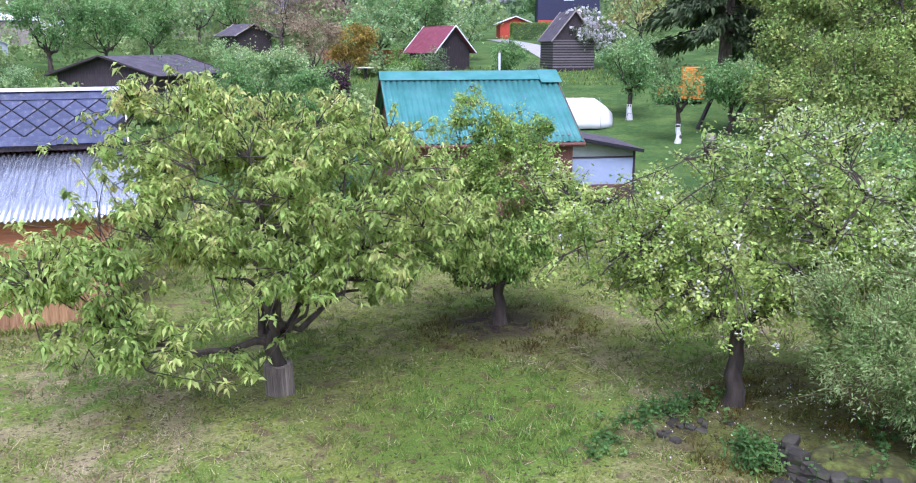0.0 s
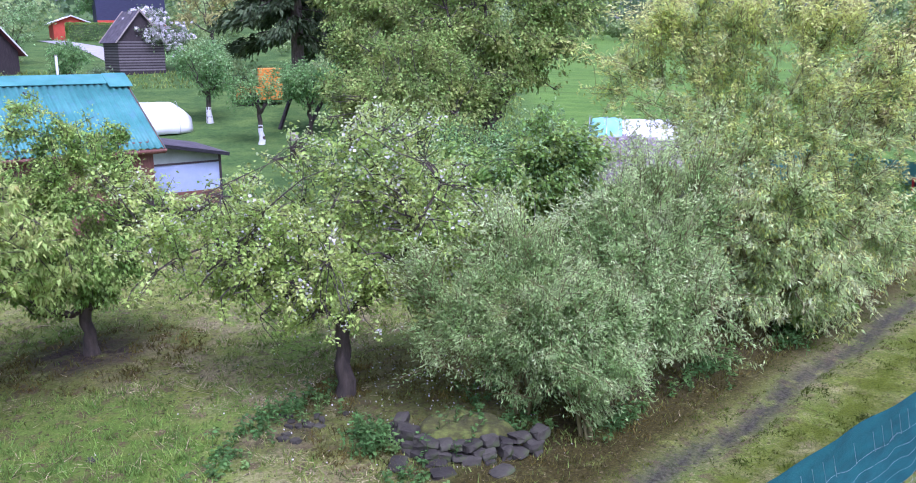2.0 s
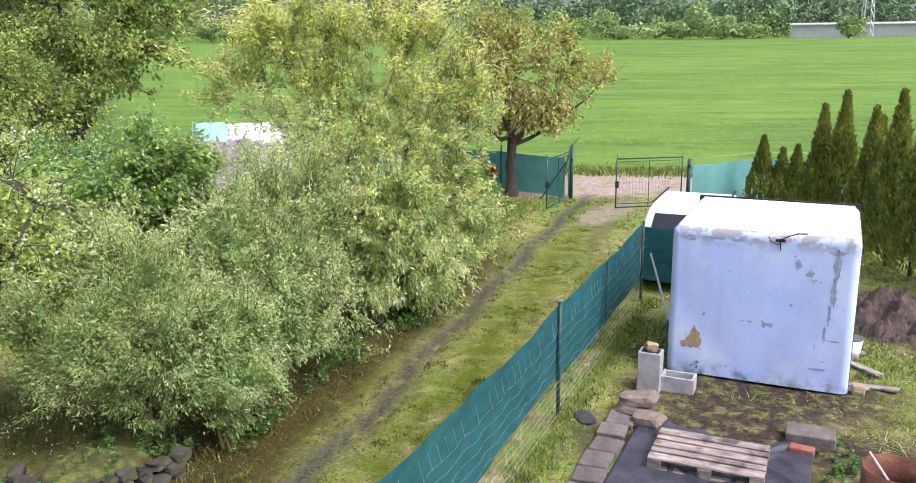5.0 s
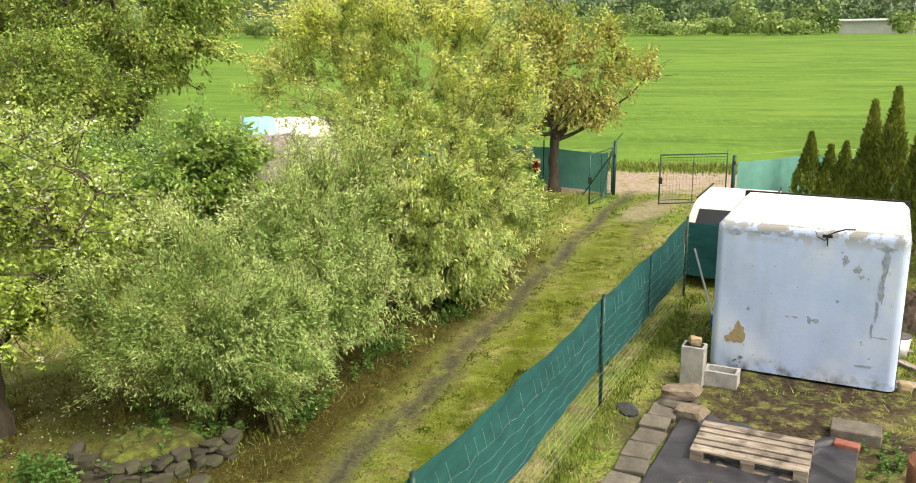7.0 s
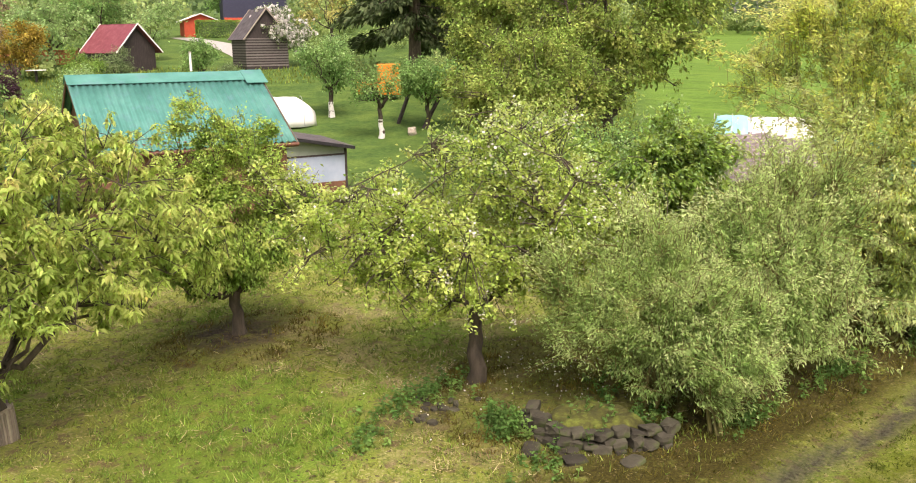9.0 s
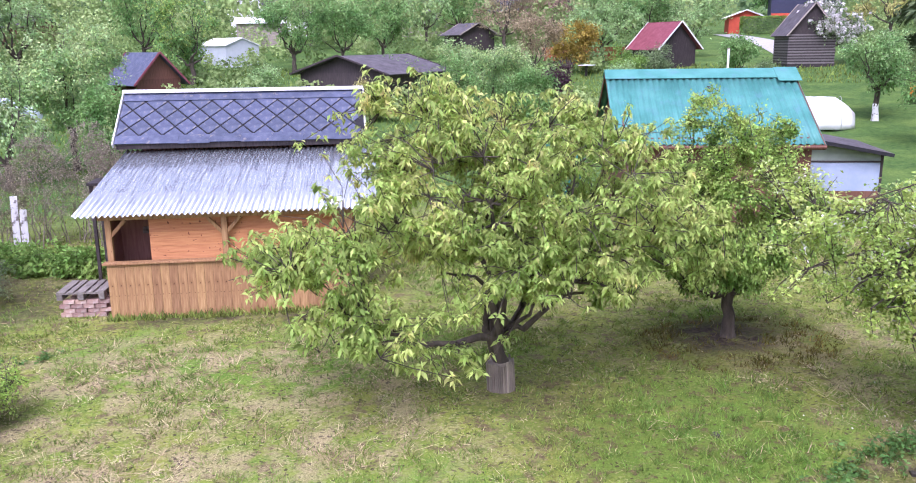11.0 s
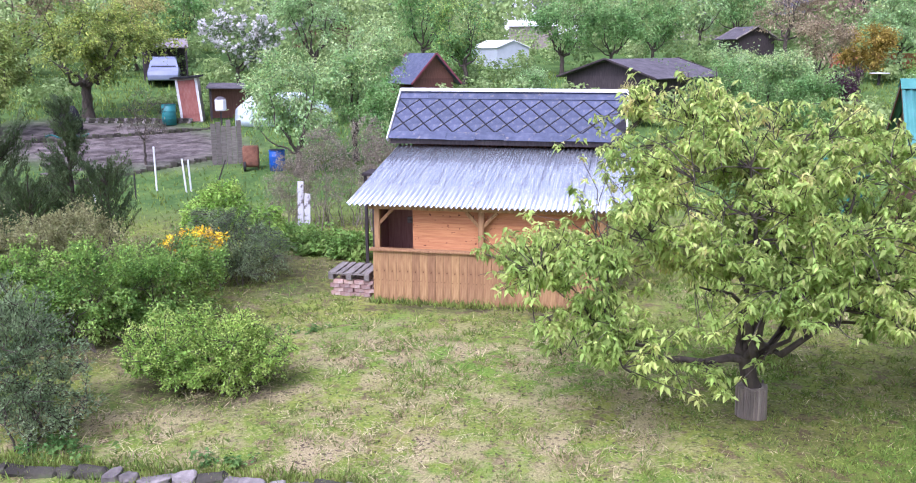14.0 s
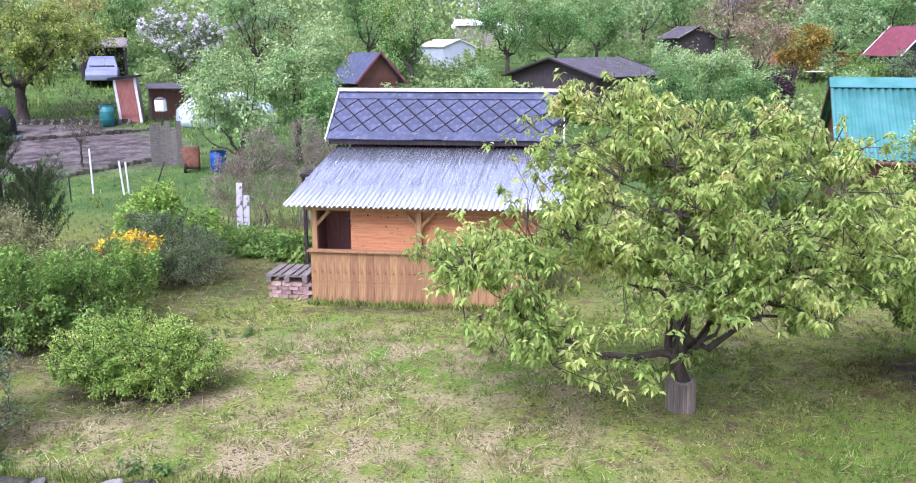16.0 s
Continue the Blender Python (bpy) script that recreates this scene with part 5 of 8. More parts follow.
def lane_trees():
    tree("bronze_tree", "round tree with bronze young leaves beside the gate", (25.9, 1.96, 0), [(0.2, -0.3, 3.5, 1.9, 1.9, 1.2), (0.3, -2.2, 3.7, 1.0, 1.1, 0.5), (0, 1.2, 3.4, 1.8, 1.7, 1.2), (0, 0.4, 4.9, 1.0, 1.0, 0.6), (0.1, -1.2, 2.5, 1.0, 1.1, 0.6), (0.0, 2.2, 2.5, 1.0, 0.9, 0.8), (0, -1.2, 4.7, 0.8, 0.7, 0.5), (0.3, -3.2, 3.8, 0.6, 0.7, 0.35), (0.2, -0.3, 2.5, 1.5, 1.4, 0.6), (0, 1.5, 2.3, 1.3, 1.2, 0.6)],
         1.8, 0.155, M_MAPLE, M_BARK_D, leaves=22000, size=0.145, ratio=0.6, limbs=9, branches=130, twigs=1300, clumps=110, clump_r=0.26, clump_flat=0.5, seed=31, tip=M_OAKY, tip_share=0.3, spray=0.2, shoots=0.35, inner=0.5)
    tree("garden_tree", "dense dark green tree behind the willows", (15.9, 8.15, 0), [(0, 0, 1.5, 0.95, 0.95, 1.4), (-0.3, 0.3, 2.6, 0.6, 0.6, 0.7), (0.2, -0.5, 2.3, 0.6, 0.6, 0.7), (-0.8, 0.9, 1.7, 1.0, 1.0, 0.9), (-1.6, 1.8, 1.7, 1.0, 1.0, 0.9)],
         0.7, 0.12, M_PEACH, M_BARK_D, leaves=30000, size=0.12, ratio=0.55, limbs=8, branches=110, twigs=900, seed=32, tip=M_GARDEN_L, tip_share=0.25, spray=0.2)
    for k, (p, s) in enumerate((((24.2, 3.0, 0), 1.0), ((26.6, 3.6, 0), 1.1), ((22.5, 4.4, 0), 1.2))):
        tree("bush", "dark green bush under the bronze tree", p, [(0, 0, 0.5 * s, 0.9 * s, 0.8 * s, 0.6 * s), (0.5, 0.4, 0.4, 0.7, 0.7, 0.5)], 0.1, 0.04, M_HEDGE, M_BARK_D, leaves=5000, size=0.12, stems=4, limbs=5, branches=30, twigs=250,
             seed=41 + k, category="shrub", group="bushes by the gate")
    def oak(bearing, dist, r, z0, z1, mat, seed, n=26000, size=0.2, name="oak_tree", label="broad old oak in fresh yellow-green leaf"):
        p = far(bearing, dist)
        m = (z0 + z1) / 2
        hgt = (z1 - z0) / 2
        rng = np.random.default_rng(seed)
        lobes = [(0, 0, m, r * 0.75, r * 0.75, hgt)] + [(r * 0.62 * math.cos(a), r * 0.62 * math.sin(a), m + hgt * rng.uniform(-0.5, 0.45), r * rng.uniform(0.35, 0.5), r * rng.uniform(0.35, 0.5), hgt * rng.uniform(0.3, 0.5)) for a in np.arange(7) * 0.9 + seed]
        return tree(name, label, p, lobes, max(z0 + 0.2, 1.2), 0.05 * r + 0.1, mat, M_BARK_D, leaves=int(n * 1.15), size=size * 0.86, ratio=0.6, limbs=9, branches=120, twigs=1000, seed=seed, tip=M_PEACH, tip_share=0.3, spray=0.26, shoots=0.2, inner=0.5, loose=0.08, clumps=int(18 * r), clump_r=0.12 * r ** 0.5 + 0.12)
    oak(58.0, 34, 4.4, 1.6, 9.6, M_OAK, 51, 34000)
    oak(53.0, 27.5, 2.9, 1.0, 4.9, M_OAK, 52, 26000, 0.17)
    oak(51.6, 31, 2.6, 1.0, 5.2, M_OAK, 53, 22000, 0.17)
    oak(54.5, 41, 4.5, 2.0, 10.0, M_OAK, 54, 26000, 0.24)
    oak(52.0, 21.5, 1.6, 0.6, 2.6, M_GARDEN, 55, 14000, 0.12, "garden_tree", "low fruit tree in full leaf beyond the apple tree")
    oak(56.5, 22.5, 1.7, 0.5, 2.5, M_GARDEN, 56, 14000, 0.12, "garden_tree", "low fruit tree in full leaf beyond the apple tree")


lane_trees()


# ---------------------------------------------------------------- shrubs round the lawn
def west_shrubs():
    sh = dict(stems=7, trunk_h=0.15, category="shrub", rise=0.1)
    tree("round_bush", "low rounded yellow-green bush on the lawn", (-4.25, 10.75, 0), [(0, 0, 0.52, 1.15, 0.75, 0.52), (-0.45, -0.05, 0.50, 0.75, 0.65, 0.50), (0.5, 0.05, 0.5, 0.7, 0.6, 0.46)],
         trunk_r=0.03, leaf=M_ROUND, bark=M_BARK_D, leaves=42000, size=0.038, ratio=0.65, limbs=10, branches=90, twigs=1500, seed=61, tip=M_ROUND_L, tip_share=0.25, clumps=160, clump_r=0.09, loose=0.65, spray=0.05, droop=0.0, **sh)
    for k, (x, y, s, m) in enumerate(((-5.6, 12.8, 1.0, M_HEDGE), (-6.8, 12.4, 1.05, M_HEDGE), (-8.0, 12.2, 1.0, M_HEDGE), (-6.3, 14.0, 1.0, M_HEDGE), (-7.8, 13.7, 1.15, M_DRYGREEN), (-9.2, 13.3, 1.2, M_DRYGREEN), (-8.7, 15.2, 1.1, M_DRYGREEN))):
        tree("hedge_bush", "dense green hedge bush with brownish new tips", (x, y, 0), [(0, 0, 0.70 * s, 1.0, 0.85, 0.70 * s), (0.3, 0.2, 1.05 * s, 0.65, 0.6, 0.48 * s), (-0.4, -0.2, 0.75 * s, 0.7, 0.65, 0.6 * s)],
             trunk_r=0.03, leaf=m, bark=M_BARK_D, leaves=13000, size=0.062, ratio=0.55, limbs=8, branches=60, twigs=700, seed=62 + k, tip=M_ROUND if k in (0, 1, 2) else M_DRYGREEN, tip_share=0.3 if k in (0, 1, 2) else 0.5, clumps=48, clump_r=0.13, spray=0.07, droop=0.0, group="hedge beside the lawn", fine_twigs=False, **sh)
    tree("grey_bush", "grey-green bush at the border stones", (-5.75, 9.05, 0), [(0, 0, 0.85, 0.75, 0.7, 0.85), (-0.5, 0.2, 1.1, 0.7, 0.7, 0.9), (0.15, -0.1, 0.4, 0.7, 0.6, 0.4)],
         trunk_r=0.03, leaf=M_GREY, bark=M_BARK_D, leaves=17000, size=0.05, ratio=0.4, limbs=9, branches=70, twigs=900, seed=71, spray=0.06, droop=-0.2, **sh)
    tree("broom_bush", "arching grey-green broom bush", (-5.6, 16.2, 0), [(0, 0, 0.75, 0.95, 0.85, 0.7), (0.5, -0.2, 0.6, 0.7, 0.7, 0.55), (-0.6, 0.1, 0.8, 0.7, 0.7, 0.7)],
         trunk_r=0.025, leaf=M_GREY, bark=M_BARK_D, leaves=13000, size=0.07, ratio=0.16, limbs=10, branches=80, twigs=900, seed=72, spray=0.08, droop=0.3, **sh)
    f = tree("yellow_bush", "bush full of bright yellow flowers", (-6.05, 15.2, 0), [(0, 0, 0.95, 0.5, 0.4, 0.28), (0.2, 0.1, 1.02, 0.35, 0.3, 0.22), (-0.35, 0, 0.95, 0.3, 0.3, 0.2)],
             trunk_r=0.02, leaf=M_YELLOW, bark=M_BARK_D, leaves=3600, size=0.055, ratio=0.7, limbs=6, branches=40, twigs=300, seed=73, spray=0.05, droop=0.0, **sh)
    tree("lime_bush", "fresh lime-green bush behind yellow flowers", (-6.5, 17.3, 0), [(0, 0, 1.0, 0.75, 0.6, 0.7), (0.3, 0, 1.5, 0.45, 0.45, 0.4), (1.0, 0.3, 0.8, 0.5, 0.5, 0.5)],
         trunk_r=0.03, leaf=M_ROUND, bark=M_BARK_D, leaves=6500, size=0.10, ratio=0.5, limbs=7, branches=50, twigs=350, seed=74, spray=0.1, **sh)
    for k, (x, y, h) in enumerate(((-5.0, 21.2, 1.1), (-4.0, 21.6, 1.18), (-3.4, 20.8, 1.0), (-5.9, 21.4, 0.8))):
        tree("lilac_bush", "tall thin-stemmed bush with brown faded flower heads", (x, y, 0), [(0, 0, 1.35 * h, 0.75, 0.65, 1.1 * h), (0.1, 0.1, 1.9 * h, 0.55, 0.5, 0.5 * h)],
             trunk_r=0.025, leaf=M_DRY, bark=M_TWIG, leaves=4600, size=0.045, ratio=0.5, limbs=14, branches=80, twigs=700, seed=80 + k, spray=0.08, droop=0.0, group="faded bushes behind the shed", **sh)
    for k, (x, y) in enumerate(((-4.4, 18.6), (-3.6, 18.2), (-5.2, 19.2))):
        tree("ground_ivy_patch", "dark green leafy undergrowth beside the shed", (x, y, 0), [(0, 0, 0.2, 0.7, 0.6, 0.3)], trunk_r=0.015, leaf=M_HEDGE, bark=M_BARK_D, leaves=2600, size=0.10, ratio=0.6, limbs=5, branches=20, twigs=150, seed=90 + k, group="undergrowth", **sh)
    # tall ragged juniper and its neighbour
    for k, (x, y, h, r) in enumerate(((-9.95, 18.0, 3.4, 0.55), (-9.0, 17.7, 1.9, 0.85), (-10.6, 17.4, 1.7, 0.8), (-11.8, 18.2, 2.5, 1.2), (-12.8, 17.0, 2.2, 1.1))):
        ragged_conifer((x, y, 0), h, r, 95 + k)


M_DRYGREEN = leaf_mat("brown_tipped_leaf", (0.175, 0.20, 0.075), (0.27, 0.28, 0.11), (0.37, 0.365, 0.165))


def ragged_conifer(at, h, r, seed):
    """A thin, gappy conifer with separate upswept branches."""
    rng = np.random.default_rng(seed)
    t = thing("juniper", "ragged dark juniper with gaps between its branches", "conifer", pose(*at), "junipers")
    v, f = tubes([(np.array([[0, 0, -0.05], [0.03, 0, h * 0.5], [0, 0.02, h]]), np.array([0.06, 0.04, 0.008]))], 7)
    mesh_np("trunk", v, f, M_BARK_D, t)
    P, O, lines = [], [], []
    for k in range(int(30 * h)):
        z = h * rng.uniform(0.08, 0.97)
        a = rng.uniform(0, 6.28)
        ln = r * (1.15 - 0.75 * z / h) * rng.uniform(0.5, 1.3)
        p0 = np.array([0, 0, z])
        p1 = p0 + np.array([math.cos(a) * ln, math.sin(a) * ln, ln * rng.uniform(0.7, 1.5)])
        lines.append((np.array([p0, (p0 + p1) / 2 - (0, 0, 0.05 * ln), p1]), np.array([0.012, 0.008, 0.004])))
        m = int(230 * (0.35 + ln))
        s = rng.uniform(0.25, 1.08, m)[:, None]
        P.append(p0 + (p1 - p0) * s + rng.normal(0, 0.035, (m, 3)))
        O.append(np.tile((p1 - p0) / ln + (0, 0, 0.5), (m, 1)))
    v, f = tubes(lines, 4)
    mesh_np("branch_growth", v, f, M_BARK_D, t)["kind"] = "stuff"
    v, f = leaf_mesh(np.concatenate(P), np.concatenate(O), 0.062, 0.28, rng, droop=-0.1, spread=0.45)
    mesh_np("foliage", v, f, M_CONIFER, t)["kind"] = "stuff"
    return t


west_shrubs()


# ---------------------------------------------------------------- garden trees on the slope
def garden_tree(bearing, dist, h, r, mat, seed, label, name="garden_tree", n=5200, size=0.17, low=0.22, trunk=None, paint=0.0, blossom=0, tip=None, category="tree", group="garden trees", upright=1.0, dense=1.0, clumps=30, bare=False):
    p = far(bearing, dist)
    rng = np.random.default_rng(seed)
    z0 = h * low
    m, hz = (h + z0) / 2, (h - z0) / 2
    lobes = [(0, 0, m, r * 0.7, r * 0.7, hz * 0.9)]
    for k in range(5):
        a = rng.uniform(0, 6.28)
        lobes.append((r * 0.55 * math.cos(a), r * 0.55 * math.sin(a), m + hz * rng.uniform(-0.55, 0.6) * upright, r * rng.uniform(0.35, 0.55), r * rng.uniform(0.35, 0.55), hz * rng.uniform(0.3, 0.45)))
    return tree(name, label, p, lobes, max(z0, 0.3) * 1.1, trunk or 0.03 + 0.035 * r, mat, M_BARK_D, leaves=int(n * dense * (0.75 if dist > 50 else 1.0)), size=size * (1.0 if dist > 50 else 0.9), ratio=0.6, limbs=6, branches=32, twigs=400, seed=seed, spray=0.2, clumps=clumps, clump_r=0.12 * r + 0.06, loose=0.04, paint=paint, blossom=blossom,
                blossom_size=0.09, tip=tip, tip_share=0.3, category=category, group=group, fine_twigs=bare)


M_GOLD = leaf_mat("old_gold_leaf", (0.26, 0.21, 0.04), (0.40, 0.31, 0.06), (0.52, 0.40, 0.09))
M_TAN = leaf_mat("tan_young_leaf", (0.26, 0.22, 0.12), (0.38, 0.32, 0.18), (0.48, 0.40, 0.24))


def slope_trees():
    A = "fruit tree in fresh pale green leaf"
    garden_tree(-27.5, 44, 5.9, 4.6, M_OAK, 201, "spreading old tree in yellow-green leaf", n=16000, size=0.18, low=0.27, trunk=0.24, tip=M_OAKY, clumps=64)
    garden_tree(-24.4, 33.5, 2.9, 1.1, M_DRY, 250, "small bare tree with dark twigs in the plot", n=160, size=0.06, low=0.3, trunk=0.04, clumps=60, bare=True)
    garden_tree(-14.8, 31, 5.0, 2.3, M_GARDEN_L, 202, A, n=11000, size=0.14, low=0.15, tip=M_WILLOW)
    garden_tree(-11.0, 33, 6.4, 2.2, M_GARDEN_L, 203, "tall airy fruit tree in pale leaf", n=11000, size=0.14, low=0.2, tip=M_WILLOW)
    garden_tree(-8.6, 31, 3.6, 1.5, M_GARDEN, 204, A, n=6500, size=0.13, low=0.12)
    garden_tree(-18.4, 52, 5.2, 2.6, M_GREY, 205, "tree covered in white blossom", n=6000, size=0.16, blossom=2600)
    garden_tree(-13.5, 56, 6.5, 3.0, M_GARDEN_L, 206, A, n=7000)
    garden_tree(-3.6, 52, 6.4, 3.2, M_GARDEN, 207, "dark-limbed tree in bright green leaf", n=9000, size=0.18, tip=M_CHERRY)
    garden_tree(-6.4, 60, 6.5, 3.0, M_GARDEN, 208, A, n=6000)
    garden_tree(2.8, 58, 5.6, 3.2, M_GARDEN, 209, "broad dark green garden tree", n=8500)
    garden_tree(6.0, 60, 5.0, 2.6, M_GARDEN, 210, A, n=6500)
    garden_tree(8.6, 62, 5.6, 2.5, M_GARDEN, 211, A, n=6500)
    garden_tree(0.4, 44, 2.2, 1.3, M_GARDEN_L, 212, "small pale bush behind the shed roof", n=3500, size=0.13, low=0.05, category="shrub")
    garden_tree(15.4, 41, 4.0, 2.3, M_GARDEN_L, 213, A, n=9500, size=0.14, low=0.1, tip=M_WILLOW)
    garden_tree(18.0, 39, 2.8, 1.5, M_GARDEN, 214, A, n=5500, size=0.13, low=0.1)
    garden_tree(13.2, 39, 3.2, 1.6, M_GARDEN, 215, A, n=5500, size=0.13, low=0.1)
    garden_tree(20.0, 45, 2.3, 0.9, M_PLUM, 216, "bush with dark purple leaves", n=5000, size=0.12, low=0.03, category="shrub")
    garden_tree(20.9, 56, 3.6, 1.7, M_GOLD, 217, "tree in golden-orange leaf", n=6500, size=0.16, low=0.1)
    garden_tree(18.6, 53, 4.6, 2.0, M_TAN, 218, "airy tree in thin tan-brown young leaf", n=4500, size=0.14)
    garden_tree(16.6, 66, 7.0, 3.2, M_TAN, 241, "airy tree in thin tan-brown young leaf", n=5000, size=0.17)
    garden_tree(19.8, 68, 7.6, 3.2, M_TAN, 242, "airy tree in thin tan-brown young leaf", n=5000, size=0.17)
    garden_tree(-30.5, 60, 7.5, 3.4, M_TAN, 243, "tree in thin reddish-brown young leaf", n=5000, size=0.19)
    garden_tree(24.5, 50, 2.6, 1.4, M_HEDGE, 244, "low dark green bush before the board fence", n=4000, size=0.13, low=0.03, category="shrub")
    garden_tree(9.5, 47, 2.4, 1.7, M_GARDEN, 245, "broad green bush behind the cherry tree", n=5000, size=0.13, low=0.03, category="shrub")
    garden_tree(33.0, 47, 1.8, 1.3, M_GREY, 246, "grey-green bush by the white tunnel", n=4000, size=0.12, low=0.03, category="shrub")
    garden_tree(23.0, 62, 6.0, 3.0, M_GARDEN_L, 219, A, n=7500, size=0.2)
    garden_tree(25.6, 66, 6.8, 3.4, M_GARDEN, 220, A, n=7500, size=0.2)
    garden_tree(28.5, 64, 4.4, 2.0, M_GARDEN_L, 221, A, n=5500)
    garden_tree(24.6, 46, 1.9, 1.3, M_GARDEN_L, 222, "pale green bush by the terracotta fence", n=4500, size=0.12, low=0.05, category="shrub")
    garden_tree(25.7, 53, 2.1, 1.5, M_GREY, 223, "grey-green bush by the red-roofed pavilion", n=5000, size=0.12, low=0.05, category="shrub")
    garden_tree(31.5, 55, 2.6, 1.5, M_GARDEN, 224, A, n=4500, size=0.14, low=0.1)
    garden_tree(37.0, 60, 4.4, 1.9, M_GREY, 225, "bush covered in white blossom", n=5000, size=0.15, low=0.25, blossom=3200)
    garden_tree(39.6, 41, 3.9, 1.9, M_GARDEN, 226, "fruit tree with a lime-washed trunk", n=8000, size=0.14, low=0.33, trunk=0.12, paint=0.75, tip=M_GARDEN_L)
    garden_tree(42.8, 36, 3.2, 1.5, M_GARDEN, 227, "thin fruit tree with a lime-washed trunk", n=2000, size=0.13, low=0.4, trunk=0.10, paint=0.8)
    garden_tree(46.0, 38, 3.4, 1.9, M_GARDEN, 228, "leaning fruit tree in full leaf", n=8000, size=0.14, low=0.35, trunk=0.10)
    garden_tree(40.0, 70, 7.0, 3.0, M_MAPLE, 229, "tree with olive-bronze leaves", n=5000, size=0.2)
    garden_tree(34.0, 100, 8.0, 3.5, M_GARDEN, 230, A, n=5000, size=0.26)
    garden_tree(50.5, 48, 9.5, 4.2, M_OAK, 231, "tall tree in dark yellow-green leaf", n=12000, size=0.26, low=0.2)
    garden_tree(-33.0, 40, 4.6, 2.4, M_OAK, 232, "tree in yellow-green leaf at the garden edge", n=7000, size=0.17)
    garden_tree(-24.5, 62, 6.0, 2.6, M_MAPLE, 233, "tree in rusty young leaf", n=5000, size=0.2)
    garden_tree(-21.5, 66, 6.4, 2.6, M_GARDEN, 234, A, n=5000, size=0.2)
    garden_tree(11.5, 75, 6.0, 2.6, M_GARDEN_L, 235, A, n=5000, size=0.22)
    garden_tree(13.7, 80, 6.5, 2.8, M_GARDEN, 236, A, n=5000, size=0.22)
    garden_tree(4.0, 78, 6.5, 3.0, M_GARDEN_L, 237, A, n=5000, size=0.22)
    garden_tree(17.0, 46, 1.6, 1.2, M_GARDEN, 238, "clipped round green bush", n=3000, size=0.12, low=0.05, category="shrub")
    garden_tree(7.6, 40.5, 2.1, 0.8, M_MAPLE, 239, "slim olive conifer-like bush behind the shed", n=3500, size=0.10, low=0.02, category="shrub")
    garden_tree(11.6, 44, 1.9, 0.8, M_GARDEN, 240, "small round green bush", n=2500, size=0.11, low=0.05, category="shrub")


slope_trees()


def spruce(bearing, dist, h, r, seed):
    p = far(bearing, dist)
    rng = np.random.default_rng(seed)
    t = thing("spruce", "big dark spruce with a bare grey lower trunk", "conifer", pose(*p))
    v, f = tubes([(np.array([[0, 0, -0.1], [0.05, 0, h * 0.3], [0, 0, h * 0.98]]), np.array([0.42, 0.33, 0.05]))], 10)
    mesh_np("trunk", v, f, M_BARK, t, smooth=True)
    P, O, lines = [], [], []
    for k in range(150):
        z = h * rng.uniform(0.2, 0.98)
        a = rng.uniform(0, 6.28)
        ln = r * (1.08 - z / h) * rng.uniform(0.75, 1.15) + 0.2
        p0 = np.array([0, 0, z])
        p1 = p0 + np.array([math.cos(a) * ln, math.sin(a) * ln, -0.25 * ln])
        lines.append((np.array([p0, (p0 + p1) / 2 + (0, 0, 0.06 * ln), p1]), np.array([0.06, 0.04, 0.015])))
        m = int(55 * ln)
        s = rng.uniform(0.15, 1.05, m)[:, None]
        P.append(p0 + (p1 - p0) * s + rng.normal(0, 0.22, (m, 3)) * (1.0, 1.0, 0.6))
        O.append(np.tile((p1 - p0) / ln, (m, 1)))
    v, f = tubes(lines, 4)
    mesh_np("branch_growth", v, f, M_BARK_D, t)["kind"] = "stuff"
    v, f = leaf_mesh(np.concatenate(P), np.concatenate(O), 0.42, 0.4, rng, droop=0.35, spread=0.5)
    mesh_np("foliage", v, f, M_CONIFER, t)["kind"] = "stuff"


spruce(45.3, 53, 15.0, 5.2, 301)


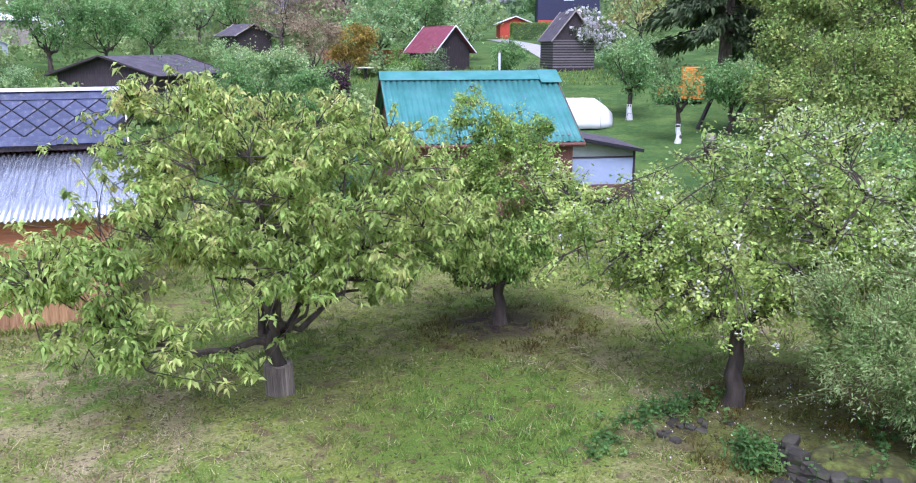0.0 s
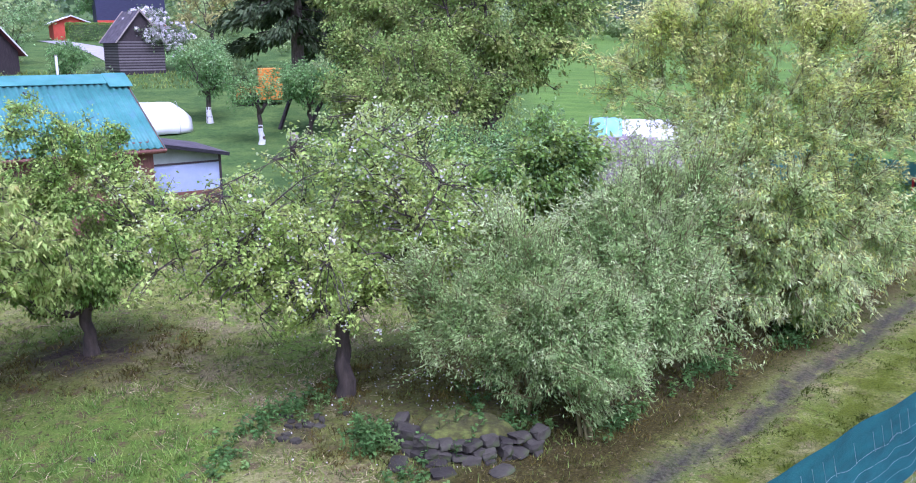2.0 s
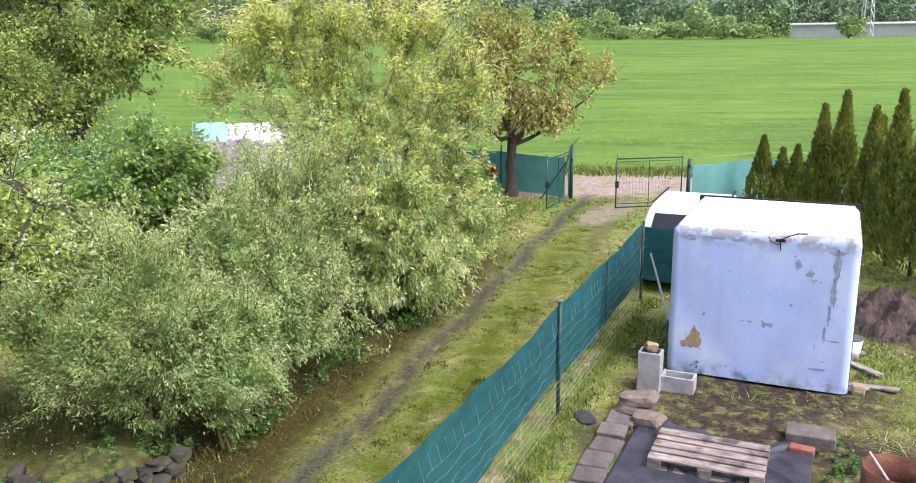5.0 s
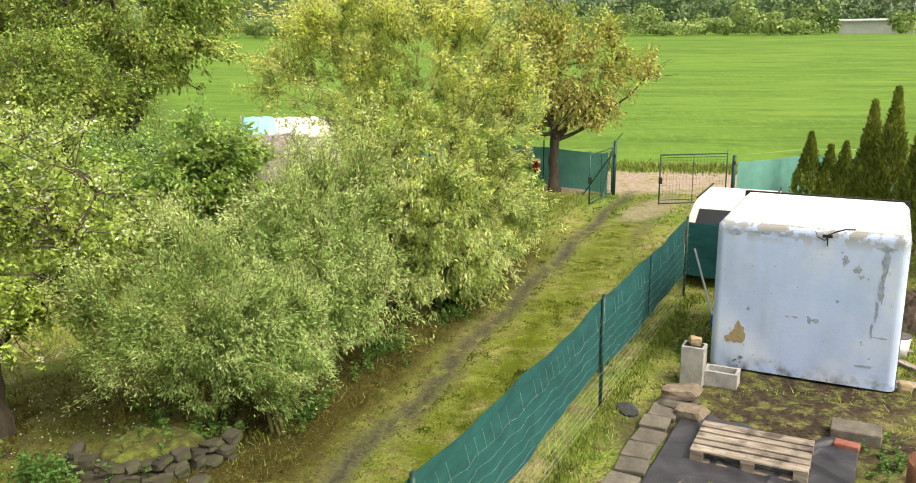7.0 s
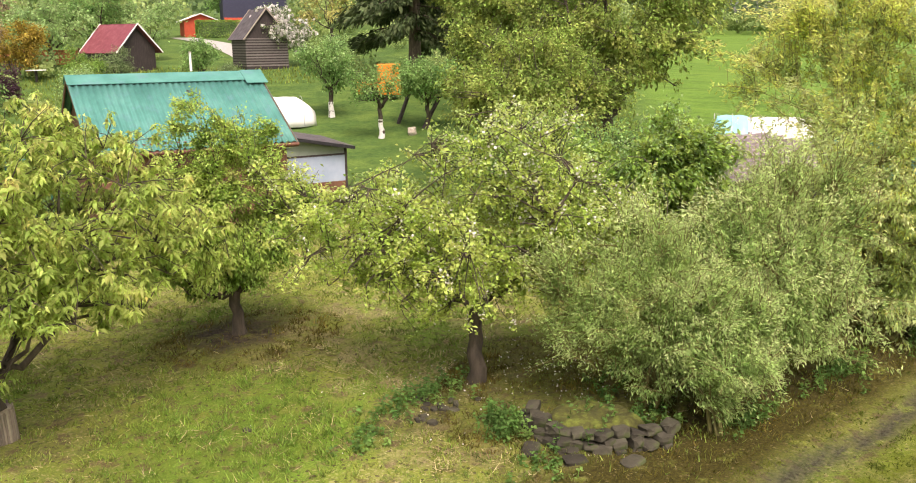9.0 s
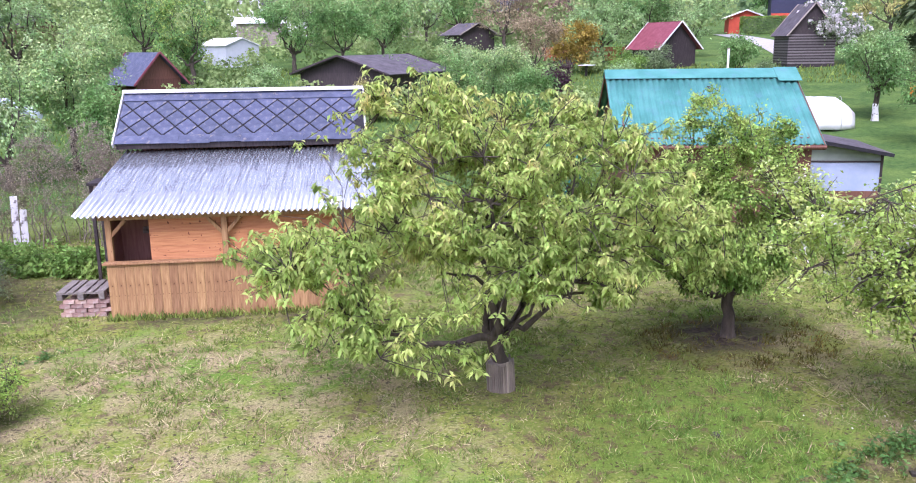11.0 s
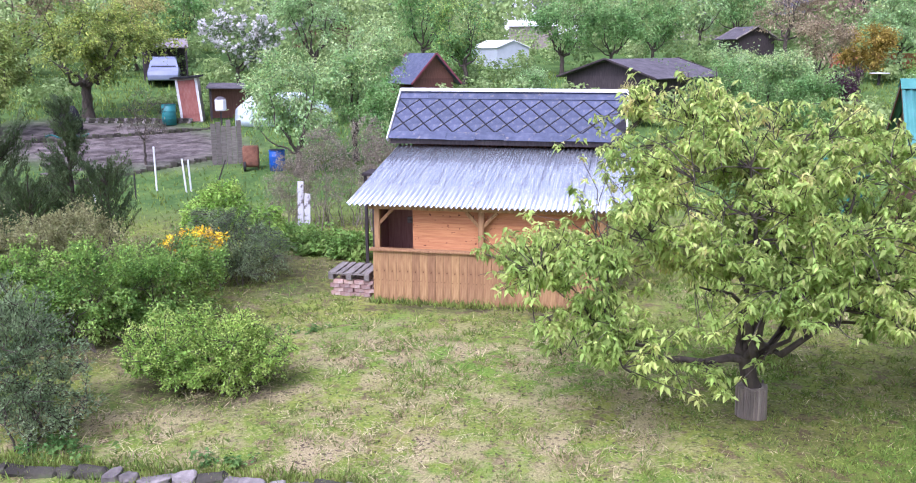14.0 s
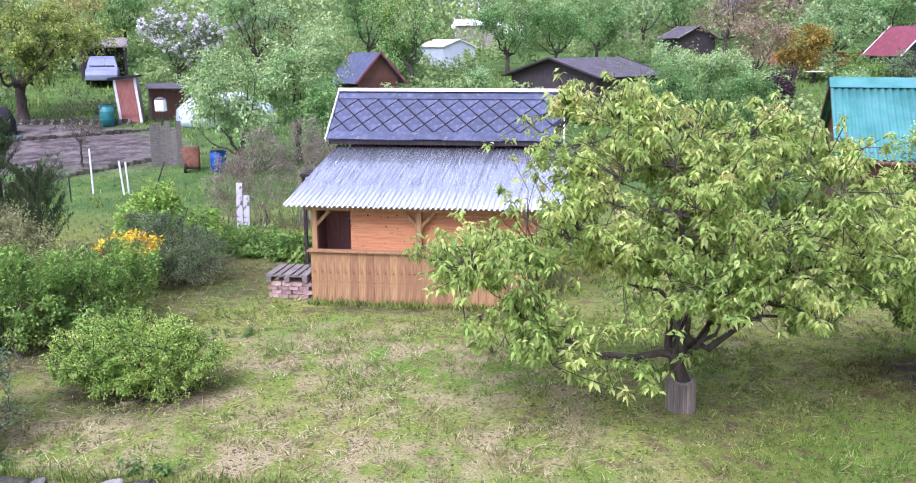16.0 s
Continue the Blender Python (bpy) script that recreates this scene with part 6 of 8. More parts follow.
def far_woods():
    """Mixed woods round the field and behind the gardens."""
    def belt(name, label, trees, mat, size, per, seed):
        rng = np.random.default_rng(seed)
        P, O = [], []
        for b, d, h, r in trees:
            p = np.array(far(b, d))
            m = int(per * rng.uniform(0.8, 1.2))
            a = rng.uniform(0, 6.28, 6)
            lobes = [(0, 0, h * 0.5, r * 0.75, r * 0.75, h * 0.48)] + [(r * 0.65 * math.cos(q), r * 0.65 * math.sin(q), h * rng.uniform(0.25, 0.85), r * 0.45, r * 0.45, h * 0.2) for q in a]
            q = in_lobes(lobes, m, rng, 0.75)
            q[:, 2] = np.maximum(q[:, 2], 0.1)
            P.append(p + q)
            L = np.array(lobes)
            near_lobe = L[np.argmin((((q[:, None] - L[None, :, :3]) / L[None, :, 3:]) ** 2).sum(2), 1)]
            o = (q - near_lobe[:, :3]) / near_lobe[:, 3:] + np.array([0, 0, 0.25])
            O.append(o / (np.linalg.norm(o, axis=1)[:, None] + 1e-6))
        v, f = clump_mesh(np.concatenate(P), np.concatenate(O), size, rng)
        tagged(mesh_np(name, v, f, mat), label, "woods", kind="stuff")

    rng = np.random.default_rng(77)
    u = rng.uniform
    low = [(b, 192 + u(-6, 10) + (6 if b > 84 else 0), u(4.5, 10.5) if b < 84 else u(3, 8), u(2.6, 5)) for b in np.arange(55, 101, 1.25)] + [(101.3, 208, 6.5, 4.2), (102.2, 214, 6.0, 3.0), (106.4, 204, 4.6, 3.2), (110.8, 205, 4.4, 3.0), (112.6, 207, 5.0, 3.4)]
    belt("field_edge_woods", "bushy mixed trees along the far field edge", low, M_WOODS_L, 0.62, 1000, 1)
    mid = [(b, 215 + u(-8, 14), u(13, 18) if b < 86 else u(8, 12.5), u(4, 7)) for b in np.arange(50, 103, 1.3)] + [(b, 245 + u(-6, 10), u(6, 9), u(4, 6)) for b in np.arange(103, 114, 1.3)]
    belt("field_woods", "dense green woods behind the field", mid, M_WOODS, 0.9, 650, 2)
    hill = [(b, 270 + u(-20, 40), u(24, 34) if b < 90 else u(13, 19), u(7, 11)) for b in np.arange(44, 112, 1.6)]
    belt("hill_woods", "tall dark woods rising behind the field", hill, M_WOODS, 1.4, 600, 3)
    near = [(b, 58 + u(-6, 14), u(2.5, 4.5), u(1.6, 2.6)) for b in np.arange(50, 59, 1.7)]
    belt("thicket", "rough bushes on the field's border", near, M_WOODS_L, 0.35, 900, 6)
    gar = [(b, 92 + u(-12, 22), u(4.5, 8), u(3, 4.5)) for b in np.arange(-44, 52, 1.45) if not 29.5 < b < 38.5]
    belt("allotment_trees", "crowded garden trees up the slope", gar, M_WOODS_L, 0.42, 800, 4)
    und = [(b, d, u(0.7, 2.0), u(0.6, 1.5)) for b, d in zip(u(-42, 50, 420), u(33, 95, 420)) if not (36 < b < 49 and d < 50) and not (-33 < b < -15 and d < 45) and not (29 < b < 38 and d > 50) and not (24.5 < b < 30 and d < 62)]
    belt("garden_shrubbery", "mixed low shrubs between the garden huts", und, M_WOODS_L, 0.22, 190, 7)
    orch = [(b + u(-0.7, 0.7), 63 + u(-9, 16), u(3.2, 5.6), u(1.8, 3.0)) for b in np.arange(-36, 29, 1.5) if not any(lo < b < hi for lo, hi in ((-3.2, 2.6), (5, 9.6), (11.8, 16.5), (19.5, 29)))]
    belt("orchard_trees", "crowded fruit trees between the garden huts", orch, M_WOODS_L, 0.25, 720, 8)
    up = [(b, 150 + u(-14, 30), u(11, 16), u(5, 8)) for b in np.arange(-48, 56, 1.7)]
    belt("upper_woods", "green woods above the gardens", up, M_WOODS, 0.9, 700, 5)


M_WOODS_L = leaf_mat("mixed_wood_leaf", (0.17, 0.26, 0.085), (0.29, 0.41, 0.13), (0.42, 0.53, 0.20), trans=0.3, island=0.18, scale=0.16)
far_woods()


# ---------------------------------------------------------------- lane, fence, gate and yard
FD = Vector((0.9655, -0.2604, 0))            # along the fence, away from the house
FN = Vector((0.2604, 0.9655, 0))             # across it, towards the lane
POST1 = Vector((5.3, 1.45, 0))


def net_panel(name, a, b, z0, z1, seed, parent, sag=0.05, bulge=0.04, mat=None):
    """A hung strip of shade net between two feet, sagging and rippled."""
    rng = np.random.default_rng(seed)
    a, b = np.array(a, float), np.array(b, float)
    ln = np.linalg.norm(b - a)
    n, m = max(8, int(ln / 0.09)), 12
    s, t = np.meshgrid(np.linspace(0, 1, n), np.linspace(0, 1, m))
    d = (b - a) / ln
    nn = np.array([-d[1], d[0], 0])
    ph = rng.uniform(0, 6, 4)
    rip = bulge * (np.sin(s * ln * 2.3 + ph[0] + t * 2) * 0.5 + np.sin(s * ln * 6.1 + ph[1] - 3 * t) * 0.25 + np.sin(t * 5 + ph[2] + s * 3) * 0.3) * np.sin(np.pi * np.clip(s, 0.02, 0.98)) ** 0.5
    base = a[None, None] + (b - a)[None, None] * s[..., None] + nn[None, None] * rip[..., None]
    base[..., 2] += z0 + (z1 - z0) * t - sag * 4 * s * (1 - s) * (0.6 + 0.4 * t) + (1 - t) * 0.03 * np.sin(s * ln * 1.7 + ph[3])
    V = base.reshape(-1, 3)
    i = (np.arange(m - 1)[:, None] * n + np.arange(n - 1)[None]).ravel()
    F = np.stack([i, i + 1, i + 1 + n, i + n], 1)
    back = V + nn * 0.003
    F = np.concatenate([F, F[:, ::-1] + len(V)])
    return mesh_np(name, np.concatenate([V, back]), F, mat or M_NET, parent, smooth=True)


def lane_fence():
    f = thing("lane_fence", "green post fence hung with teal shade net along the lane", "fence")
    spots = [POST1 - FD * 5.0, POST1, POST1 + FD * 4.87, POST1 + FD * 10.12]
    for i, p in enumerate(spots):
        q = part("post", rod(p + Vector((0, 0, -0.1)), p + Vector((0, 0, 1.46)), 0.024), M_GREENMETAL, f, smooth=True)
        part("cap", rod(p + Vector((0, 0, 1.455)), p + Vector((0, 0, 1.485)), 0.03, r2=0.018), M_GREENMETAL, q)
    lean = POST1 + FD * 7.35
    part("seam_rod", rod(lean + Vector((0, 0, 0.5)), lean + Vector((0, 0, 1.40)), 0.012), M_GREENMETAL, f)
    off = FN * 0.03
    for i in range(3):
        net_panel("net", spots[i] + off, spots[i + 1] + off, 0.50 if i != 2 else 0.42, 1.42, 10 + i, f, sag=0.05)
    corner = spots[3] - FN * 3.4
    net_panel("net", spots[3] - FN * 0.02, corner, 0.42, 1.38, 20, f, sag=0.02)
    part("post", rod(corner + Vector((0, 0, -0.1)), corner + Vector((0, 0, 1.46)), 0.024), M_GREENMETAL, f, smooth=True)
    # lower wire mesh and the lacing of the net
    for i in range(3):
        a, b = spots[i] - FN * 0.03, spots[i + 1] - FN * 0.03
        for k in range(6):
            z = 0.05 + k * 0.088
            part("wire", rod(a + Vector((0, 0, z)), b + Vector((0, 0, z + 0.01 * math.sin(k * 3 + i))), 0.0016, n=5), M_WIRE, f)
        L = (b - a).length
        bm = bmesh.new()
        for j in range(int(L / 0.3)):
            p = a + FD * (0.07 + j * 0.3)
            rod(p + Vector((0, 0, 0.03)), p + Vector((0, 0, 0.53)), 0.0012, bm, n=4)
        w = part("wire_mesh", bm, M_WIRE, f)
        w["kind"] = "stuff"
        rng = random.Random(40 + i)
        lace = []
        for j in range(int(L / 0.17)):
            s = 0.05 + j * 0.17
            p = a + FD * s - FN * 0.02
            top = 1.40 - 0.05 * 4 * (s / L) * (1 - s / L)
            if rng.random() < (0.75 if i == 1 else 0.5):
                pts = np.array([p + FD * (0.05 * q) + Vector((0, 0, top - q * 0.11)) - FN * 0.02 for q in range(3)])
                lace.append((pts, np.full(3, 0.0015)))
        for z in (1.20, 1.06, 0.93, 0.80, 0.67, 0.56):
            pts = np.array([a + FD * (L * q / 40) - FN * (0.045 + 0.015 * math.sin(q * 1.3)) + Vector((0, 0, z - 0.05 * 4 * (q / 40) * (1 - q / 40) + 0.010 * math.sin(q * 2.1 + z * 9))) for q in range(41)])
            lace.append((pts, np.full(41, 0.0011)))
        v, fc = tubes(lace, 4)
        mesh_np("lacing", v, fc, M_WIRE, f)["kind"] = "stuff"
    top = spots[3]
    part("stay", rod(Vector((14.4, -1.27, 1.05)), Vector((11.86, -1.34, 0.66)), 0.018), M_WIRE, f, "grey steel stay", True)
    part("clip", rod(Vector((11.86, -1.34, 0.52)), Vector((11.86, -1.34, 0.70)), 0.035), M_BLUEPLASTIC, f, "blue plastic clip on the stay")
    return f


lane_fence()


def gate_leaf(hinge, free, h, label):
    hinge, free = Vector(hinge), Vector(free)
    g = thing("gate_leaf", label, "gate", group="lane gate")
    up = Vector((0, 0, 1))
    d = (free - hinge)
    for p in (hinge + d * 0.03, free):
        part("stile", rod(p + up * 0.08, p + up * (h + 0.0), 0.02), M_GREENMETAL, g, smooth=True)
        part("spike", rod(p + up * h, p + up * (h + 0.13), 0.006), M_GREENMETAL, g)
    for z in (0.1, 0.2, h - 0.08, h):
        part("rail", rod(hinge + d * 0.03 + up * z, free + up * z, 0.018 if z in (0.1, h) else 0.009), M_GREENMETAL, g, smooth=True)
    part("middle_bar", rod(hinge + d * 0.52 + up * 0.1, hinge + d * 0.52 + up * (h - 0.05), 0.010), M_GREENMETAL, g)
    bm = bmesh.new()
    n = int(d.length / 0.1)
    for i in range(1, n):
        rod(hinge + d * (0.03 + 0.97 * i / n) + up * 0.1, hinge + d * (0.03 + 0.97 * i / n) + up * h, 0.0018, bm, n=4)
    for i in range(1, 8):
        rod(hinge + d * 0.03 + up * (0.1 + (h - 0.1) * i / 8), free + up * (0.1 + (h - 0.1) * i / 8), 0.0018, bm, n=4)
    part("wire_mesh", bm, M_GREENMETAL, g)["kind"] = "stuff"
    lock = free - d.normalized() * 0.02 + up * 0.75
    part("lock", box(lock.x - 0.03, lock.x + 0.03, lock.y - 0.05, lock.y + 0.05, lock.z - 0.09, lock.z + 0.09, 0.005), M_BLACK, g)
    return g


def gate():
    gate_leaf((25.4, 0.2, 0), (23.44, 0.81, 0), 1.46, "open green steel gate leaf with diagonal braces")
    gate_leaf((24.42, -3.0, 0), (23.75, -1.1, 0), 1.46, "half-open green steel gate leaf with wire mesh")
    for p, h, r, tall in (((25.5, 0.15, 0), 1.62, 0.05, True), ((24.45, -3.14, 0), 1.38, 0.055, False)):
        t = thing("gate_post", "thick green steel gate post", "post", pose(*p), "gate posts")
        part("tube", rod((0, 0, -0.1), (0, 0, h), r, n=14), M_GREENMETAL, t, smooth=True)
        part("cap", rod((0, 0, h), (0, 0, h + 0.03), r + 0.008, r2=r * 0.6), M_GREENMETAL, t)
        part("hinge", box(-0.09, -0.03, -0.03, 0.03, 1.15, 1.25, 0.005), M_BLACK, t)
        if tall:
            part("wire_arm", rod((0, 0, h), (0.1, -0.2, h + 0.24), 0.012), M_GREENMETAL, t)
            part("strut", rod((0.05, 0.9, 0.0), (0, 0.05, 1.3), 0.022), M_GREENMETAL, t)
            part("strut", rod((-0.75, 0.35, 0.0), (-0.02, 0.1, 1.35), 0.022), M_GREENMETAL, t)
    f = thing("boundary_fence", "green steel fence with teal shade net towards the field", "fence")
    feet = [(25.6, 0.35), (27.0, 2.4), (28.2, 4.4), (29.0, 6.6), (29.5, 8.8), (29.4, 11.0), (28.6, 13.2), (27.6, 15.4)]
    for k, ((x0, y0), (x1, y1)) in enumerate(zip(feet, feet[1:])):
        net_panel("net", (x0, y0, 0), (x1, y1, 0), 0.03, 1.25, 50 + k, f, sag=0.03, mat=M_NET_BACKLIT)
        part("post", rod((x1, y1, -0.1), (x1, y1, 1.45), 0.022), M_GREENMETAL, f)
    feet = [(24.5, -3.25), (26.2, -5.3), (26.4, -7.6), (26.0, -10.0)]
    for k, ((x0, y0), (x1, y1)) in enumerate(zip(feet, feet[1:])):
        net_panel("net", (x0, y0, 0), (x1, y1, 0), 0.03, 1.22, 70 + k, f, sag=0.03, mat=M_NET_BACKLIT)
        part("post", rod((x1, y1, -0.1), (x1, y1, 1.45), 0.022), M_GREENMETAL, f)
        part("wire", rod((x0, y0, 1.4), (x1, y1, 1.4), 0.003, n=5), M_WIRE, f)


gate()


def rounded_box(x0, x1, y0, y1, z0, z1, r, seg=4, bm=None):
    own = box(x0, x1, y0, y1, z0, z1)
    bmesh.ops.bevel(own, geom=own.edges[:], offset=r, segments=seg, affect="EDGES", profile=0.5)
    return add(bm, own)


def box_body():
    """The old box body of a truck standing on the ground beside the fence; local x runs away from the house, y to the lane."""
    b = thing("box_body", "old truck box body, chalky pale blue paint with chips and rust", "truck box", pose(11.35, -2.43, 0, 0, 0, -16.2))
    w = 1.18
    own = box(0, 2.45, -w, w, 0.03, 2.12)
    long_top = [e for e in own.edges if all(v.co.z > 2 for v in e.verts)]
    side = [e for e in own.edges if abs(e.verts[0].co.z - e.verts[1].co.z) > 1]
    bmesh.ops.bevel(own, geom=long_top + side, offset=0.11, segments=6, affect="EDGES", profile=0.5)
    part("shell", own, M_BOXPAINT, b)
    top = rounded_box(0.06, 2.40, -w + 0.07, w - 0.07, 2.08, 2.135, 0.025)
    part("roof_skin", top, M_WHITE, b, "white painted sheet roof")
    part("corner_strip", box(0.10, 0.13, -w - 0.006, -w + 0.01, 0.05, 1.98, 0.004), M_BLACK, b)
    part("rear_edge", box(2.43, 2.47, -w - 0.005, w + 0.005, 2.05, 2.15, 0.006), M_BLACK, b)
    h = part("lamp_bracket", box(-0.03, 0.0, -0.27, -0.15, 2.01, 2.045, 0.006), M_BLACK, b, "broken black lamp bracket")
    v, f = tubes([(np.array([[-0.02, -0.21, 2.04], [-0.05, -0.31, 2.10], [-0.09, -0.42, 2.15], [-0.06, -0.53, 2.15]]), np.full(4, 0.009)),
                  (np.array([[-0.02, -0.21, 2.01], [-0.035, -0.18, 1.97], [-0.03, -0.09, 2.01], [-0.02, -0.06, 2.08]]), np.full(4, 0.006)),
                  (np.array([[-0.02, -0.21, 2.01], [-0.03, -0.215, 1.96], [-0.03, -0.22, 1.90]]), np.full(3, 0.007))], 6)
    mesh_np("cable", v, f, M_BLACK, b)
    rng = random.Random(3)
    for k, (y, z, sy, sz) in enumerate(((0.83, 0.50, 0.13, 0.13), (0.80, 0.58, 0.07, 0.16), (0.9, 0.46, 0.09, 0.07))):
        p = bmesh.new()
        m = 14
        vs = [p.verts.new((-0.0045 - 0.001 * k, y + sy * math.cos(2 * math.pi * i / m) * rng.uniform(0.6, 1.1), z + sz * math.sin(2 * math.pi * i / m) * rng.uniform(0.5, 1.1))) for i in range(m)]
        p.faces.new(vs)
        part("filler_patch", p, M_FILLER, b, "tan filler showing through the paint")
    for y, z, sy, sz in ((0.95, 1.97, 0.12, 0.05), (0.6, 1.99, 0.18, 0.03), (0.32, 1.98, 0.12, 0.03), (-0.92, 1.70, 0.06, 0.26), (-0.90, 1.36, 0.05, 0.20), (-0.87, 1.08, 0.03, 0.2), (-0.83, 0.82, 0.025, 0.14), (-0.92, 1.92, 0.14, 0.05), (-0.45, 1.72, 0.05, 0.09), (-0.6, 1.62, 0.06, 0.06), (-0.08, 0.86, 0.05, 0.07), (-0.16, 0.86, 0.05, 0.04), (0.1, 0.88, 0.05, 0.02), (0.2, 0.88, 0.04, 0.02), (-0.8, 0.33, 0.15, 0.02), (-0.95, 0.74, 0.12, 0.015), (0.7, 0.92, 0.03, 0.07)):
        p = bmesh.new()
        m = 16
        vs = [p.verts.new((-0.004, y + sy * math.cos(2 * math.pi * i / m) * rng.uniform(0.35, 1.1), z + sz * math.sin(2 * math.pi * i / m) * rng.uniform(0.35, 1.1))) for i in range(m)]
        p.faces.new(vs)
        part("paint_chip", p, M_CHIP, b, "bare grey patch where paint has flaked")
    return b


M_FILLER = ramp_mat("tan_filler", [(0.30, 0.22, 0.12), (0.42, 0.34, 0.22)], scale=18, rough=0.9, bump=0.3)
M_CHIP = ramp_mat("bare_grey_metal", [(0.19, 0.24, 0.33), (0.28, 0.34, 0.46), (0.40, 0.48, 0.64)], scale=14, rough=0.7, bump=0.2)
box_body()


def car(place, paint, label):
    """An estate car; local x runs forward."""
    c = thing("car", label, "car", place)
    w = 0.86
    prof = [(0.0, 0.35), (-0.06, 0.62), (0.0, 0.92), (0.14, 1.28), (0.32, 1.55), (0.9, 1.63), (1.9, 1.63), (2.45, 1.5), (3.05, 0.98), (4.0, 0.84), (4.25, 0.62), (4.22, 0.3), (3.0, 0.22), (1.0, 0.22)]
    bm = bmesh.new()
    ring = []
    for s in (-1, 1):
        ring.append([bm.verts.new((x, s * (w - max(0, z - 0.92) * 0.24), z)) for x, z in prof])
    n = len(prof)
    bm.faces.new(ring[0])
    bm.faces.new(ring[1][::-1])
    for i in range(n):
        bm.faces.new((ring[0][i], ring[1][i], ring[1][(i + 1) % n], ring[0][(i + 1) % n]))
    bmesh.ops.bevel(bm, geom=[e for e in bm.edges], offset=0.04, segments=3, affect="EDGES", profile=0.5)
    part("body", bm, paint, c, smooth=True)
    part("rear_window", slab([(0.015, -0.66, 0.98), (0.015, 0.66, 0.98), (0.25, 0.58, 1.47), (0.25, -0.58, 1.47)], -0.02), M_GLASS, c, "dark tinted rear window")
    part("windscreen", slab([(2.42, -0.6, 1.40), (2.42, 0.6, 1.40), (3.0, 0.7, 1.03), (3.0, -0.7, 1.03)], -0.015), M_GLASS, c)
    for s in (-1, 1):
        part("side_window", slab([(0.35, s * 0.855, 0.98), (2.8, s * 0.855, 0.98), (2.3, s * 0.755, 1.39), (0.5, s * 0.755, 1.40)], 0.015), M_GLASS, c)
        part("roof_rail", rod((0.4, s * 0.66, 1.655), (2.2, s * 0.66, 1.65), 0.018), M_BLACK, c)
        part("tail_lamp", box(-0.05, 0.12, s * 0.74 - 0.08, s * 0.74 + 0.08, 0.85, 1.15, 0.02), M_RED, c)
        for x in (0.75, 3.4):
            t = part("wheel", rod((x, s * 0.72, 0.31), (x, s * 0.88, 0.31), 0.31, n=24), M_BLACK, c)
            part("rim", rod((x, s * 0.86, 0.31), (x, s * 0.885, 0.31), 0.2, n=18), M_WIRE, t)
    part("wiper", rod((0.07, -0.1, 1.02), (0.12, 0.3, 1.12), 0.01), M_BLACK, c)
    part("high_brake_lamp", box(0.24, 0.30, -0.4, -0.15, 1.44, 1.475), M_RED, c)
    return c


M_PALEBLUECAR = ramp_mat("silver_blue_car_paint", [(0.20, 0.23, 0.33), (0.26, 0.29, 0.40)], scale=2, rough=0.3, bump=0)
car(pose(15.5, -1.95, 0, 0, 0, -15), M_CARWHITE, "white estate car parked behind the teal net")


def stone(name, at, size, seed, material=None, parent=None, label="", category="stone", group="", flat=1.0, turn=0.0):
    """A hewn, uneven field stone."""
    rng = random.Random(seed)
    bm = bmesh.new()
    bmesh.ops.create_icosphere(bm, subdivisions=2, radius=0.5)
    ph = [rng.uniform(0, 9) for _ in range(6)]
    for v in bm.verts:
        c = v.co
        c.x, c.y, c.z = (math.copysign(abs(2 * q) ** 0.4 / 2, q) for q in c)
        k = 1 + 0.16 * math.sin(5 * c.x + ph[0]) * math.sin(6 * c.y + ph[1]) + 0.08 * math.sin(9 * c.z + ph[2] + 4 * c.x) + rng.uniform(-0.04, 0.04)
        v.co = Vector((c.x * size[0] * k, c.y * size[1] * k, (c.z * k + 0.42) * size[2]))
    me = bpy.data.meshes.new(name)
    bm.to_mesh(me)
    bm.free()
    me.materials.append(material or M_STONE)
    ob = new(name, me)
    ob.matrix_world = pose(*at, rng.uniform(-9, 9), rng.uniform(-9, 9), turn or rng.uniform(0, 360))
    if parent:
        ob.parent = parent
    else:
        tagged(ob, label or "rough grey field stone lying in the grass", category, group)
    return ob


def pallet(at, turn, label, tilt=(0, 0), mat=None, boards=5, n3=0.8, L=1.2):
    p = thing("pallet", label, "pallet", pose(*at, tilt[0], tilt[1], turn))
    mat = mat or M_PALEWOOD
    wid = [0.145, 0.1, 0.145, 0.1, 0.145]
    gap = (n3 - sum(wid)) / 4
    y = 0
    for i in range(5):
        part("top_board", box(0.0, L, y, y + wid[i], 0.122, 0.144, 0.003), mat, p)
        y += wid[i] + gap
    for x in (0, L / 2 - 0.0725, L - 0.145):
        part("stringer_board", box(x, x + 0.145, 0, n3, 0.1, 0.1215, 0.003), mat, p)
        for yy in (0, 0.35, n3 - 0.1):
            part("block", box(x, x + 0.145, yy, yy + 0.1, 0.022, 0.0995, 0.003), mat, p)
    for yy in (0, 0.35, n3 - 0.1):
        part("skid", box(0, L, yy, yy + 0.1, 0, 0.0215, 0.003), mat, p)
    return p


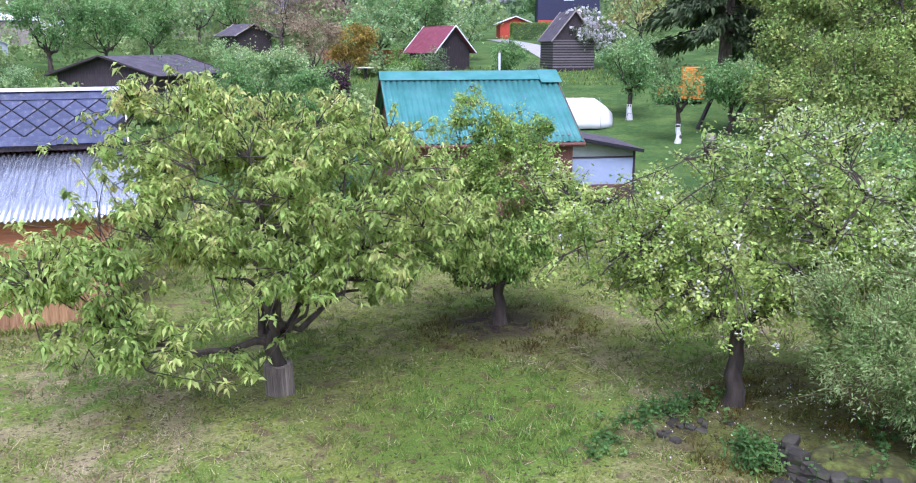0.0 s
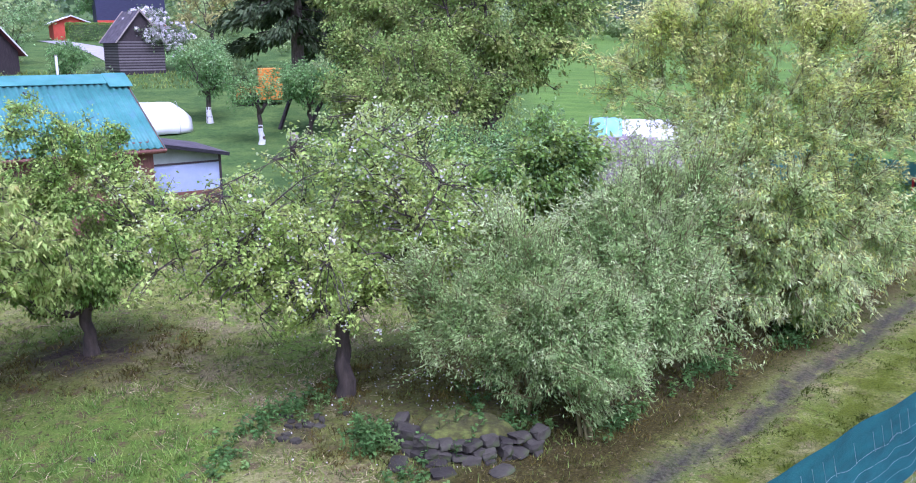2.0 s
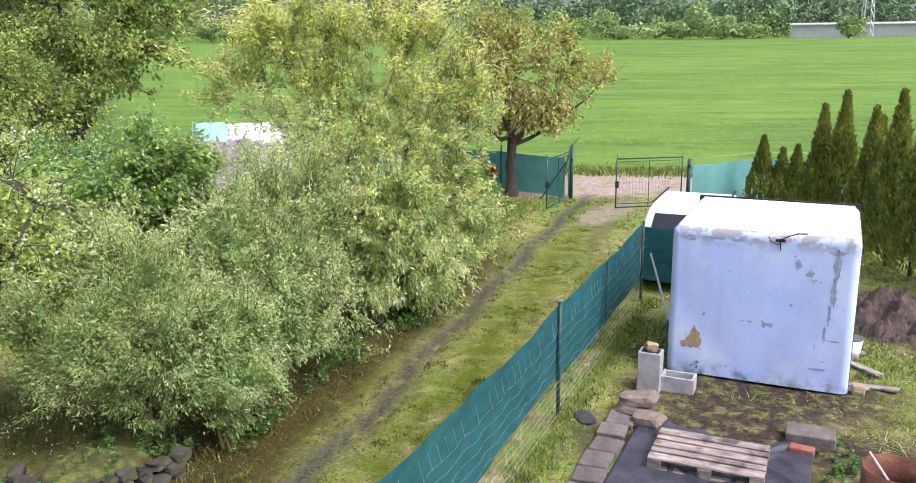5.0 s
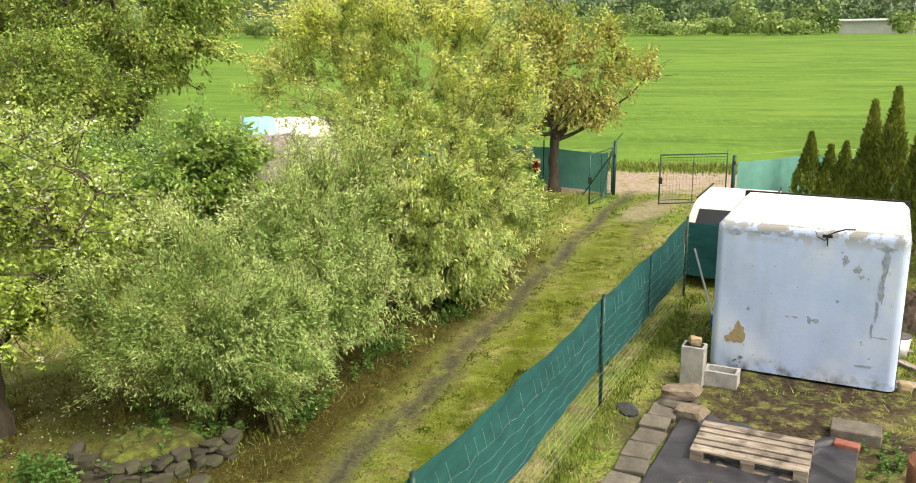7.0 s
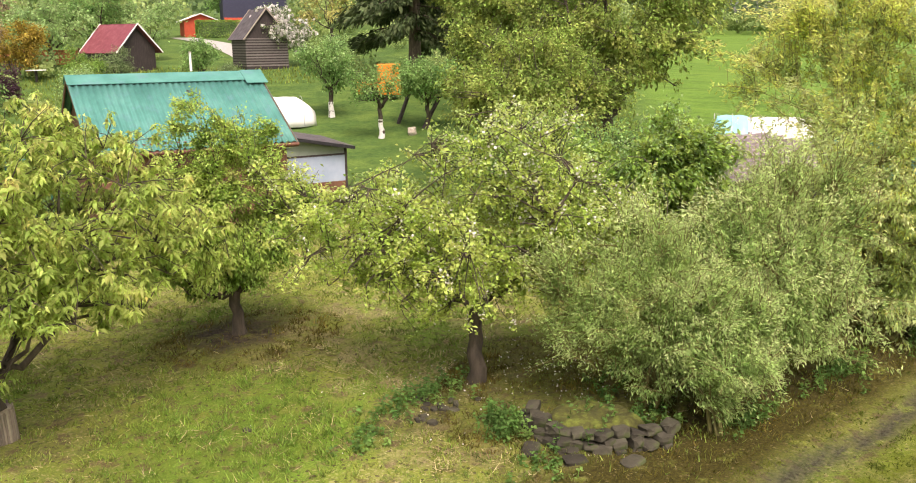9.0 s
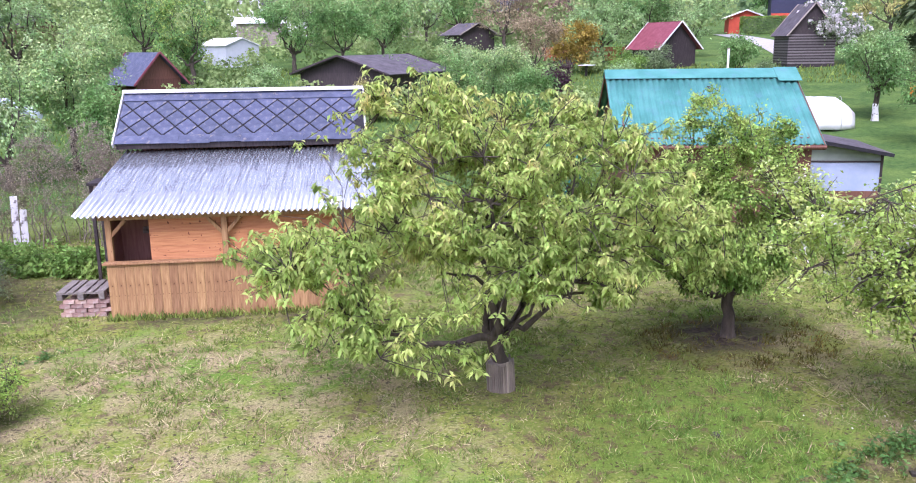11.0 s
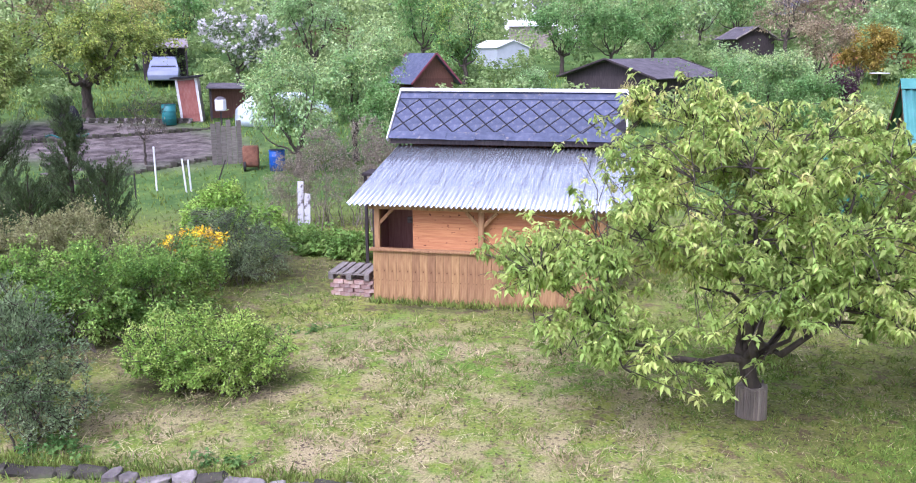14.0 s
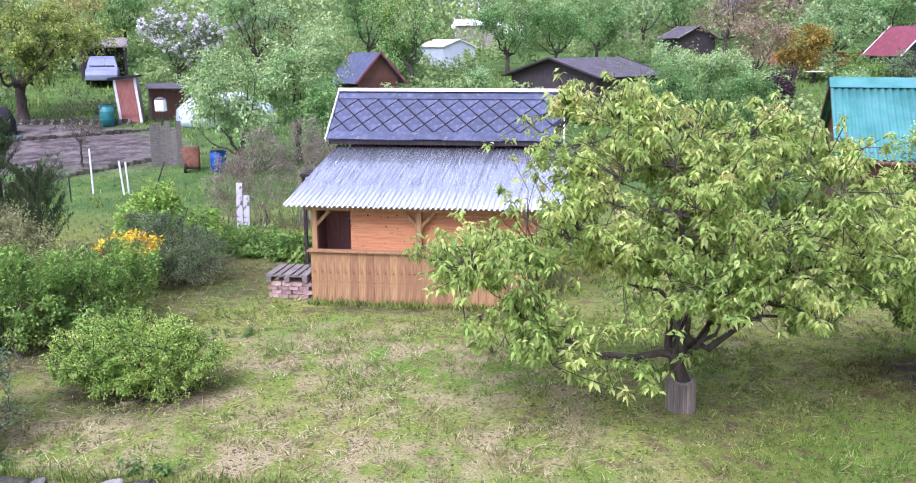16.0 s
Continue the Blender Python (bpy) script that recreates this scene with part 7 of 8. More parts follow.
def yard():
    pallet((9.11, -2.18, 0.03), 74, "weathered pale wooden pallet lying on black weed fabric")
    # weed fabric, laid in folds
    rng = np.random.default_rng(4)
    xs, ys = np.linspace(0, 3.0, 150), np.linspace(-0.12, 1.85, 100)
    X, Y = np.meshgrid(xs, ys)
    Z = 0.016 + 0.008 * np.sin(X * 7 + 2 * np.sin(Y * 3)) * np.sin(Y * 5) + 0.012 * np.exp(-((X - 2.95) / 0.12) ** 2) * (1 + np.sin(Y * 9))
    for k in range(30):
        cx, cy, a, ln = rng.uniform(0.1, 2.9), rng.uniform(0, 1.8), rng.uniform(0, np.pi), rng.uniform(0.25, 0.75)
        along = (X - cx) * np.cos(a) + (Y - cy) * np.sin(a)
        across = -(X - cx) * np.sin(a) + (Y - cy) * np.cos(a) + 0.05 * np.sin(along * 6 + k)
        Z = Z + rng.uniform(0.018, 0.045) * np.exp(-(across / rng.uniform(0.022, 0.05)) ** 2) * np.exp(-(along / ln) ** 4)
    Xe = X + 0.10 * np.sin(Y * 4.7) * (X > 2.4) + 0.05 * np.sin(Y * 13) * (X > 2.6)
    m, n = X.shape
    i = (np.arange(m - 1)[:, None] * n + np.arange(n - 1)[None]).ravel()
    F = np.stack([i, i + 1, i + 1 + n, i + n], 1)
    fab = mesh_np("weed_fabric", np.stack([Xe.ravel(), -Y.ravel(), Z.ravel()], 1), F, M_FOIL, smooth=True)
    fab.modifiers.new("thickness", "SOLIDIFY").thickness = 0.003
    fab.matrix_world = pose(6.95, -0.05, 0.02, 0, 0, -17)
    tagged(fab, "creased black weed fabric spread over the bed", "weed fabric")
    # row of slabs along the bed
    for k in range(9):
        x = 6.9 + k * 0.375
        b = rounded_box(-0.182 + 0.05 * (k % 3 == 1), 0.182, -0.165, 0.165, 0, 0.05, 0.008, 1)
        o = part("paving_slab", b, M_SLABS)
        o.matrix_world = pose(x, -0.08 - 0.27 * (x - 8.04) + 0.015 * math.sin(k * 3), 0.015 + 0.006 * (k % 2), 1.5 * math.sin(k), 1.2 * math.cos(2 * k), -16 + 4 * math.sin(k * 1.9))
        tagged(o, "worn grey concrete slab in a row beside the bed", "paving slab", "row of slabs")
    for k, (x, y, z, s, t) in enumerate(((10.15, -0.78, 0.0, (0.50, 0.42, 0.12), 70), (10.24, -0.82, 0.11, (0.46, 0.34, 0.15), 80), (9.83, -0.92, 0.0, (0.36, 0.30, 0.17), 60))):
        stone("stone", (x, y, z), s, 30 + k, M_SAND if 0 < k < 3 else M_SLABS, label="flat sandy-brown stone stacked beside the slabs", turn=t)
    # hollow concrete blocks
    ang = -16
    blk = thing("hollow_block", "grey hollow concrete block standing on end", "concrete block", pose(10.98, -1.02, 0, 0, 0, ang), "concrete blocks")
    bm = bmesh.new()
    box(-0.12, 0.12, -0.15, 0.15, 0, 0.55, 0.008, bm)
    part("shell", bm, M_CONCRETE, blk)
    # thin black plate on the solid block: shade inside its hollow, as colour
    part("hollow", box(-0.09, 0.09, -0.12, 0.12, 0.5505, 0.552), M_BLACK, blk)
    stone("stone", (10.98, -1.02, 0.552), (0.16, 0.13, 0.12), 77, M_FILLER, label="tan stone lying on a concrete block")
    low = thing("hollow_block", "grey hollow concrete block lying open side up", "concrete block", pose(11.02, -1.40, 0, 0, 0, ang), "concrete blocks")
    bm = bmesh.new()
    for x0, x1, y0, y1 in ((-0.14, 0.14, 0.18, 0.22), (-0.14, 0.14, -0.22, -0.18), (-0.14, -0.1, -0.18, 0.18), (0.1, 0.14, -0.18, 0.18)):
        box(x0, x1, y0, y1, 0, 0.21, 0.004, bm)
    box(-0.1, 0.1, -0.18, 0.18, 0, 0.08, 0, bm)
    part("shell", bm, M_CONCRETE, low)
    # bench plank, brick, barrel
    pl = thing("concrete_kerb", "mossy concrete kerb block beside the weed fabric", "kerb block", pose(9.62, -2.74, 0, 0, 0, -105))
    part("kerb", rounded_box(-0.27, 0.27, -0.17, 0.17, 0, 0.15, 0.012, 1), M_SLABS, pl)
    br = thing("brick", "broken red brick on black weed fabric", "brick", pose(9.30, -2.57, 0.02, 0, 0, -112))
    part("body", rounded_box(-0.135, 0.135, -0.07, 0.07, 0, 0.07, 0.01, 1), M_REDBRICK, br)
    bl = thing("fire_barrel", "cut-down rusty steel barrel with ash inside", "barrel", pose(7.99, -3.08, 0))
    bm = bmesh.new()
    bmesh.ops.create_cone(bm, cap_ends=False, segments=32, radius1=0.30, radius2=0.305, depth=0.55, matrix=Matrix.Translation((0, 0, 0.275)))
    o = part("wall", bm, M_RUST, bl, smooth=True)
    o.modifiers.new("thickness", "SOLIDIFY").thickness = 0.008
    bm = bmesh.new()
    bmesh.ops.create_circle(bm, cap_ends=True, segments=24, radius=0.29, matrix=Matrix.Translation((0, 0, 0.22)))
    part("ash", bm, M_SOIL, bl)
    part("stick", beam((-0.1, -0.05, 0.25), (0.18, 0.2, 0.62), 0.03, 0.02), M_GREYWOOD, bl)
    # soil heap beside the box, with roots and planks
    rng = np.random.default_rng(9)
    n = 36
    U, Vv = np.meshgrid(np.linspace(-1, 1, n), np.linspace(-1, 1, n))
    R = np.hypot(U, Vv)
    H = np.clip(1 - R**2, 0, 1) * (0.30 + 0.2 * np.sin(U * 6 + Vv * 3) * np.sin(Vv * 7)) + rng.normal(0, 0.05, R.shape) * (R < 1)
    i = (np.arange(n - 1)[:, None] * n + np.arange(n - 1)[None]).ravel()
    hp = mesh_np("earth_mound", np.stack([U.ravel() * 1.5, Vv.ravel() * 0.85, H.ravel() - 0.02], 1), np.stack([i, i + 1, i + 1 + n, i + n], 1), M_SOIL, smooth=True)
    hp.matrix_world = pose(14.6, -5.3, 0, 0, 0, -20)
    tagged(hp, "low heap of dark turned soil with dry roots", "soil heap")
    for k, (x, y, t, l) in enumerate(((11.35, -3.95, 65, 0.7), (12.1, -4.05, 20, 0.8), (11.25, -3.75, 100, 0.3), (12.6, -3.95, 75, 0.6))):
        o = part("plank", box(-l / 2, l / 2, -0.07, 0.07, 0, 0.03, 0.003), M_PALEWOOD)
        o.matrix_world = pose(x, y, 0.02 + 0.03 * (k == 3), 3, 4, t)
        tagged(o, "short offcut plank lying beside the box body", "plank", "offcut planks")
    stone("stone", (11.15, -3.72, 0), (0.2, 0.16, 0.16), 81, M_FILLER, label="tan broken stone beside the box body")
    bk = thing("bucket", "dirty white bucket standing by the box body", "bucket", pose(12.55, -4.05, 0))
    bm = bmesh.new()
    bmesh.ops.create_cone(bm, cap_ends=True, segments=18, radius1=0.12, radius2=0.15, depth=0.3, matrix=Matrix.Translation((0, 0, 0.15)))
    part("pail", bm, M_WHITE, bk, smooth=True)
    part("lid", rod((0, 0, 0.3), (0, 0, 0.32), 0.155, n=18), M_GREYROOF, bk)
    stone("dark_rag", (9.93, -0.16, 0), (0.36, 0.22, 0.05), 83, M_FOIL, label="crumpled dark plastic sheet in the grass", category="plastic sheet", turn=20)


M_SAND = ramp_mat("sandy_stone", [(0.13, 0.10, 0.075), (0.20, 0.16, 0.125), (0.32, 0.265, 0.215)], scale=5, rough=0.95, bump=0.8, bump_scale=14, per_object=0.1)
M_SOIL = ramp_mat("dark_soil", [(0.028, 0.02, 0.015), (0.06, 0.045, 0.035), (0.12, 0.09, 0.065)], scale=6, rough=0.97, bump=0.9, bump_scale=18)
yard()

for k, (b, d, h, r) in enumerate(((25.06, -5.25, 1.95, 0.42), (24.9, -5.75, 1.62, 0.36), (23.5, -5.8, 1.86, 0.36), (21.5, -5.85, 3.05, 0.5), (20.9, -6.15, 3.4, 0.5), (19.3, -6.3, 3.15, 0.5), (18.3, -6.45, 3.55, 0.55), (17.4, -6.6, 3.25, 0.55),
                                  (16.5, -6.9, 3.4, 0.6), (15.6, -7.2, 3.3, 0.6), (20.1, -6.7, 2.9, 0.55), (22.6, -6.1, 2.2, 0.45))):
    thuja((b, d, 0), h, r, 100 + k)


# ---------------------------------------------------------------- sheds, huts and clutter of the gardens
def hut(name, label, bearing, dist, facing, width, depth, wall_h, rise, roof, wall, trim=None, over=0.25, open_front=False, category="hut", sink=0.0):
    """A gabled hut centred at a bearing and distance; facing: the bearing towards which its gable end looks."""
    c = far(bearing, dist)
    heading = 90 - facing
    off = Matrix.Rotation(radians(heading), 3, "Z") @ Vector((0, depth / 2, 0))
    return gable_house(name, label, category, (c.x - off.x, c.y - off.y, c.z - sink), heading, width, depth, wall_h, rise, roof, wall, over, trim, open_front)


def slats(parent, w, d, z0, z1, n, mat):
    for i in range(n):
        z = z0 + (z1 - z0) * i / n
        part("slat", box(w / 2, w / 2 + 0.03, 0.0, d, z, z + (z1 - z0) / n * 0.55), mat, parent)
        part("slat", box(-w / 2, w / 2, -0.03, 0.0, z, z + (z1 - z0) / n * 0.55), mat, parent)


def annex():
    a = thing("annex", "pale blue lean-to with glazed band and dark felt roof", "lean-to", pose(8.62, 19.45, 0, 0, 0, -19.5))
    u0, u1, v0, v1 = 4.95, 7.55, 3.0, 5.6
    part("roof", slab([(u0 - 0.05, v0 - 0.3, 2.03), (u1 + 0.15, v0 - 0.3, 1.5), (u1 + 0.15, v1, 1.55), (u0 - 0.05, v1, 2.08)], 0.06), M_GREYROOF, a)
    part("roof_edge", beam((u0 - 0.05, v0 - 0.31, 1.98), (u1 + 0.15, v0 - 0.31, 1.45), 0.03, 0.10), M_UNDER, a)
    part("corner_post", box(u0, u0 + 0.07, v0, v0 + 0.07, 0, 1.95), M_BROWN, a)
    part("door_post", box(u0 + 0.5, u0 + 0.57, v0 - 0.005, v0 + 0.07, 0, 1.85), M_DARK, a)
    part("end_post", box(u1 - 0.07, u1, v0, v0 + 0.07, 0, 1.45), M_DARK, a)
    part("rail", box(u0, u1, v0 - 0.01, v0 + 0.05, 1.22, 1.27), M_DARK, a)
    d = part("door", box(u0 + 0.07, u0 + 0.5, v0 + 0.01, v0 + 0.05, 0.02, 1.22, 0.004), M_BLUEWALL, a, "pale blue door")
    part("panel", box(u0 + 0.57, u1 - 0.07, v0 + 0.01, v0 + 0.05, 0.42, 1.22, 0.004), M_BLUEWALL, a, "pale blue wall panel")
    part("plinth", box(u0 + 0.57, u1 - 0.07, v0 + 0.01, v0 + 0.06, 0, 0.42), M_BROWN, a)
    part("glazing", slab([(u0 + 0.07, v0 + 0.03, 1.27), (u1 - 0.07, v0 + 0.03, 1.27), (u1 - 0.07, v0 + 0.031, 1.42), (u0 + 0.07, v0 + 0.031, 1.9)], 0.01), M_PANE, a, "cloudy greenish glazing")
    part("side_wall", box(u1 - 0.05, u1, v0 + 0.07, v1, 0, 1.45), M_BROWN, a)
    part("back_wall", box(u0, u1 - 0.05, v1 - 0.05, v1, 0, 1.5), M_BROWN, a)


M_PANE = ramp_mat("cloudy_green_pane", [(0.28, 0.34, 0.28), (0.38, 0.44, 0.38)], scale=2, rough=0.25, bump=0)
annex()


def tunnel(name, label, at, heading, length, r, h, mat, category="polytunnel", hoops=True):
    """A low rounded plastic tunnel with closed ends."""
    t = thing(name, label, category, pose(*at, 0, 0, heading))
    n, m = 18, 14
    V = []
    for i in range(m):
        s = i / (m - 1)
        k = min(1.0, 0.25 + 3.2 * min(s, 1 - s)) ** 0.5
        for j in range(n):
            a = math.pi * j / (n - 1)
            V.append(((s - 0.5) * length, -math.cos(a) * r * k, math.sin(a) ** 0.8 * h * k - 0.02 + 0.01 * math.sin(i * 2.2 + j)))
    F = [(i * n + j, i * n + j + 1, (i + 1) * n + j + 1, (i + 1) * n + j) for i in range(m - 1) for j in range(n - 1)]
    o = mesh_np("cover", V, F, mat, t, smooth=True)
    o.modifiers.new("thickness", "SOLIDIFY").thickness = 0.006
    for i in (0, m - 1):
        bm = bmesh.new()
        vs = [bm.verts.new(V[i * n + j]) for j in range(n)]
        bm.faces.new(vs)
        part("end_sheet", bm, mat, t)
    for s in (-0.33, 0.0, 0.33) if hoops else ():
        pts = np.array([[s * length, -math.cos(math.pi * j / 12) * (r + 0.005), math.sin(math.pi * j / 12) ** 0.8 * (h + 0.01)] for j in range(13)])
        v, f = tubes([(pts, np.full(13, 0.012))], 5)
        mesh_np("hoop", v, f, M_WIRE, t)
    return t


def barrel(at, r, h, mat, label):
    b = thing("barrel", label, "barrel", pose(*at), "water barrels")
    part("body", rod((0, 0, 0), (0, 0, h), r, n=20), mat, b, smooth=True)
    for z in (0.33, 0.66, 0.98):
        part("hoop", rod((0, 0, h * z - 0.02), (0, 0, h * z + 0.02), r + 0.012, n=20), mat, b)
    part("lid", rod((0, 0, h), (0, 0, h + 0.02), r * 0.93, n=20), M_BLACK, b)
    return b


def village():
    p = hut("pavilion", "garden pavilion with a red roof and white verge boards", 26.9, 60, 170, 3.0, 2.9, 1.35, 1.45, M_REDROOF, M_DARK, M_WHITE, 0.35, category="pavilion")
    s = hut("slatted_shed", "dark slatted wooden shed with a steep dark roof", 35.3, 60, 196, 2.8, 2.9, 2.0, 1.75, M_GREYROOF, M_DARK, M_GREYWOOD, 0.2, category="shed")
    slats(s, 2.8, 2.9, 0.1, 2.0, 11, M_DARKSLAT)
    hut("dark_hall", "long low dark wooden hut with grey felt roof", 8.0, 47, 222, 6.0, 5.4, 1.5, 0.80, M_GREYROOF, M_DARK, M_DARK, 0.4)
    g = hut("summer_house", "small open summer house with red verge boards and tiled roof", -6.5, 43.5, 146, 2.6, 2.2, 1.8, 1.15, M_SLATE, M_BROWN, M_REDROOF, 0.3, open_front=True, category="summer house")
    hut("brown_cabin", "dark brown cabin with a pale roof edge", 14.3, 72, 168, 3.2, 3.0, 1.2, 0.8, M_GREYROOF, M_DARK, M_GREYWOOD, 0.3)
    hut("steep_house", "brown house with a steep roof and grey verge", 18.2, 92, 165, 6, 6, 3.0, 4.4, M_GREYROOF, M_TERRABROWN, M_GREYWOOD, 0.4, category="house")
    hut("white_roof_shed", "shed with a long whitish roof", 0.9, 78, 95, 4, 3.4, 1.9, 0.5, M_TARP, M_GREYWOOD, None, 0.25, category="shed")
    hut("pale_greenhouse", "pale greenhouse with clouded walls", -1.3, 64, 150, 4.0, 2.6, 1.25, 0.5, M_TARP, M_PANEW, None, 0.1, category="greenhouse")
    hut("grey_cabin", "low cabin with a bluish grey roof", -13.0, 80, 120, 4, 3.4, 1.7, 0.9, M_GREYROOF, M_BROWN, M_GREYWOOD, 0.3)
    hut("far_cabin", "small cabin with a red roof far up the slope", 3.2, 100, 150, 3.5, 3.5, 2, 1.2, M_REDROOF, M_WHITE, None, 0.2)
    hut("far_cabin", "small white cabin with a grey roof far up the slope", 0.6, 104, 200, 4.5, 4.5, 2.4, 2.6, M_GREYROOF, M_WHITE, M_WHITE, 0.2)
    hut("far_cabin", "small cabin with weathered roof among trees", 11.5, 96, 130, 4, 4, 2, 2.4, M_GREYROOF, M_GREYWOOD, M_WHITE, 0.2)
    # dark blue house with its red annex, clipped hedge and drive
    h = hut("dark_house", "tall dark blue house with a red plinth", 35.1, 98, 120, 6.6, 6.2, 6.2, 2.4, M_GREYROOF, M_NAVY, None, 0.3, category="house", sink=-0.3)
    part("plinth", box(-3.25, 3.25, -0.06, -0.01, -0.2, 1.3), M_REDWALL, h)
    part("plinth", box(-3.26, -3.2, 0.0, 6.0, -0.2, 1.3), M_REDWALL, h)
    w = part("window", box(-0.5, 0.5, -0.05, -0.01, 3.4, 4.6), M_GLASS, h)
    part("window_frame", box(-0.56, 0.56, -0.04, -0.012, 3.34, 4.66), M_WHITE, w)
    hut("red_annex", "red boarded outbuilding with a pale roof", 31.7, 92, 205, 4.0, 3.2, 1.5, 0.6, M_WHITE, M_REDWALL, M_WHITE, 0.3, category="outbuilding")
    c = far(33.2, 88)
    hd = thing("clipped_hedge", "clipped dark green hedge in front of the blue house", "hedge", pose(c.x, c.y, c.z, 0, 0, -33))
    rng = np.random.default_rng(5)
    n = 7000
    q = rng.uniform(-1, 1, (n, 3))
    ax = rng.integers(0, 3, n)
    q[np.arange(n), ax] = np.sign(q[np.arange(n), ax]) * rng.uniform(0.9, 1.03, n)
    v, f = leaf_mesh(q * (2.5, 0.5, 0.8) + (0, 0, 0.8), q, 0.14, 0.6, rng, 0.0)
    mesh_np("foliage", v, f, M_HEDGE, hd)["kind"] = "stuff"
    part("core", box(-2.4, 2.4, -0.4, 0.4, 0, 1.5), M_CONIFER, hd)
    # pale drive
    road = []
    for k in range(13):
        s = k / 12
        bb, dd = 35.2 - 4.6 * s, 62 + 26 * s
        for off in (-1.1, 1.1):
            pnt = far(bb + math.degrees(off / dd), dd)
            road.append((pnt.x, pnt.y, pnt.z + 0.05))
    F = [(2 * k, 2 * k + 1, 2 * k + 3, 2 * k + 2) for k in range(12)]
    tagged(mesh_np("road", road, F, M_ROAD), "pale gravel drive between the gardens", "drive", kind="structure")
    post = far(30.9, 52)
    t = thing("white_post", "slim white post in the gardens", "post", pose(*post))
    part("pole", rod((0, 0, 0), (0, 0, 1.9), 0.07), M_WHITE, t)
    part("cap", rod((0, 0, 1.9), (0, 0, 1.95), 0.09), M_GREYWOOD, t)
    # terracotta fence and garden table
    c = far(21.9, 63)
    t = thing("board_fence", "terracotta coloured board fence", "fence", pose(c.x, c.y, c.z, 0, 0, -22))
    for i in range(30):
        part("board", box(-3.0 + i * 0.2, -2.81 + i * 0.2, 0, 0.03, 0.0, 0.95 + 0.01 * (i % 3)), M_TERRA, t)
    for x in (-2.9, -0.9, 1.1, 2.9):
        part("post", box(x - 0.06, x + 0.06, -0.12, 0.0, 0, 1.1), M_BROWN, t)
    c = far(22.0, 55)
    t = thing("garden_table", "garden table with a round white top", "table", pose(*c))
    part("top", rod((0, 0, 0.66), (0, 0, 0.70), 0.55, n=20), M_WHITE, t)
    part("base", rod((0, 0, 0), (0, 0, 0.66), 0.08, n=10), M_DARK, t)
    # white tunnel by the green shed
    c = far(35.9, 39.2)
    tunnel("plastic_tunnel", "white plastic covered garden tunnel", c, -30, 3.5, 1.0, 1.3, M_TARP)
    c = far(-15.6, 41.0)
    tunnel("plastic_tunnel", "pale bluish plastic covered tunnel", c, 10, 4.4, 1.0, 1.5, M_PALETARP)
    # orange trailer
    c = far(43.0, 46)
    t = thing("trailer", "orange garden trailer with a dark wheel", "trailer", pose(c.x, c.y, c.z, 0, 0, -40))
    part("box", rounded_box(-0.2, 1.0, -0.6, 0.6, 0.25, 1.85, 0.03, 1), M_ORANGE, t)
    part("drawer", rounded_box(-1.35, -0.2, -0.5, 0.5, 0.3, 0.9, 0.03, 1), M_ORANGE, t)
    for s in (-0.65, 0.65):
        wl = part("wheel", rod((-0.55, s - 0.08, 0.32), (-0.55, s + 0.08, 0.32), 0.33, n=20), M_BLACK, t)
        part("rim", rod((-0.55, s - 0.085, 0.32), (-0.55, s + 0.085, 0.32), 0.16, n=14), M_WIRE, wl)
    # leaning props in the orchard
    for (b0, d0), (b1, h1) in (((44.0, 39), (45.2, 2.1)), ((45.7, 38), (47.0, 1.6))):
        a, b = far(b0, d0), far(b1, d0 + 0.6)
        o = part("prop", beam(a, b + Vector((0, 0, h1)), 0.16, 0.12), M_DARK)
        tagged(o, "dark timber prop leaning against a fruit tree", "prop", "orchard props")
    c = far(44.9, 36.5)
    stone("stump", c, (0.4, 0.35, 0.35), 91, M_GREYWOOD, label="small cut tree stump in the orchard grass", category="stump")
    c = far(52.2, 31)
    t = thing("red_box", "red plastic box under the trees", "box", pose(*c))
    part("body", rounded_box(-0.4, 0.4, -0.3, 0.3, 0.3, 1.0, 0.03, 1), M_RED, t)
    part("stand", box(-0.35, 0.35, -0.25, 0.25, 0, 0.3), M_DARK, t)
    # turquoise drying frame beside the green shed
    t = thing("drying_frame", "turquoise metal drying frame", "drying frame", pose(8.6, 23.6, 0, 0, 0, -20))
    for s in (-0.5, 0.5):
        part("leg", rod((s - 0.25, 0, 0), (s + 0.25, 0, 1.7), 0.025), M_TEALPLASTIC, t)
        part("leg", rod((s + 0.25, 0.5, 0), (s + 0.2, 0.1, 1.6), 0.025), M_TEALPLASTIC, t)
    for z in (1.2, 1.6):
        part("bar", rod((-0.4, 0, z), (0.9, 0, z), 0.015), M_TEALPLASTIC, t)

    # outhouse, its lean-to and barrels
    c = far(-21.4, 42)
    o = thing("outhouse", "leaning wooden outhouse with a faded red door", "outhouse", pose(c.x, c.y, c.z, 0, -5, 14))
    part("body", box(-0.5, 0.5, 0.0, 1.0, -0.15, 2.05, 0.01), M_GREYWOOD, o)
    d = part("door", box(-0.38, 0.38, -0.04, -0.003, 0.03, 1.95, 0.005), M_DOORRED, o, "faded red door")
    for x in (-0.44, 0.44):
        part("frame_board", box(x - 0.055, x + 0.055, -0.03, -0.002, 0, 2.02), M_WHITE, o)
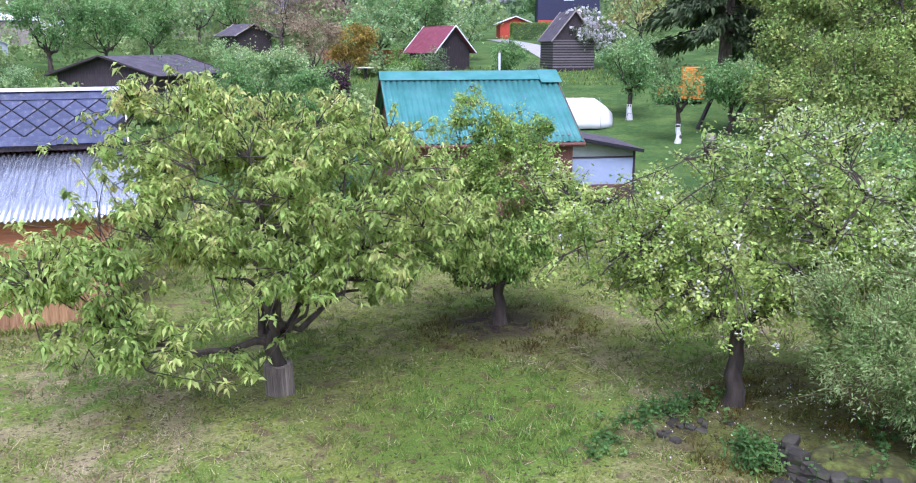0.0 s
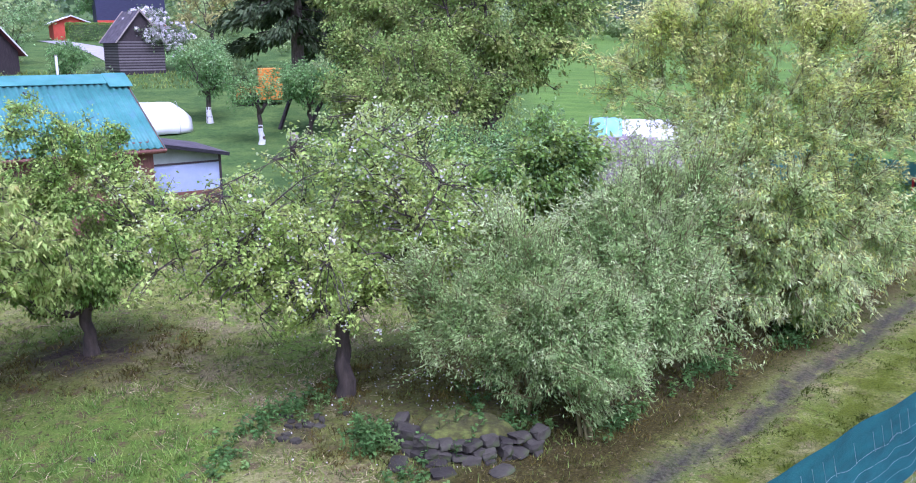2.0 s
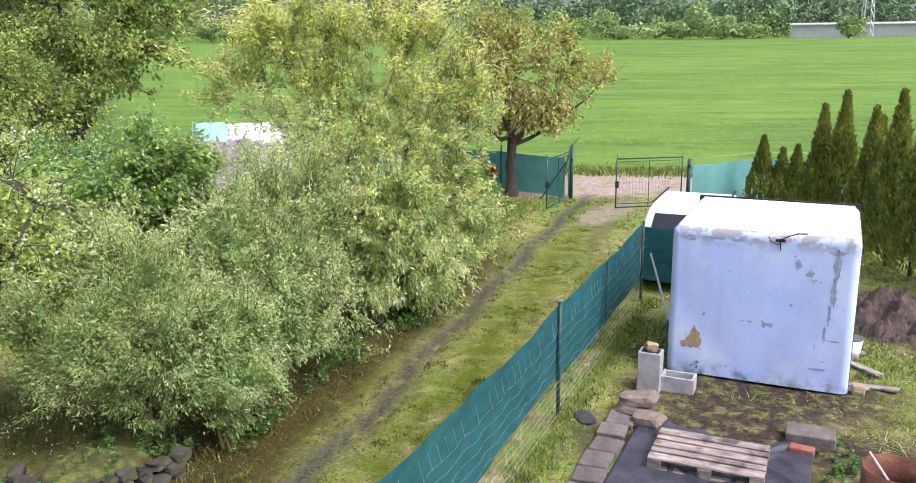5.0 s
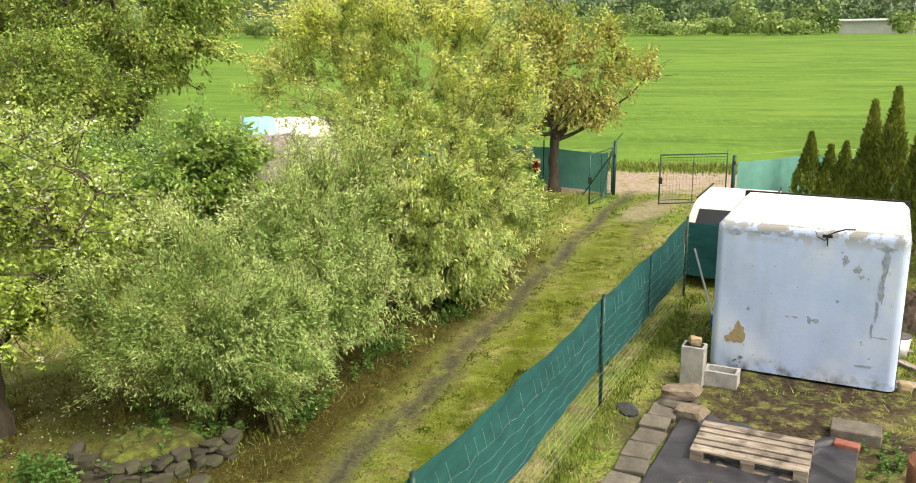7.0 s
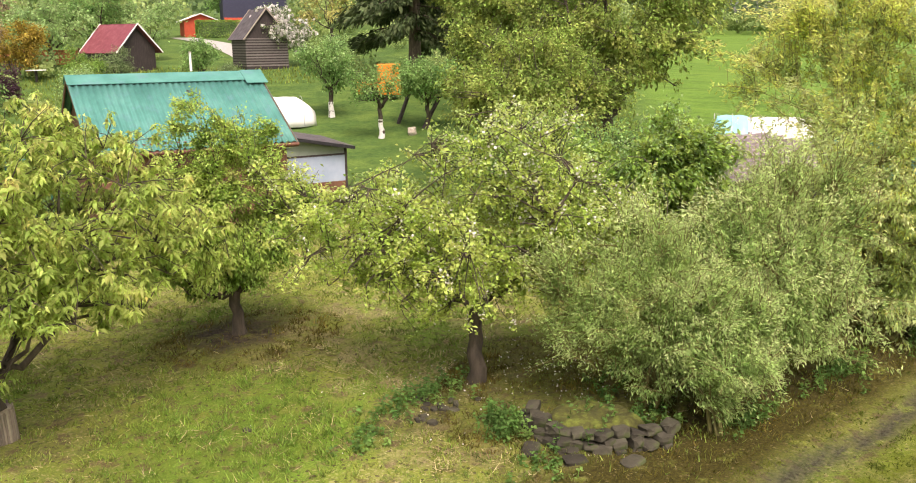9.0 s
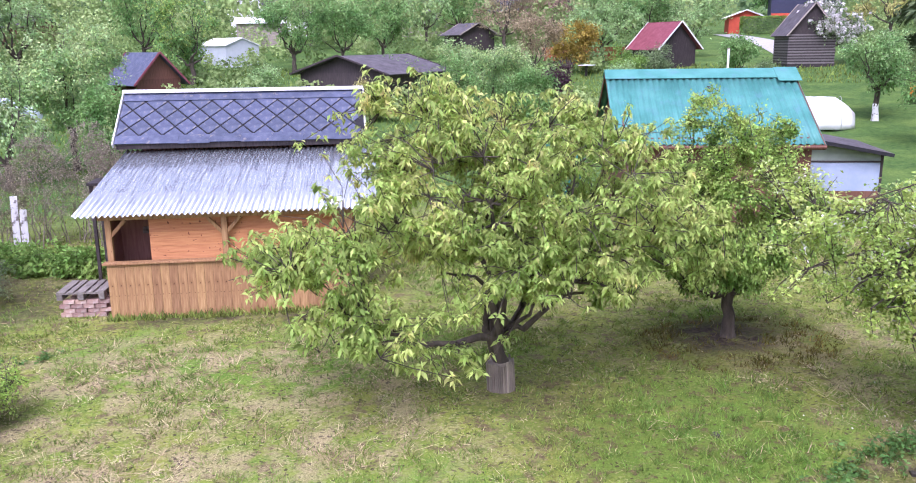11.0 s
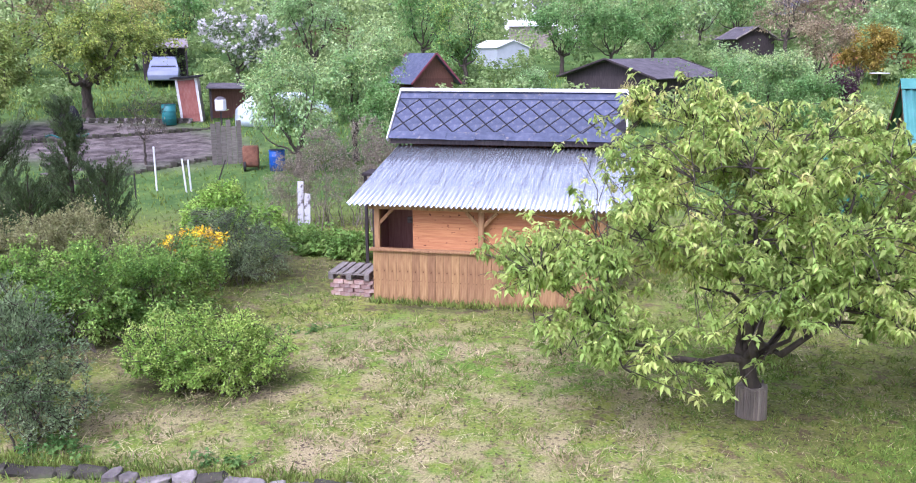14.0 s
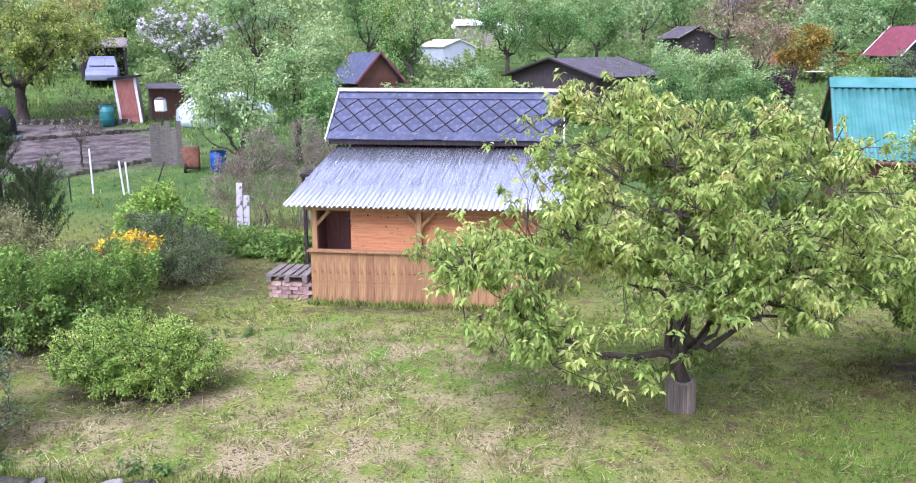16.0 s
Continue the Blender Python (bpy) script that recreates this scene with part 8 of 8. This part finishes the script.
    for z in (0.35, 1.05, 1.6):
        part("batten", box(-0.38, 0.38, -0.055, -0.041, z, z + 0.07), M_DOORRED, d)
    part("roof", box(-0.68, 0.68, -0.25, 1.15, 2.05, 2.13), M_UNDER, o)
    l = thing("lean_to", "low dark lean-to beside the outhouse", "lean-to", pose(c.x + 0.95, c.y + 0.4, c.z, 0, 0, 14))
    part("roof", slab([(-0.3, -0.3, 1.62), (1.7, -0.3, 1.58), (1.7, 1.3, 1.75), (-0.3, 1.3, 1.78)], 0.06), M_GREYROOF, l)
    part("wall", box(-0.2, 1.6, 0.9, 1.0, -0.2, 1.6), M_BROWN, l)
    for x in (-0.2, 1.5):
        part("post", box(x, x + 0.1, 0, 0.1, -0.2, 1.58), M_DARK, l)
    barrel(far(-22.8, 41.5), 0.32, 0.95, M_TEALPLASTIC, "teal plastic water barrel beside the outhouse")
    q = far(-19.6, 40.5)
    t = thing("garden_lantern", "white lantern on a post", "lantern", pose(*q))
    part("pole", rod((0, 0, 0), (0, 0, 0.9), 0.04), M_DARK, t)
    part("lamp", rounded_box(-0.22, 0.22, -0.22, 0.22, 0.75, 1.3, 0.08, 2), M_WHITE, t)
    part("lid", rod((0, 0, 1.3), (0, 0, 1.4), 0.26, r2=0.08), M_GREYROOF, t)
    # open shelter with a covered car behind the big tree
    q = far(-22.75, 57)
    t = thing("shelter", "open shelter with a grey corrugated roof", "shelter", pose(q.x, q.y, q.z, 0, 0, 22))
    part("roof", slab([(-1.4, -1.2, 2.0), (1.4, -1.2, 2.0), (1.4, 1.5, 2.55), (-1.4, 1.5, 2.55)], 0.06), M_OLDROOF, t)
    part("back_wall", box(-1.3, 1.3, 1.3, 1.4, 0, 2.4), M_DARK, t)
    for x in (-1.3, 0, 1.2):
        part("post", box(x, x + 0.1, -1.1, -1.0, 0, 2.1), M_DARK, t)
    q = far(-22.75, 57.5)
    car(pose(q.x, q.y, q.z - 0.25, 0, 0, 290), M_PALEBLUECAR, "pale silver-blue car parked under the open shelter")
    q = far(-28.7, 40.5)
    tunnel("compost_dome", "dark grey domed compost bin", q, 25, 1.15, 0.55, 1.15, M_UNDER, "compost bin", False)
    pts = np.array([[*(far(-30.0 + 0.16 * i, 39.4 + 0.35 * math.sin(i * 0.9)) + Vector((0, 0, 0.05)))] for i in range(16)])
    v, f = tubes([(pts, np.full(16, 0.035))], 6)
    tagged(mesh_np("garden_hose", v, f, M_TEALPLASTIC, smooth=True), "turquoise garden hose lying on the plot", "hose")
    # low dry stone wall that holds the upper garden
    rng = random.Random(18)
    gw = thing("garden_wall", "low dry stone wall below the upper garden", "stone wall")
    for row in range(2):
        for i in range(34):
            pp = far(-27.6 + 6.2 * (i + 0.4 * row) / 34, 42.6 - 0.9 * i / 34)
            part("wall_stone", rounded_box(pp.x - 0.075, pp.x + 0.075, pp.y - 0.1, pp.y + 0.1, pp.z - 0.05 + 0.13 * row, pp.z + 0.07 + 0.13 * row + rng.uniform(0, 0.05), 0.02, 1), M_STONE if i % 3 else M_PALESTONE, gw)
    # vegetable plot: edging, furrows
    q = far(-22.5, 36)
    edge = thing("plot_edging", "low grey stone edging round the plot", "edging")
    rng = random.Random(8)
    for (b0, d0), (b1, d1), n in (((-32, 30.2), (-20.2, 34.0), 30), ((-31, 38.5), (-19.5, 40.2), 28)):
        a, b = far(b0, d0), far(b1, d1)
        for i in range(n):
            pp = a + (b - a) * (i / n)
            z = land(pp.x, pp.y)
            part("edge_stone", rounded_box(pp.x - 0.14, pp.x + 0.14, pp.y - 0.05, pp.y + 0.05, z - 0.05, z + rng.uniform(0.08, 0.18), 0.02, 1), M_STONE, edge)
    for k in range(4):
        pts = np.array([[*(far(-30.5 + 0.9 * i + 0.15 * math.sin(i * 2.1 + k), 32.6 + 1.4 * k + 0.22 * i) + Vector((0, 0, -0.05 + 0.03 * math.sin(i * 1.7 + k))))] for i in range(11)])
        v, f = tubes([(pts, 0.13 + 0.03 * np.sin(np.arange(11) * 2.3 + k))], 8)
        tagged(mesh_np("soil_ridge", v, f, M_TILLED, smooth=True), "ridge of dug brown soil in the plot", "soil ridge", "plot ridges")
    # weathered board screen, wheelbarrow, blue barrel
    q = far(-19.3, 33.0)
    t = thing("board_screen", "weathered grey board screen", "screen", pose(q.x, q.y, q.z, 0, 0, 28))
    for i in range(6):
        part("board", box(-0.6 + i * 0.19, -0.43 + i * 0.19, 0, 0.03, 0, 1.55 + 0.12 * math.sin(i * 2.7), 0.004), M_OLDGREY, t)
    q = far(-17.9, 31.8)
    t = thing("wheelbarrow", "rusty wheelbarrow tipped upright", "wheelbarrow", pose(q.x, q.y, q.z, -14, 0, 16))
    own = rounded_box(-0.3, 0.3, -0.06, 0.22, 0.15, 0.95, 0.1, 3)
    part("tray", own, M_RUST, t, smooth=True)
    part("wheel", rod((-0.27, -0.05, 0.17), (-0.19, -0.05, 0.17), 0.18, n=18), M_BLACK, t)
    for s in (-0.25, 0.25):
        part("shaft", rod((s, 0.25, 0.05), (s, 0.3, 1.0), 0.018), M_RUST, t)
    barrel(far(-16.2, 31.8), 0.29, 0.75, M_BLUEPLASTIC, "blue plastic barrel behind the faded bushes")
    # stakes
    for b, d, h, lean, m in ((-23.9, 29.3, 1.45, 0, M_WHITE), (-22.1, 28.6, 1.1, -4, M_WHITE), (-21.8, 28.7, 1.05, -2, M_WHITE), (-20.2, 29.5, 1.0, 22, M_DARK), (-27.6, 27.5, 0.9, -6, M_WHITE), (-25.2, 27.8, 0.8, 0, M_DARK)):
        q = far(b, d)
        o = part("stake", rod((0, 0, -0.1), (0, 0, h), 0.03 if m is M_WHITE else 0.022), m)
        o.matrix_world = pose(q.x, q.y, q.z, 0, lean, 0)
        tagged(o, "white painted stake in the grass" if m is M_WHITE else "dark wooden stake in the grass", "stake", "garden stakes")
    for x, y, h in ((-5.25, 19.7, 1.3), (-5.06, 19.6, 1.05)):
        o = part("painted_board", box(-0.07, 0.07, -0.015, 0.015, -0.05, h * 1.12, 0.004), M_FLAKING)
        o.matrix_world = pose(x, y, 0, 0, 2 if h > 1 else -4, 10)
        tagged(o, "flaking white painted board standing behind the shed", "board", "painted boards")
    # brick stand with an old pallet on it
    t = thing("brick_stand", "low stand of loosely stacked old bricks", "brick stand", pose(-3.52, 15.16, 0, 0, 0, -8))
    me = None
    rng = random.Random(2)
    for r in range(4):
        for c2 in range(4):
            for dep in range(2):
                if me is None:
                    o = part("brick", box(-0.095, 0.095, -0.06, 0.06, 0, 0.072, 0.006), M_BRICK, t)
                    me = o.data
                else:
                    o = new("brick", me)
                    o.parent = t
                o.location = (0.1 + c2 * 0.2 + (0.05 if r % 2 else -0.02) + rng.uniform(-0.008, 0.008), 0.07 + dep * 0.55 + rng.uniform(-0.012, 0.012), r * 0.078)
                o.rotation_euler = (0, 0, radians(rng.uniform(-3, 3)))
    pallet((-2.76, 15.04, 0.315), 82, "weathered grey pallet lying on stacked bricks", mat=M_OLDGREY, L=0.8)
    # border stones along the lawn's near edge
    x = -6.1
    k = 0
    rng = random.Random(6)
    while x < -1.7:
        w = rng.uniform(0.16, 0.42)
        o = stone("border_stone", (x + w / 2, 8.06 + 0.03 * math.sin(x * 5) - 0.05 * (x + 4), -0.03), (w, rng.uniform(0.14, 0.22), rng.uniform(0.08, 0.15)), 400 + k, M_STONE if x < -4.9 or k % 5 == 0 else M_PALESTONE, label="pale rough border stone at the lawn's edge", group="border stones", turn=rng.uniform(-14, 14))
        x += w * 0.98
        k += 1
    # tumbled dry stone ring under the apple tree
    rng = random.Random(15)
    k = 0
    arc = [(7.50, 5.92), (7.16, 5.55), (7.08, 5.12), (7.26, 4.70), (7.62, 4.36), (8.05, 4.12)]
    for course in range(3):
        w = 0.1 + 0.12 * course
        while w < len(arc) - 1.05:
            i0 = int(w)
            ln = rng.uniform(0.13, 0.30) * (0.9 if course < 3 else 1.15)
            x = arc[i0][0] + (arc[i0 + 1][0] - arc[i0][0]) * (w - i0) + rng.uniform(-0.03, 0.03)
            y = arc[i0][1] + (arc[i0 + 1][1] - arc[i0][1]) * (w - i0) + rng.uniform(-0.03, 0.03)
            along = math.degrees(math.atan2(arc[i0 + 1][1] - arc[i0][1], arc[i0 + 1][0] - arc[i0][0]))
            back = 0.045 * course
            x, y = x + back * math.cos(radians(along + 90)), y + back * math.sin(radians(along + 90))
            stone("ring_stone", (x, y, -0.05 + 0.085 * course + rng.uniform(-0.02, 0.02)), (ln, rng.uniform(0.14, 0.24), rng.uniform(0.07, 0.15)), 500 + k, label="mossy dark stone of a low dry stone ring", group="stone ring", turn=along + rng.uniform(-28, 28))
            w += ln * 1.02 / 0.5
            k += 1
    for x, y, q in ((6.92, 4.78, 0), (7.3, 4.28, 20), (6.8, 5.3, 50)):
        stone("ring_stone", (x, y, -0.03), (0.30, 0.2, 0.08), 560 + q, label="flat stone fallen from the stone ring", group="stone ring", turn=-30 + q)
    n = 30
    U, Vv = np.meshgrid(np.linspace(-1, 1, n), np.linspace(-1, 1, n))
    H = np.clip(1.25 * (1 - np.hypot(U, Vv) ** 4), 0, 1) * (0.25 + 0.02 * np.sin(U * 9) * np.sin(Vv * 7)) - 0.03
    i = (np.arange(n - 1)[:, None] * n + np.arange(n - 1)[None]).ravel()
    bank = mesh_np("earth_bank", np.stack([U.ravel() * 0.68, Vv.ravel() * 0.52, H.ravel()], 1), np.stack([i, i + 1, i + 1 + n, i + n], 1), M_MOSSBANK, smooth=True)
    bank.matrix_world = pose(7.72, 5.05, 0, 0, 0, -58)
    tagged(bank, "raised mossy earth held by the stone ring", "earth bank")
    for k in range(16):
        stone("rubble_stone", (6.95 + rng.gauss(0, 0.28), 6.95 + rng.gauss(0, 0.16), -0.02), (rng.uniform(0.07, 0.17), rng.uniform(0.06, 0.13), rng.uniform(0.04, 0.09)), 600 + k, label="small grey rubble stone in dark earth", group="rubble")
    stone("stone", (4.98, 8.18, -0.02), (0.16, 0.1, 0.06), 620, label="pale flat stone in the lawn")
    # old hut behind the willows with a sheeted pile
    t = thing("old_hut", "low hut roofed with weathered corrugated sheets", "hut", pose(17.1, 8.15, 0, 0, 0, -42))
    for a, z, y0 in ((0, 1.45, 0), (1, 1.86, 0.85)):
        v, f = corrugated(1.15, 3.4, 0.19, 0.095)
        v = np.array(v)[:, [1, 0, 2]]
        o = mesh_np("corrugated_sheet", v, f, M_OLDROOF, t, smooth=True)
        o.matrix_local = pose(0.1 * a, y0, z, 20, -3, 0)
    part("wall", box(0.1, 3.1, 0.2, 0.28, 0, 1.45), M_DARK, t)
    part("wall", box(0.1, 0.18, 0.28, 1.8, 0, 1.55), M_DARK, t)
    part("wall", box(3.0, 3.1, 0.28, 1.8, 0, 1.55), M_DARK, t)
    part("wall", box(0.1, 3.1, 1.8, 1.88, 0, 2.0), M_DARK, t)
    tunnel("sheeted_pile", "pile under turquoise sheeting behind the old hut", (19.95, 8.95, 0.0), -66, 1.3, 0.98, 2.74, M_BLUETARP, "sheeted pile")
    tunnel("sheeted_pile", "pile under white sheeting behind the old hut", (20.45, 8.0, 0.0), -66, 2.9, 0.92, 2.70, M_TARP, "sheeted pile")
    t = thing("warning_sign", "small red and white board by the net", "sign", pose(26.2, 2.55, 0, 0, 0, 60))
    part("board", box(-0.13, 0.13, 0, 0.02, 0.55, 0.9), M_RED, t)
    part("panel", box(-0.1, 0.1, -0.006, -0.002, 0.58, 0.74), M_WHITE, t)
    part("stake", box(-0.03, 0.03, 0.02, 0.05, 0, 0.85), M_DARK, t)
    # far white halls and a lattice mast beyond the field
    for b, d, w in ((104.55, 215, 12), (109.6, 218, 23)):
        c = far(b, d)
        t = thing("far_hall", "long low white hall beyond the field", "hall", pose(c.x, c.y, c.z + 0.9, 0, 0, 90 - b - 90), "far halls")
        part("wall", box(-w / 2, w / 2, 0, 8, -2, 2.0), M_HALL, t)
        part("roof", slab([(-w / 2 - 0.3, -0.4, 2.05), (w / 2 + 0.3, -0.4, 2.05), (w / 2 + 0.3, 8.4, 2.6), (-w / 2 - 0.3, 8.4, 2.6)], 0.2), M_HALL, t)
    c = far(107.2, 212)
    t = thing("lattice_mast", "grey steel lattice mast far beyond the field", "mast", pose(*c))
    for sx, sy in ((-1, -1), (-1, 1), (1, -1), (1, 1)):
        part("leg", beam((sx * 1.2, sy * 1.2, 0), (sx * 0.4, sy * 0.4, 18), 0.18, 0.18), M_WIRE, t)
    for i in range(9):
        z = i * 2.0
        w0, w1 = 1.2 - 0.8 * z / 18, 1.2 - 0.8 * (z + 2) / 18
        part("brace", beam((-w0, -w0, z), (w1, -w1, z + 2), 0.1, 0.1), M_WIRE, t)
        part("brace", beam((w0, w0, z), (-w1, w1, z + 2), 0.1, 0.1), M_WIRE, t)


M_MOSSBANK = ramp_mat("mossy_earth", [(0.035, 0.032, 0.012), (0.075, 0.080, 0.018), (0.16, 0.20, 0.035)], scale=7, rough=0.97, bump=0.8, bump_scale=40)
M_TILLED = ramp_mat("greyish_dug_soil", [(0.075, 0.062, 0.057), (0.125, 0.107, 0.10), (0.19, 0.165, 0.155)], scale=4, rough=0.97, bump=0.9, bump_scale=14)
M_HALL = ramp_mat("pale_grey_sheet", [(0.40, 0.41, 0.44), (0.50, 0.51, 0.54)], scale=0.6, rough=0.7, bump=0)
M_DARKSLAT = wood_mat("greyed_dark_slat", (0.10, 0.09, 0.09), (0.15, 0.135, 0.135), (0.2, 0.18, 0.18))
M_OLDGREY = wood_mat("old_grey_board", (0.12, 0.105, 0.09), (0.19, 0.17, 0.15), (0.27, 0.245, 0.22), stretch=(1.5, 12, 12))
M_TERRABROWN = ramp_mat("brown_plaster", [(0.20, 0.13, 0.10), (0.27, 0.18, 0.14)], scale=2, rough=0.9)
M_PANEW = ramp_mat("clouded_panels", [(0.45, 0.50, 0.55), (0.58, 0.62, 0.66)], scale=1.5, rough=0.4, bump=0)
M_NAVY = ramp_mat("dark_blue_boards", [(0.02, 0.022, 0.05), (0.035, 0.038, 0.075)], scale=3, rough=0.7, stretch=(1, 1, 8))
M_REDWALL = ramp_mat("barn_red_boards", [(0.42, 0.06, 0.03), (0.52, 0.09, 0.045)], scale=3, rough=0.8)
M_DOORRED = ramp_mat("faded_red_paint", [(0.28, 0.10, 0.085), (0.36, 0.14, 0.11), (0.40, 0.20, 0.16)], scale=4, rough=0.85, stretch=(3, 3, 1))
M_ROAD = ramp_mat("pale_gravel", [(0.34, 0.33, 0.32), (0.46, 0.45, 0.44)], scale=3, rough=0.95)
M_PALESTONE = ramp_mat("pale_border_stone", [(0.11, 0.10, 0.092), (0.20, 0.18, 0.168), (0.34, 0.31, 0.29)], scale=6, rough=0.95, bump=0.8, bump_scale=16, per_object=0.3)
M_FLAKING = ramp_mat("flaking_white_paint", [(0.50, 0.49, 0.50), (0.68, 0.68, 0.70)], scale=6, rough=0.8, bump=0.3, second=((0.16, 0.14, 0.13), 9, 0.52, 0.62))
village()


# ---------------------------------------------------------------- weeds, litter and tufts
def weed_patch(name, label, at, rx, ry, h, n, mat, size, seed, ratio=0.6):
    """A patch of leafy weeds: upright stalks with leaves."""
    rng = np.random.default_rng(seed)
    t = thing(name, label, "weeds", pose(*at))
    m = max(8, n // 14)
    x, y = rng.normal(0, rx * 0.5, m), rng.normal(0, ry * 0.5, m)
    hh = h * rng.uniform(0.4, 1.1, m)
    lines = [(np.array([[a, b, -0.02], [a + 0.02, b, c * 0.5], [a + rng.normal(0, 0.04), b + rng.normal(0, 0.04), c]]), np.array([0.005, 0.004, 0.003])) for a, b, c in zip(x, y, hh)]
    v, f = tubes(lines, 3)
    mesh_np("stalk_growth", v, f, mat, t)["kind"] = "stuff"
    k = rng.integers(0, m, n)
    s = rng.uniform(0.1, 1, n)
    pos = np.stack([x[k], y[k], hh[k] * s], 1) + rng.normal(0, 0.02, (n, 3))
    a = rng.uniform(0, 6.28, n)
    v, f = leaf_mesh(pos, np.stack([np.cos(a), np.sin(a), 0.3 + 0 * a], 1), size, ratio, rng, droop=0.25, spread=0.3)
    mesh_np("foliage", v, f, mat, t)["kind"] = "stuff"


M_WEED = leaf_mat("weed_leaf", (0.07, 0.16, 0.04), (0.13, 0.26, 0.06), (0.22, 0.36, 0.09))
for k, (x, y, rx, ry, h, n) in enumerate(((7.12, 5.95, 0.3, 0.25, 0.32, 450), (6.88, 5.75, 0.28, 0.25, 0.28, 350), (6.75, 7.2, 0.8, 0.35, 0.24, 600), (7.4, 7.3, 0.6, 0.3, 0.2, 350), (7.75, 5.1, 0.55, 0.4, 0.34, 700), (5.7, 6.9, 0.5, 0.3, 0.15, 250),
                                           (8.3, 4.6, 0.5, 0.3, 0.22, 400), (6.6, 4.9, 0.4, 0.3, 0.14, 220), (9.0, -3.0, 0.35, 0.3, 0.16, 260), (-5.2, 8.6, 0.5, 0.25, 0.2, 400), (-3.2, 8.5, 0.5, 0.15, 0.12, 200), (12.0, -1.05, 0.5, 0.15, 0.2, 300),
                                           (11.9, -1.75, 0.25, 0.2, 0.3, 240), (-3.3, 13.0, 0.5, 0.4, 0.08, 150), (9.3, 5.6, 0.8, 0.5, 0.15, 400), (9.3, 3.75, 0.7, 0.3, 0.22, 500), (11.4, 3.35, 0.9, 0.3, 0.24, 600), (13.4, 2.75, 0.9, 0.3, 0.3, 600))):
    weed_patch("weed_clump", "clump of leafy green weeds in the grass", (x, y, 0), rx, ry, h, n, M_WEED, 0.06, 700 + k)


def tall_grass():
    """Longer tufts along fences, walls, the lane's edges and on the slope."""
    rng = np.random.default_rng(12)
    X, Y, H = [], [], []

    def strip(a, b, width, n, h):
        s = rng.uniform(0, 1, n)
        X.append(a[0] + (b[0] - a[0]) * s + rng.normal(0, width, n))
        Y.append(a[1] + (b[1] - a[1]) * s + rng.normal(0, width, n))
        H.append(h * rng.uniform(0.5, 1.4, n))

    strip((5.3, 1.30), (15.1, -1.35), 0.10, 4500, 0.07)
    strip((8.5, 3.9), (17, 2.6), 0.2, 700, 0.05)
    strip((17, 2.9), (25, 1.8), 0.4, 5000, 0.09)
    strip((11.6, -1.0), (14, -1.8), 0.2, 900, 0.06)
    strip((11.5, -4.1), (14.0, -4.6), 0.4, 1600, 0.06)
    strip((-2.7, 14.75), (1.6, 14.3), 0.06, 900, 0.12)
    strip((-6.2, 8.35), (-1.6, 8.05), 0.12, 2500, 0.10)
    strip((6.6, 5.4), (8.4, 4.1), 0.22, 500, 0.06)
    strip((31.3, -9), (31.3, 12), 0.5, 9000, 0.2)
    n = 42000
    az, r = np.radians(rng.uniform(-40, 60, n)), rng.uniform(21, 60, n)
    x, y = r * np.sin(az), r * np.cos(az)
    mk = ground_masks(x, y)
    keep = (mk["bed"] < 0.3) & (mk["field"] < 0.3) & ~((np.degrees(az) > 34) & (np.degrees(az) < 51) & (r < 52)) & ~((x > 8) & (x < 17) & (y > 16) & (y < 26))
    X.append(x[keep])
    Y.append(y[keep])
    H.append((rng.uniform(0.05, 0.16, n) + 0.2 * ease(33, 42, r) * rng.uniform(0, 1, n))[keep])
    x, y, h = (np.concatenate(q) for q in (X, Y, H))
    r = np.hypot(x, y)
    v, f = blades(x, y, h, 0.006 + 0.0007 * r, rng, 0.35)
    tagged(mesh_np("tall_grass", v, f, M_GRASS), "longer tufts of grass along fences and beds", "grass", kind="stuff")


tall_grass()


def fallen_petals():
    rng = np.random.default_rng(31)
    n = 420
    x, y = rng.normal(8.7, 1.3, n), rng.normal(6.5, 1.0, n)
    v, f = petal_mesh(np.stack([x, y, height(x, y) + 0.012], 1), 0.013, rng)
    tagged(mesh_np("fallen_petals", v, f, M_BLOSSOM), "white fallen petals under the apple tree", "petals", kind="stuff")


fallen_petals()
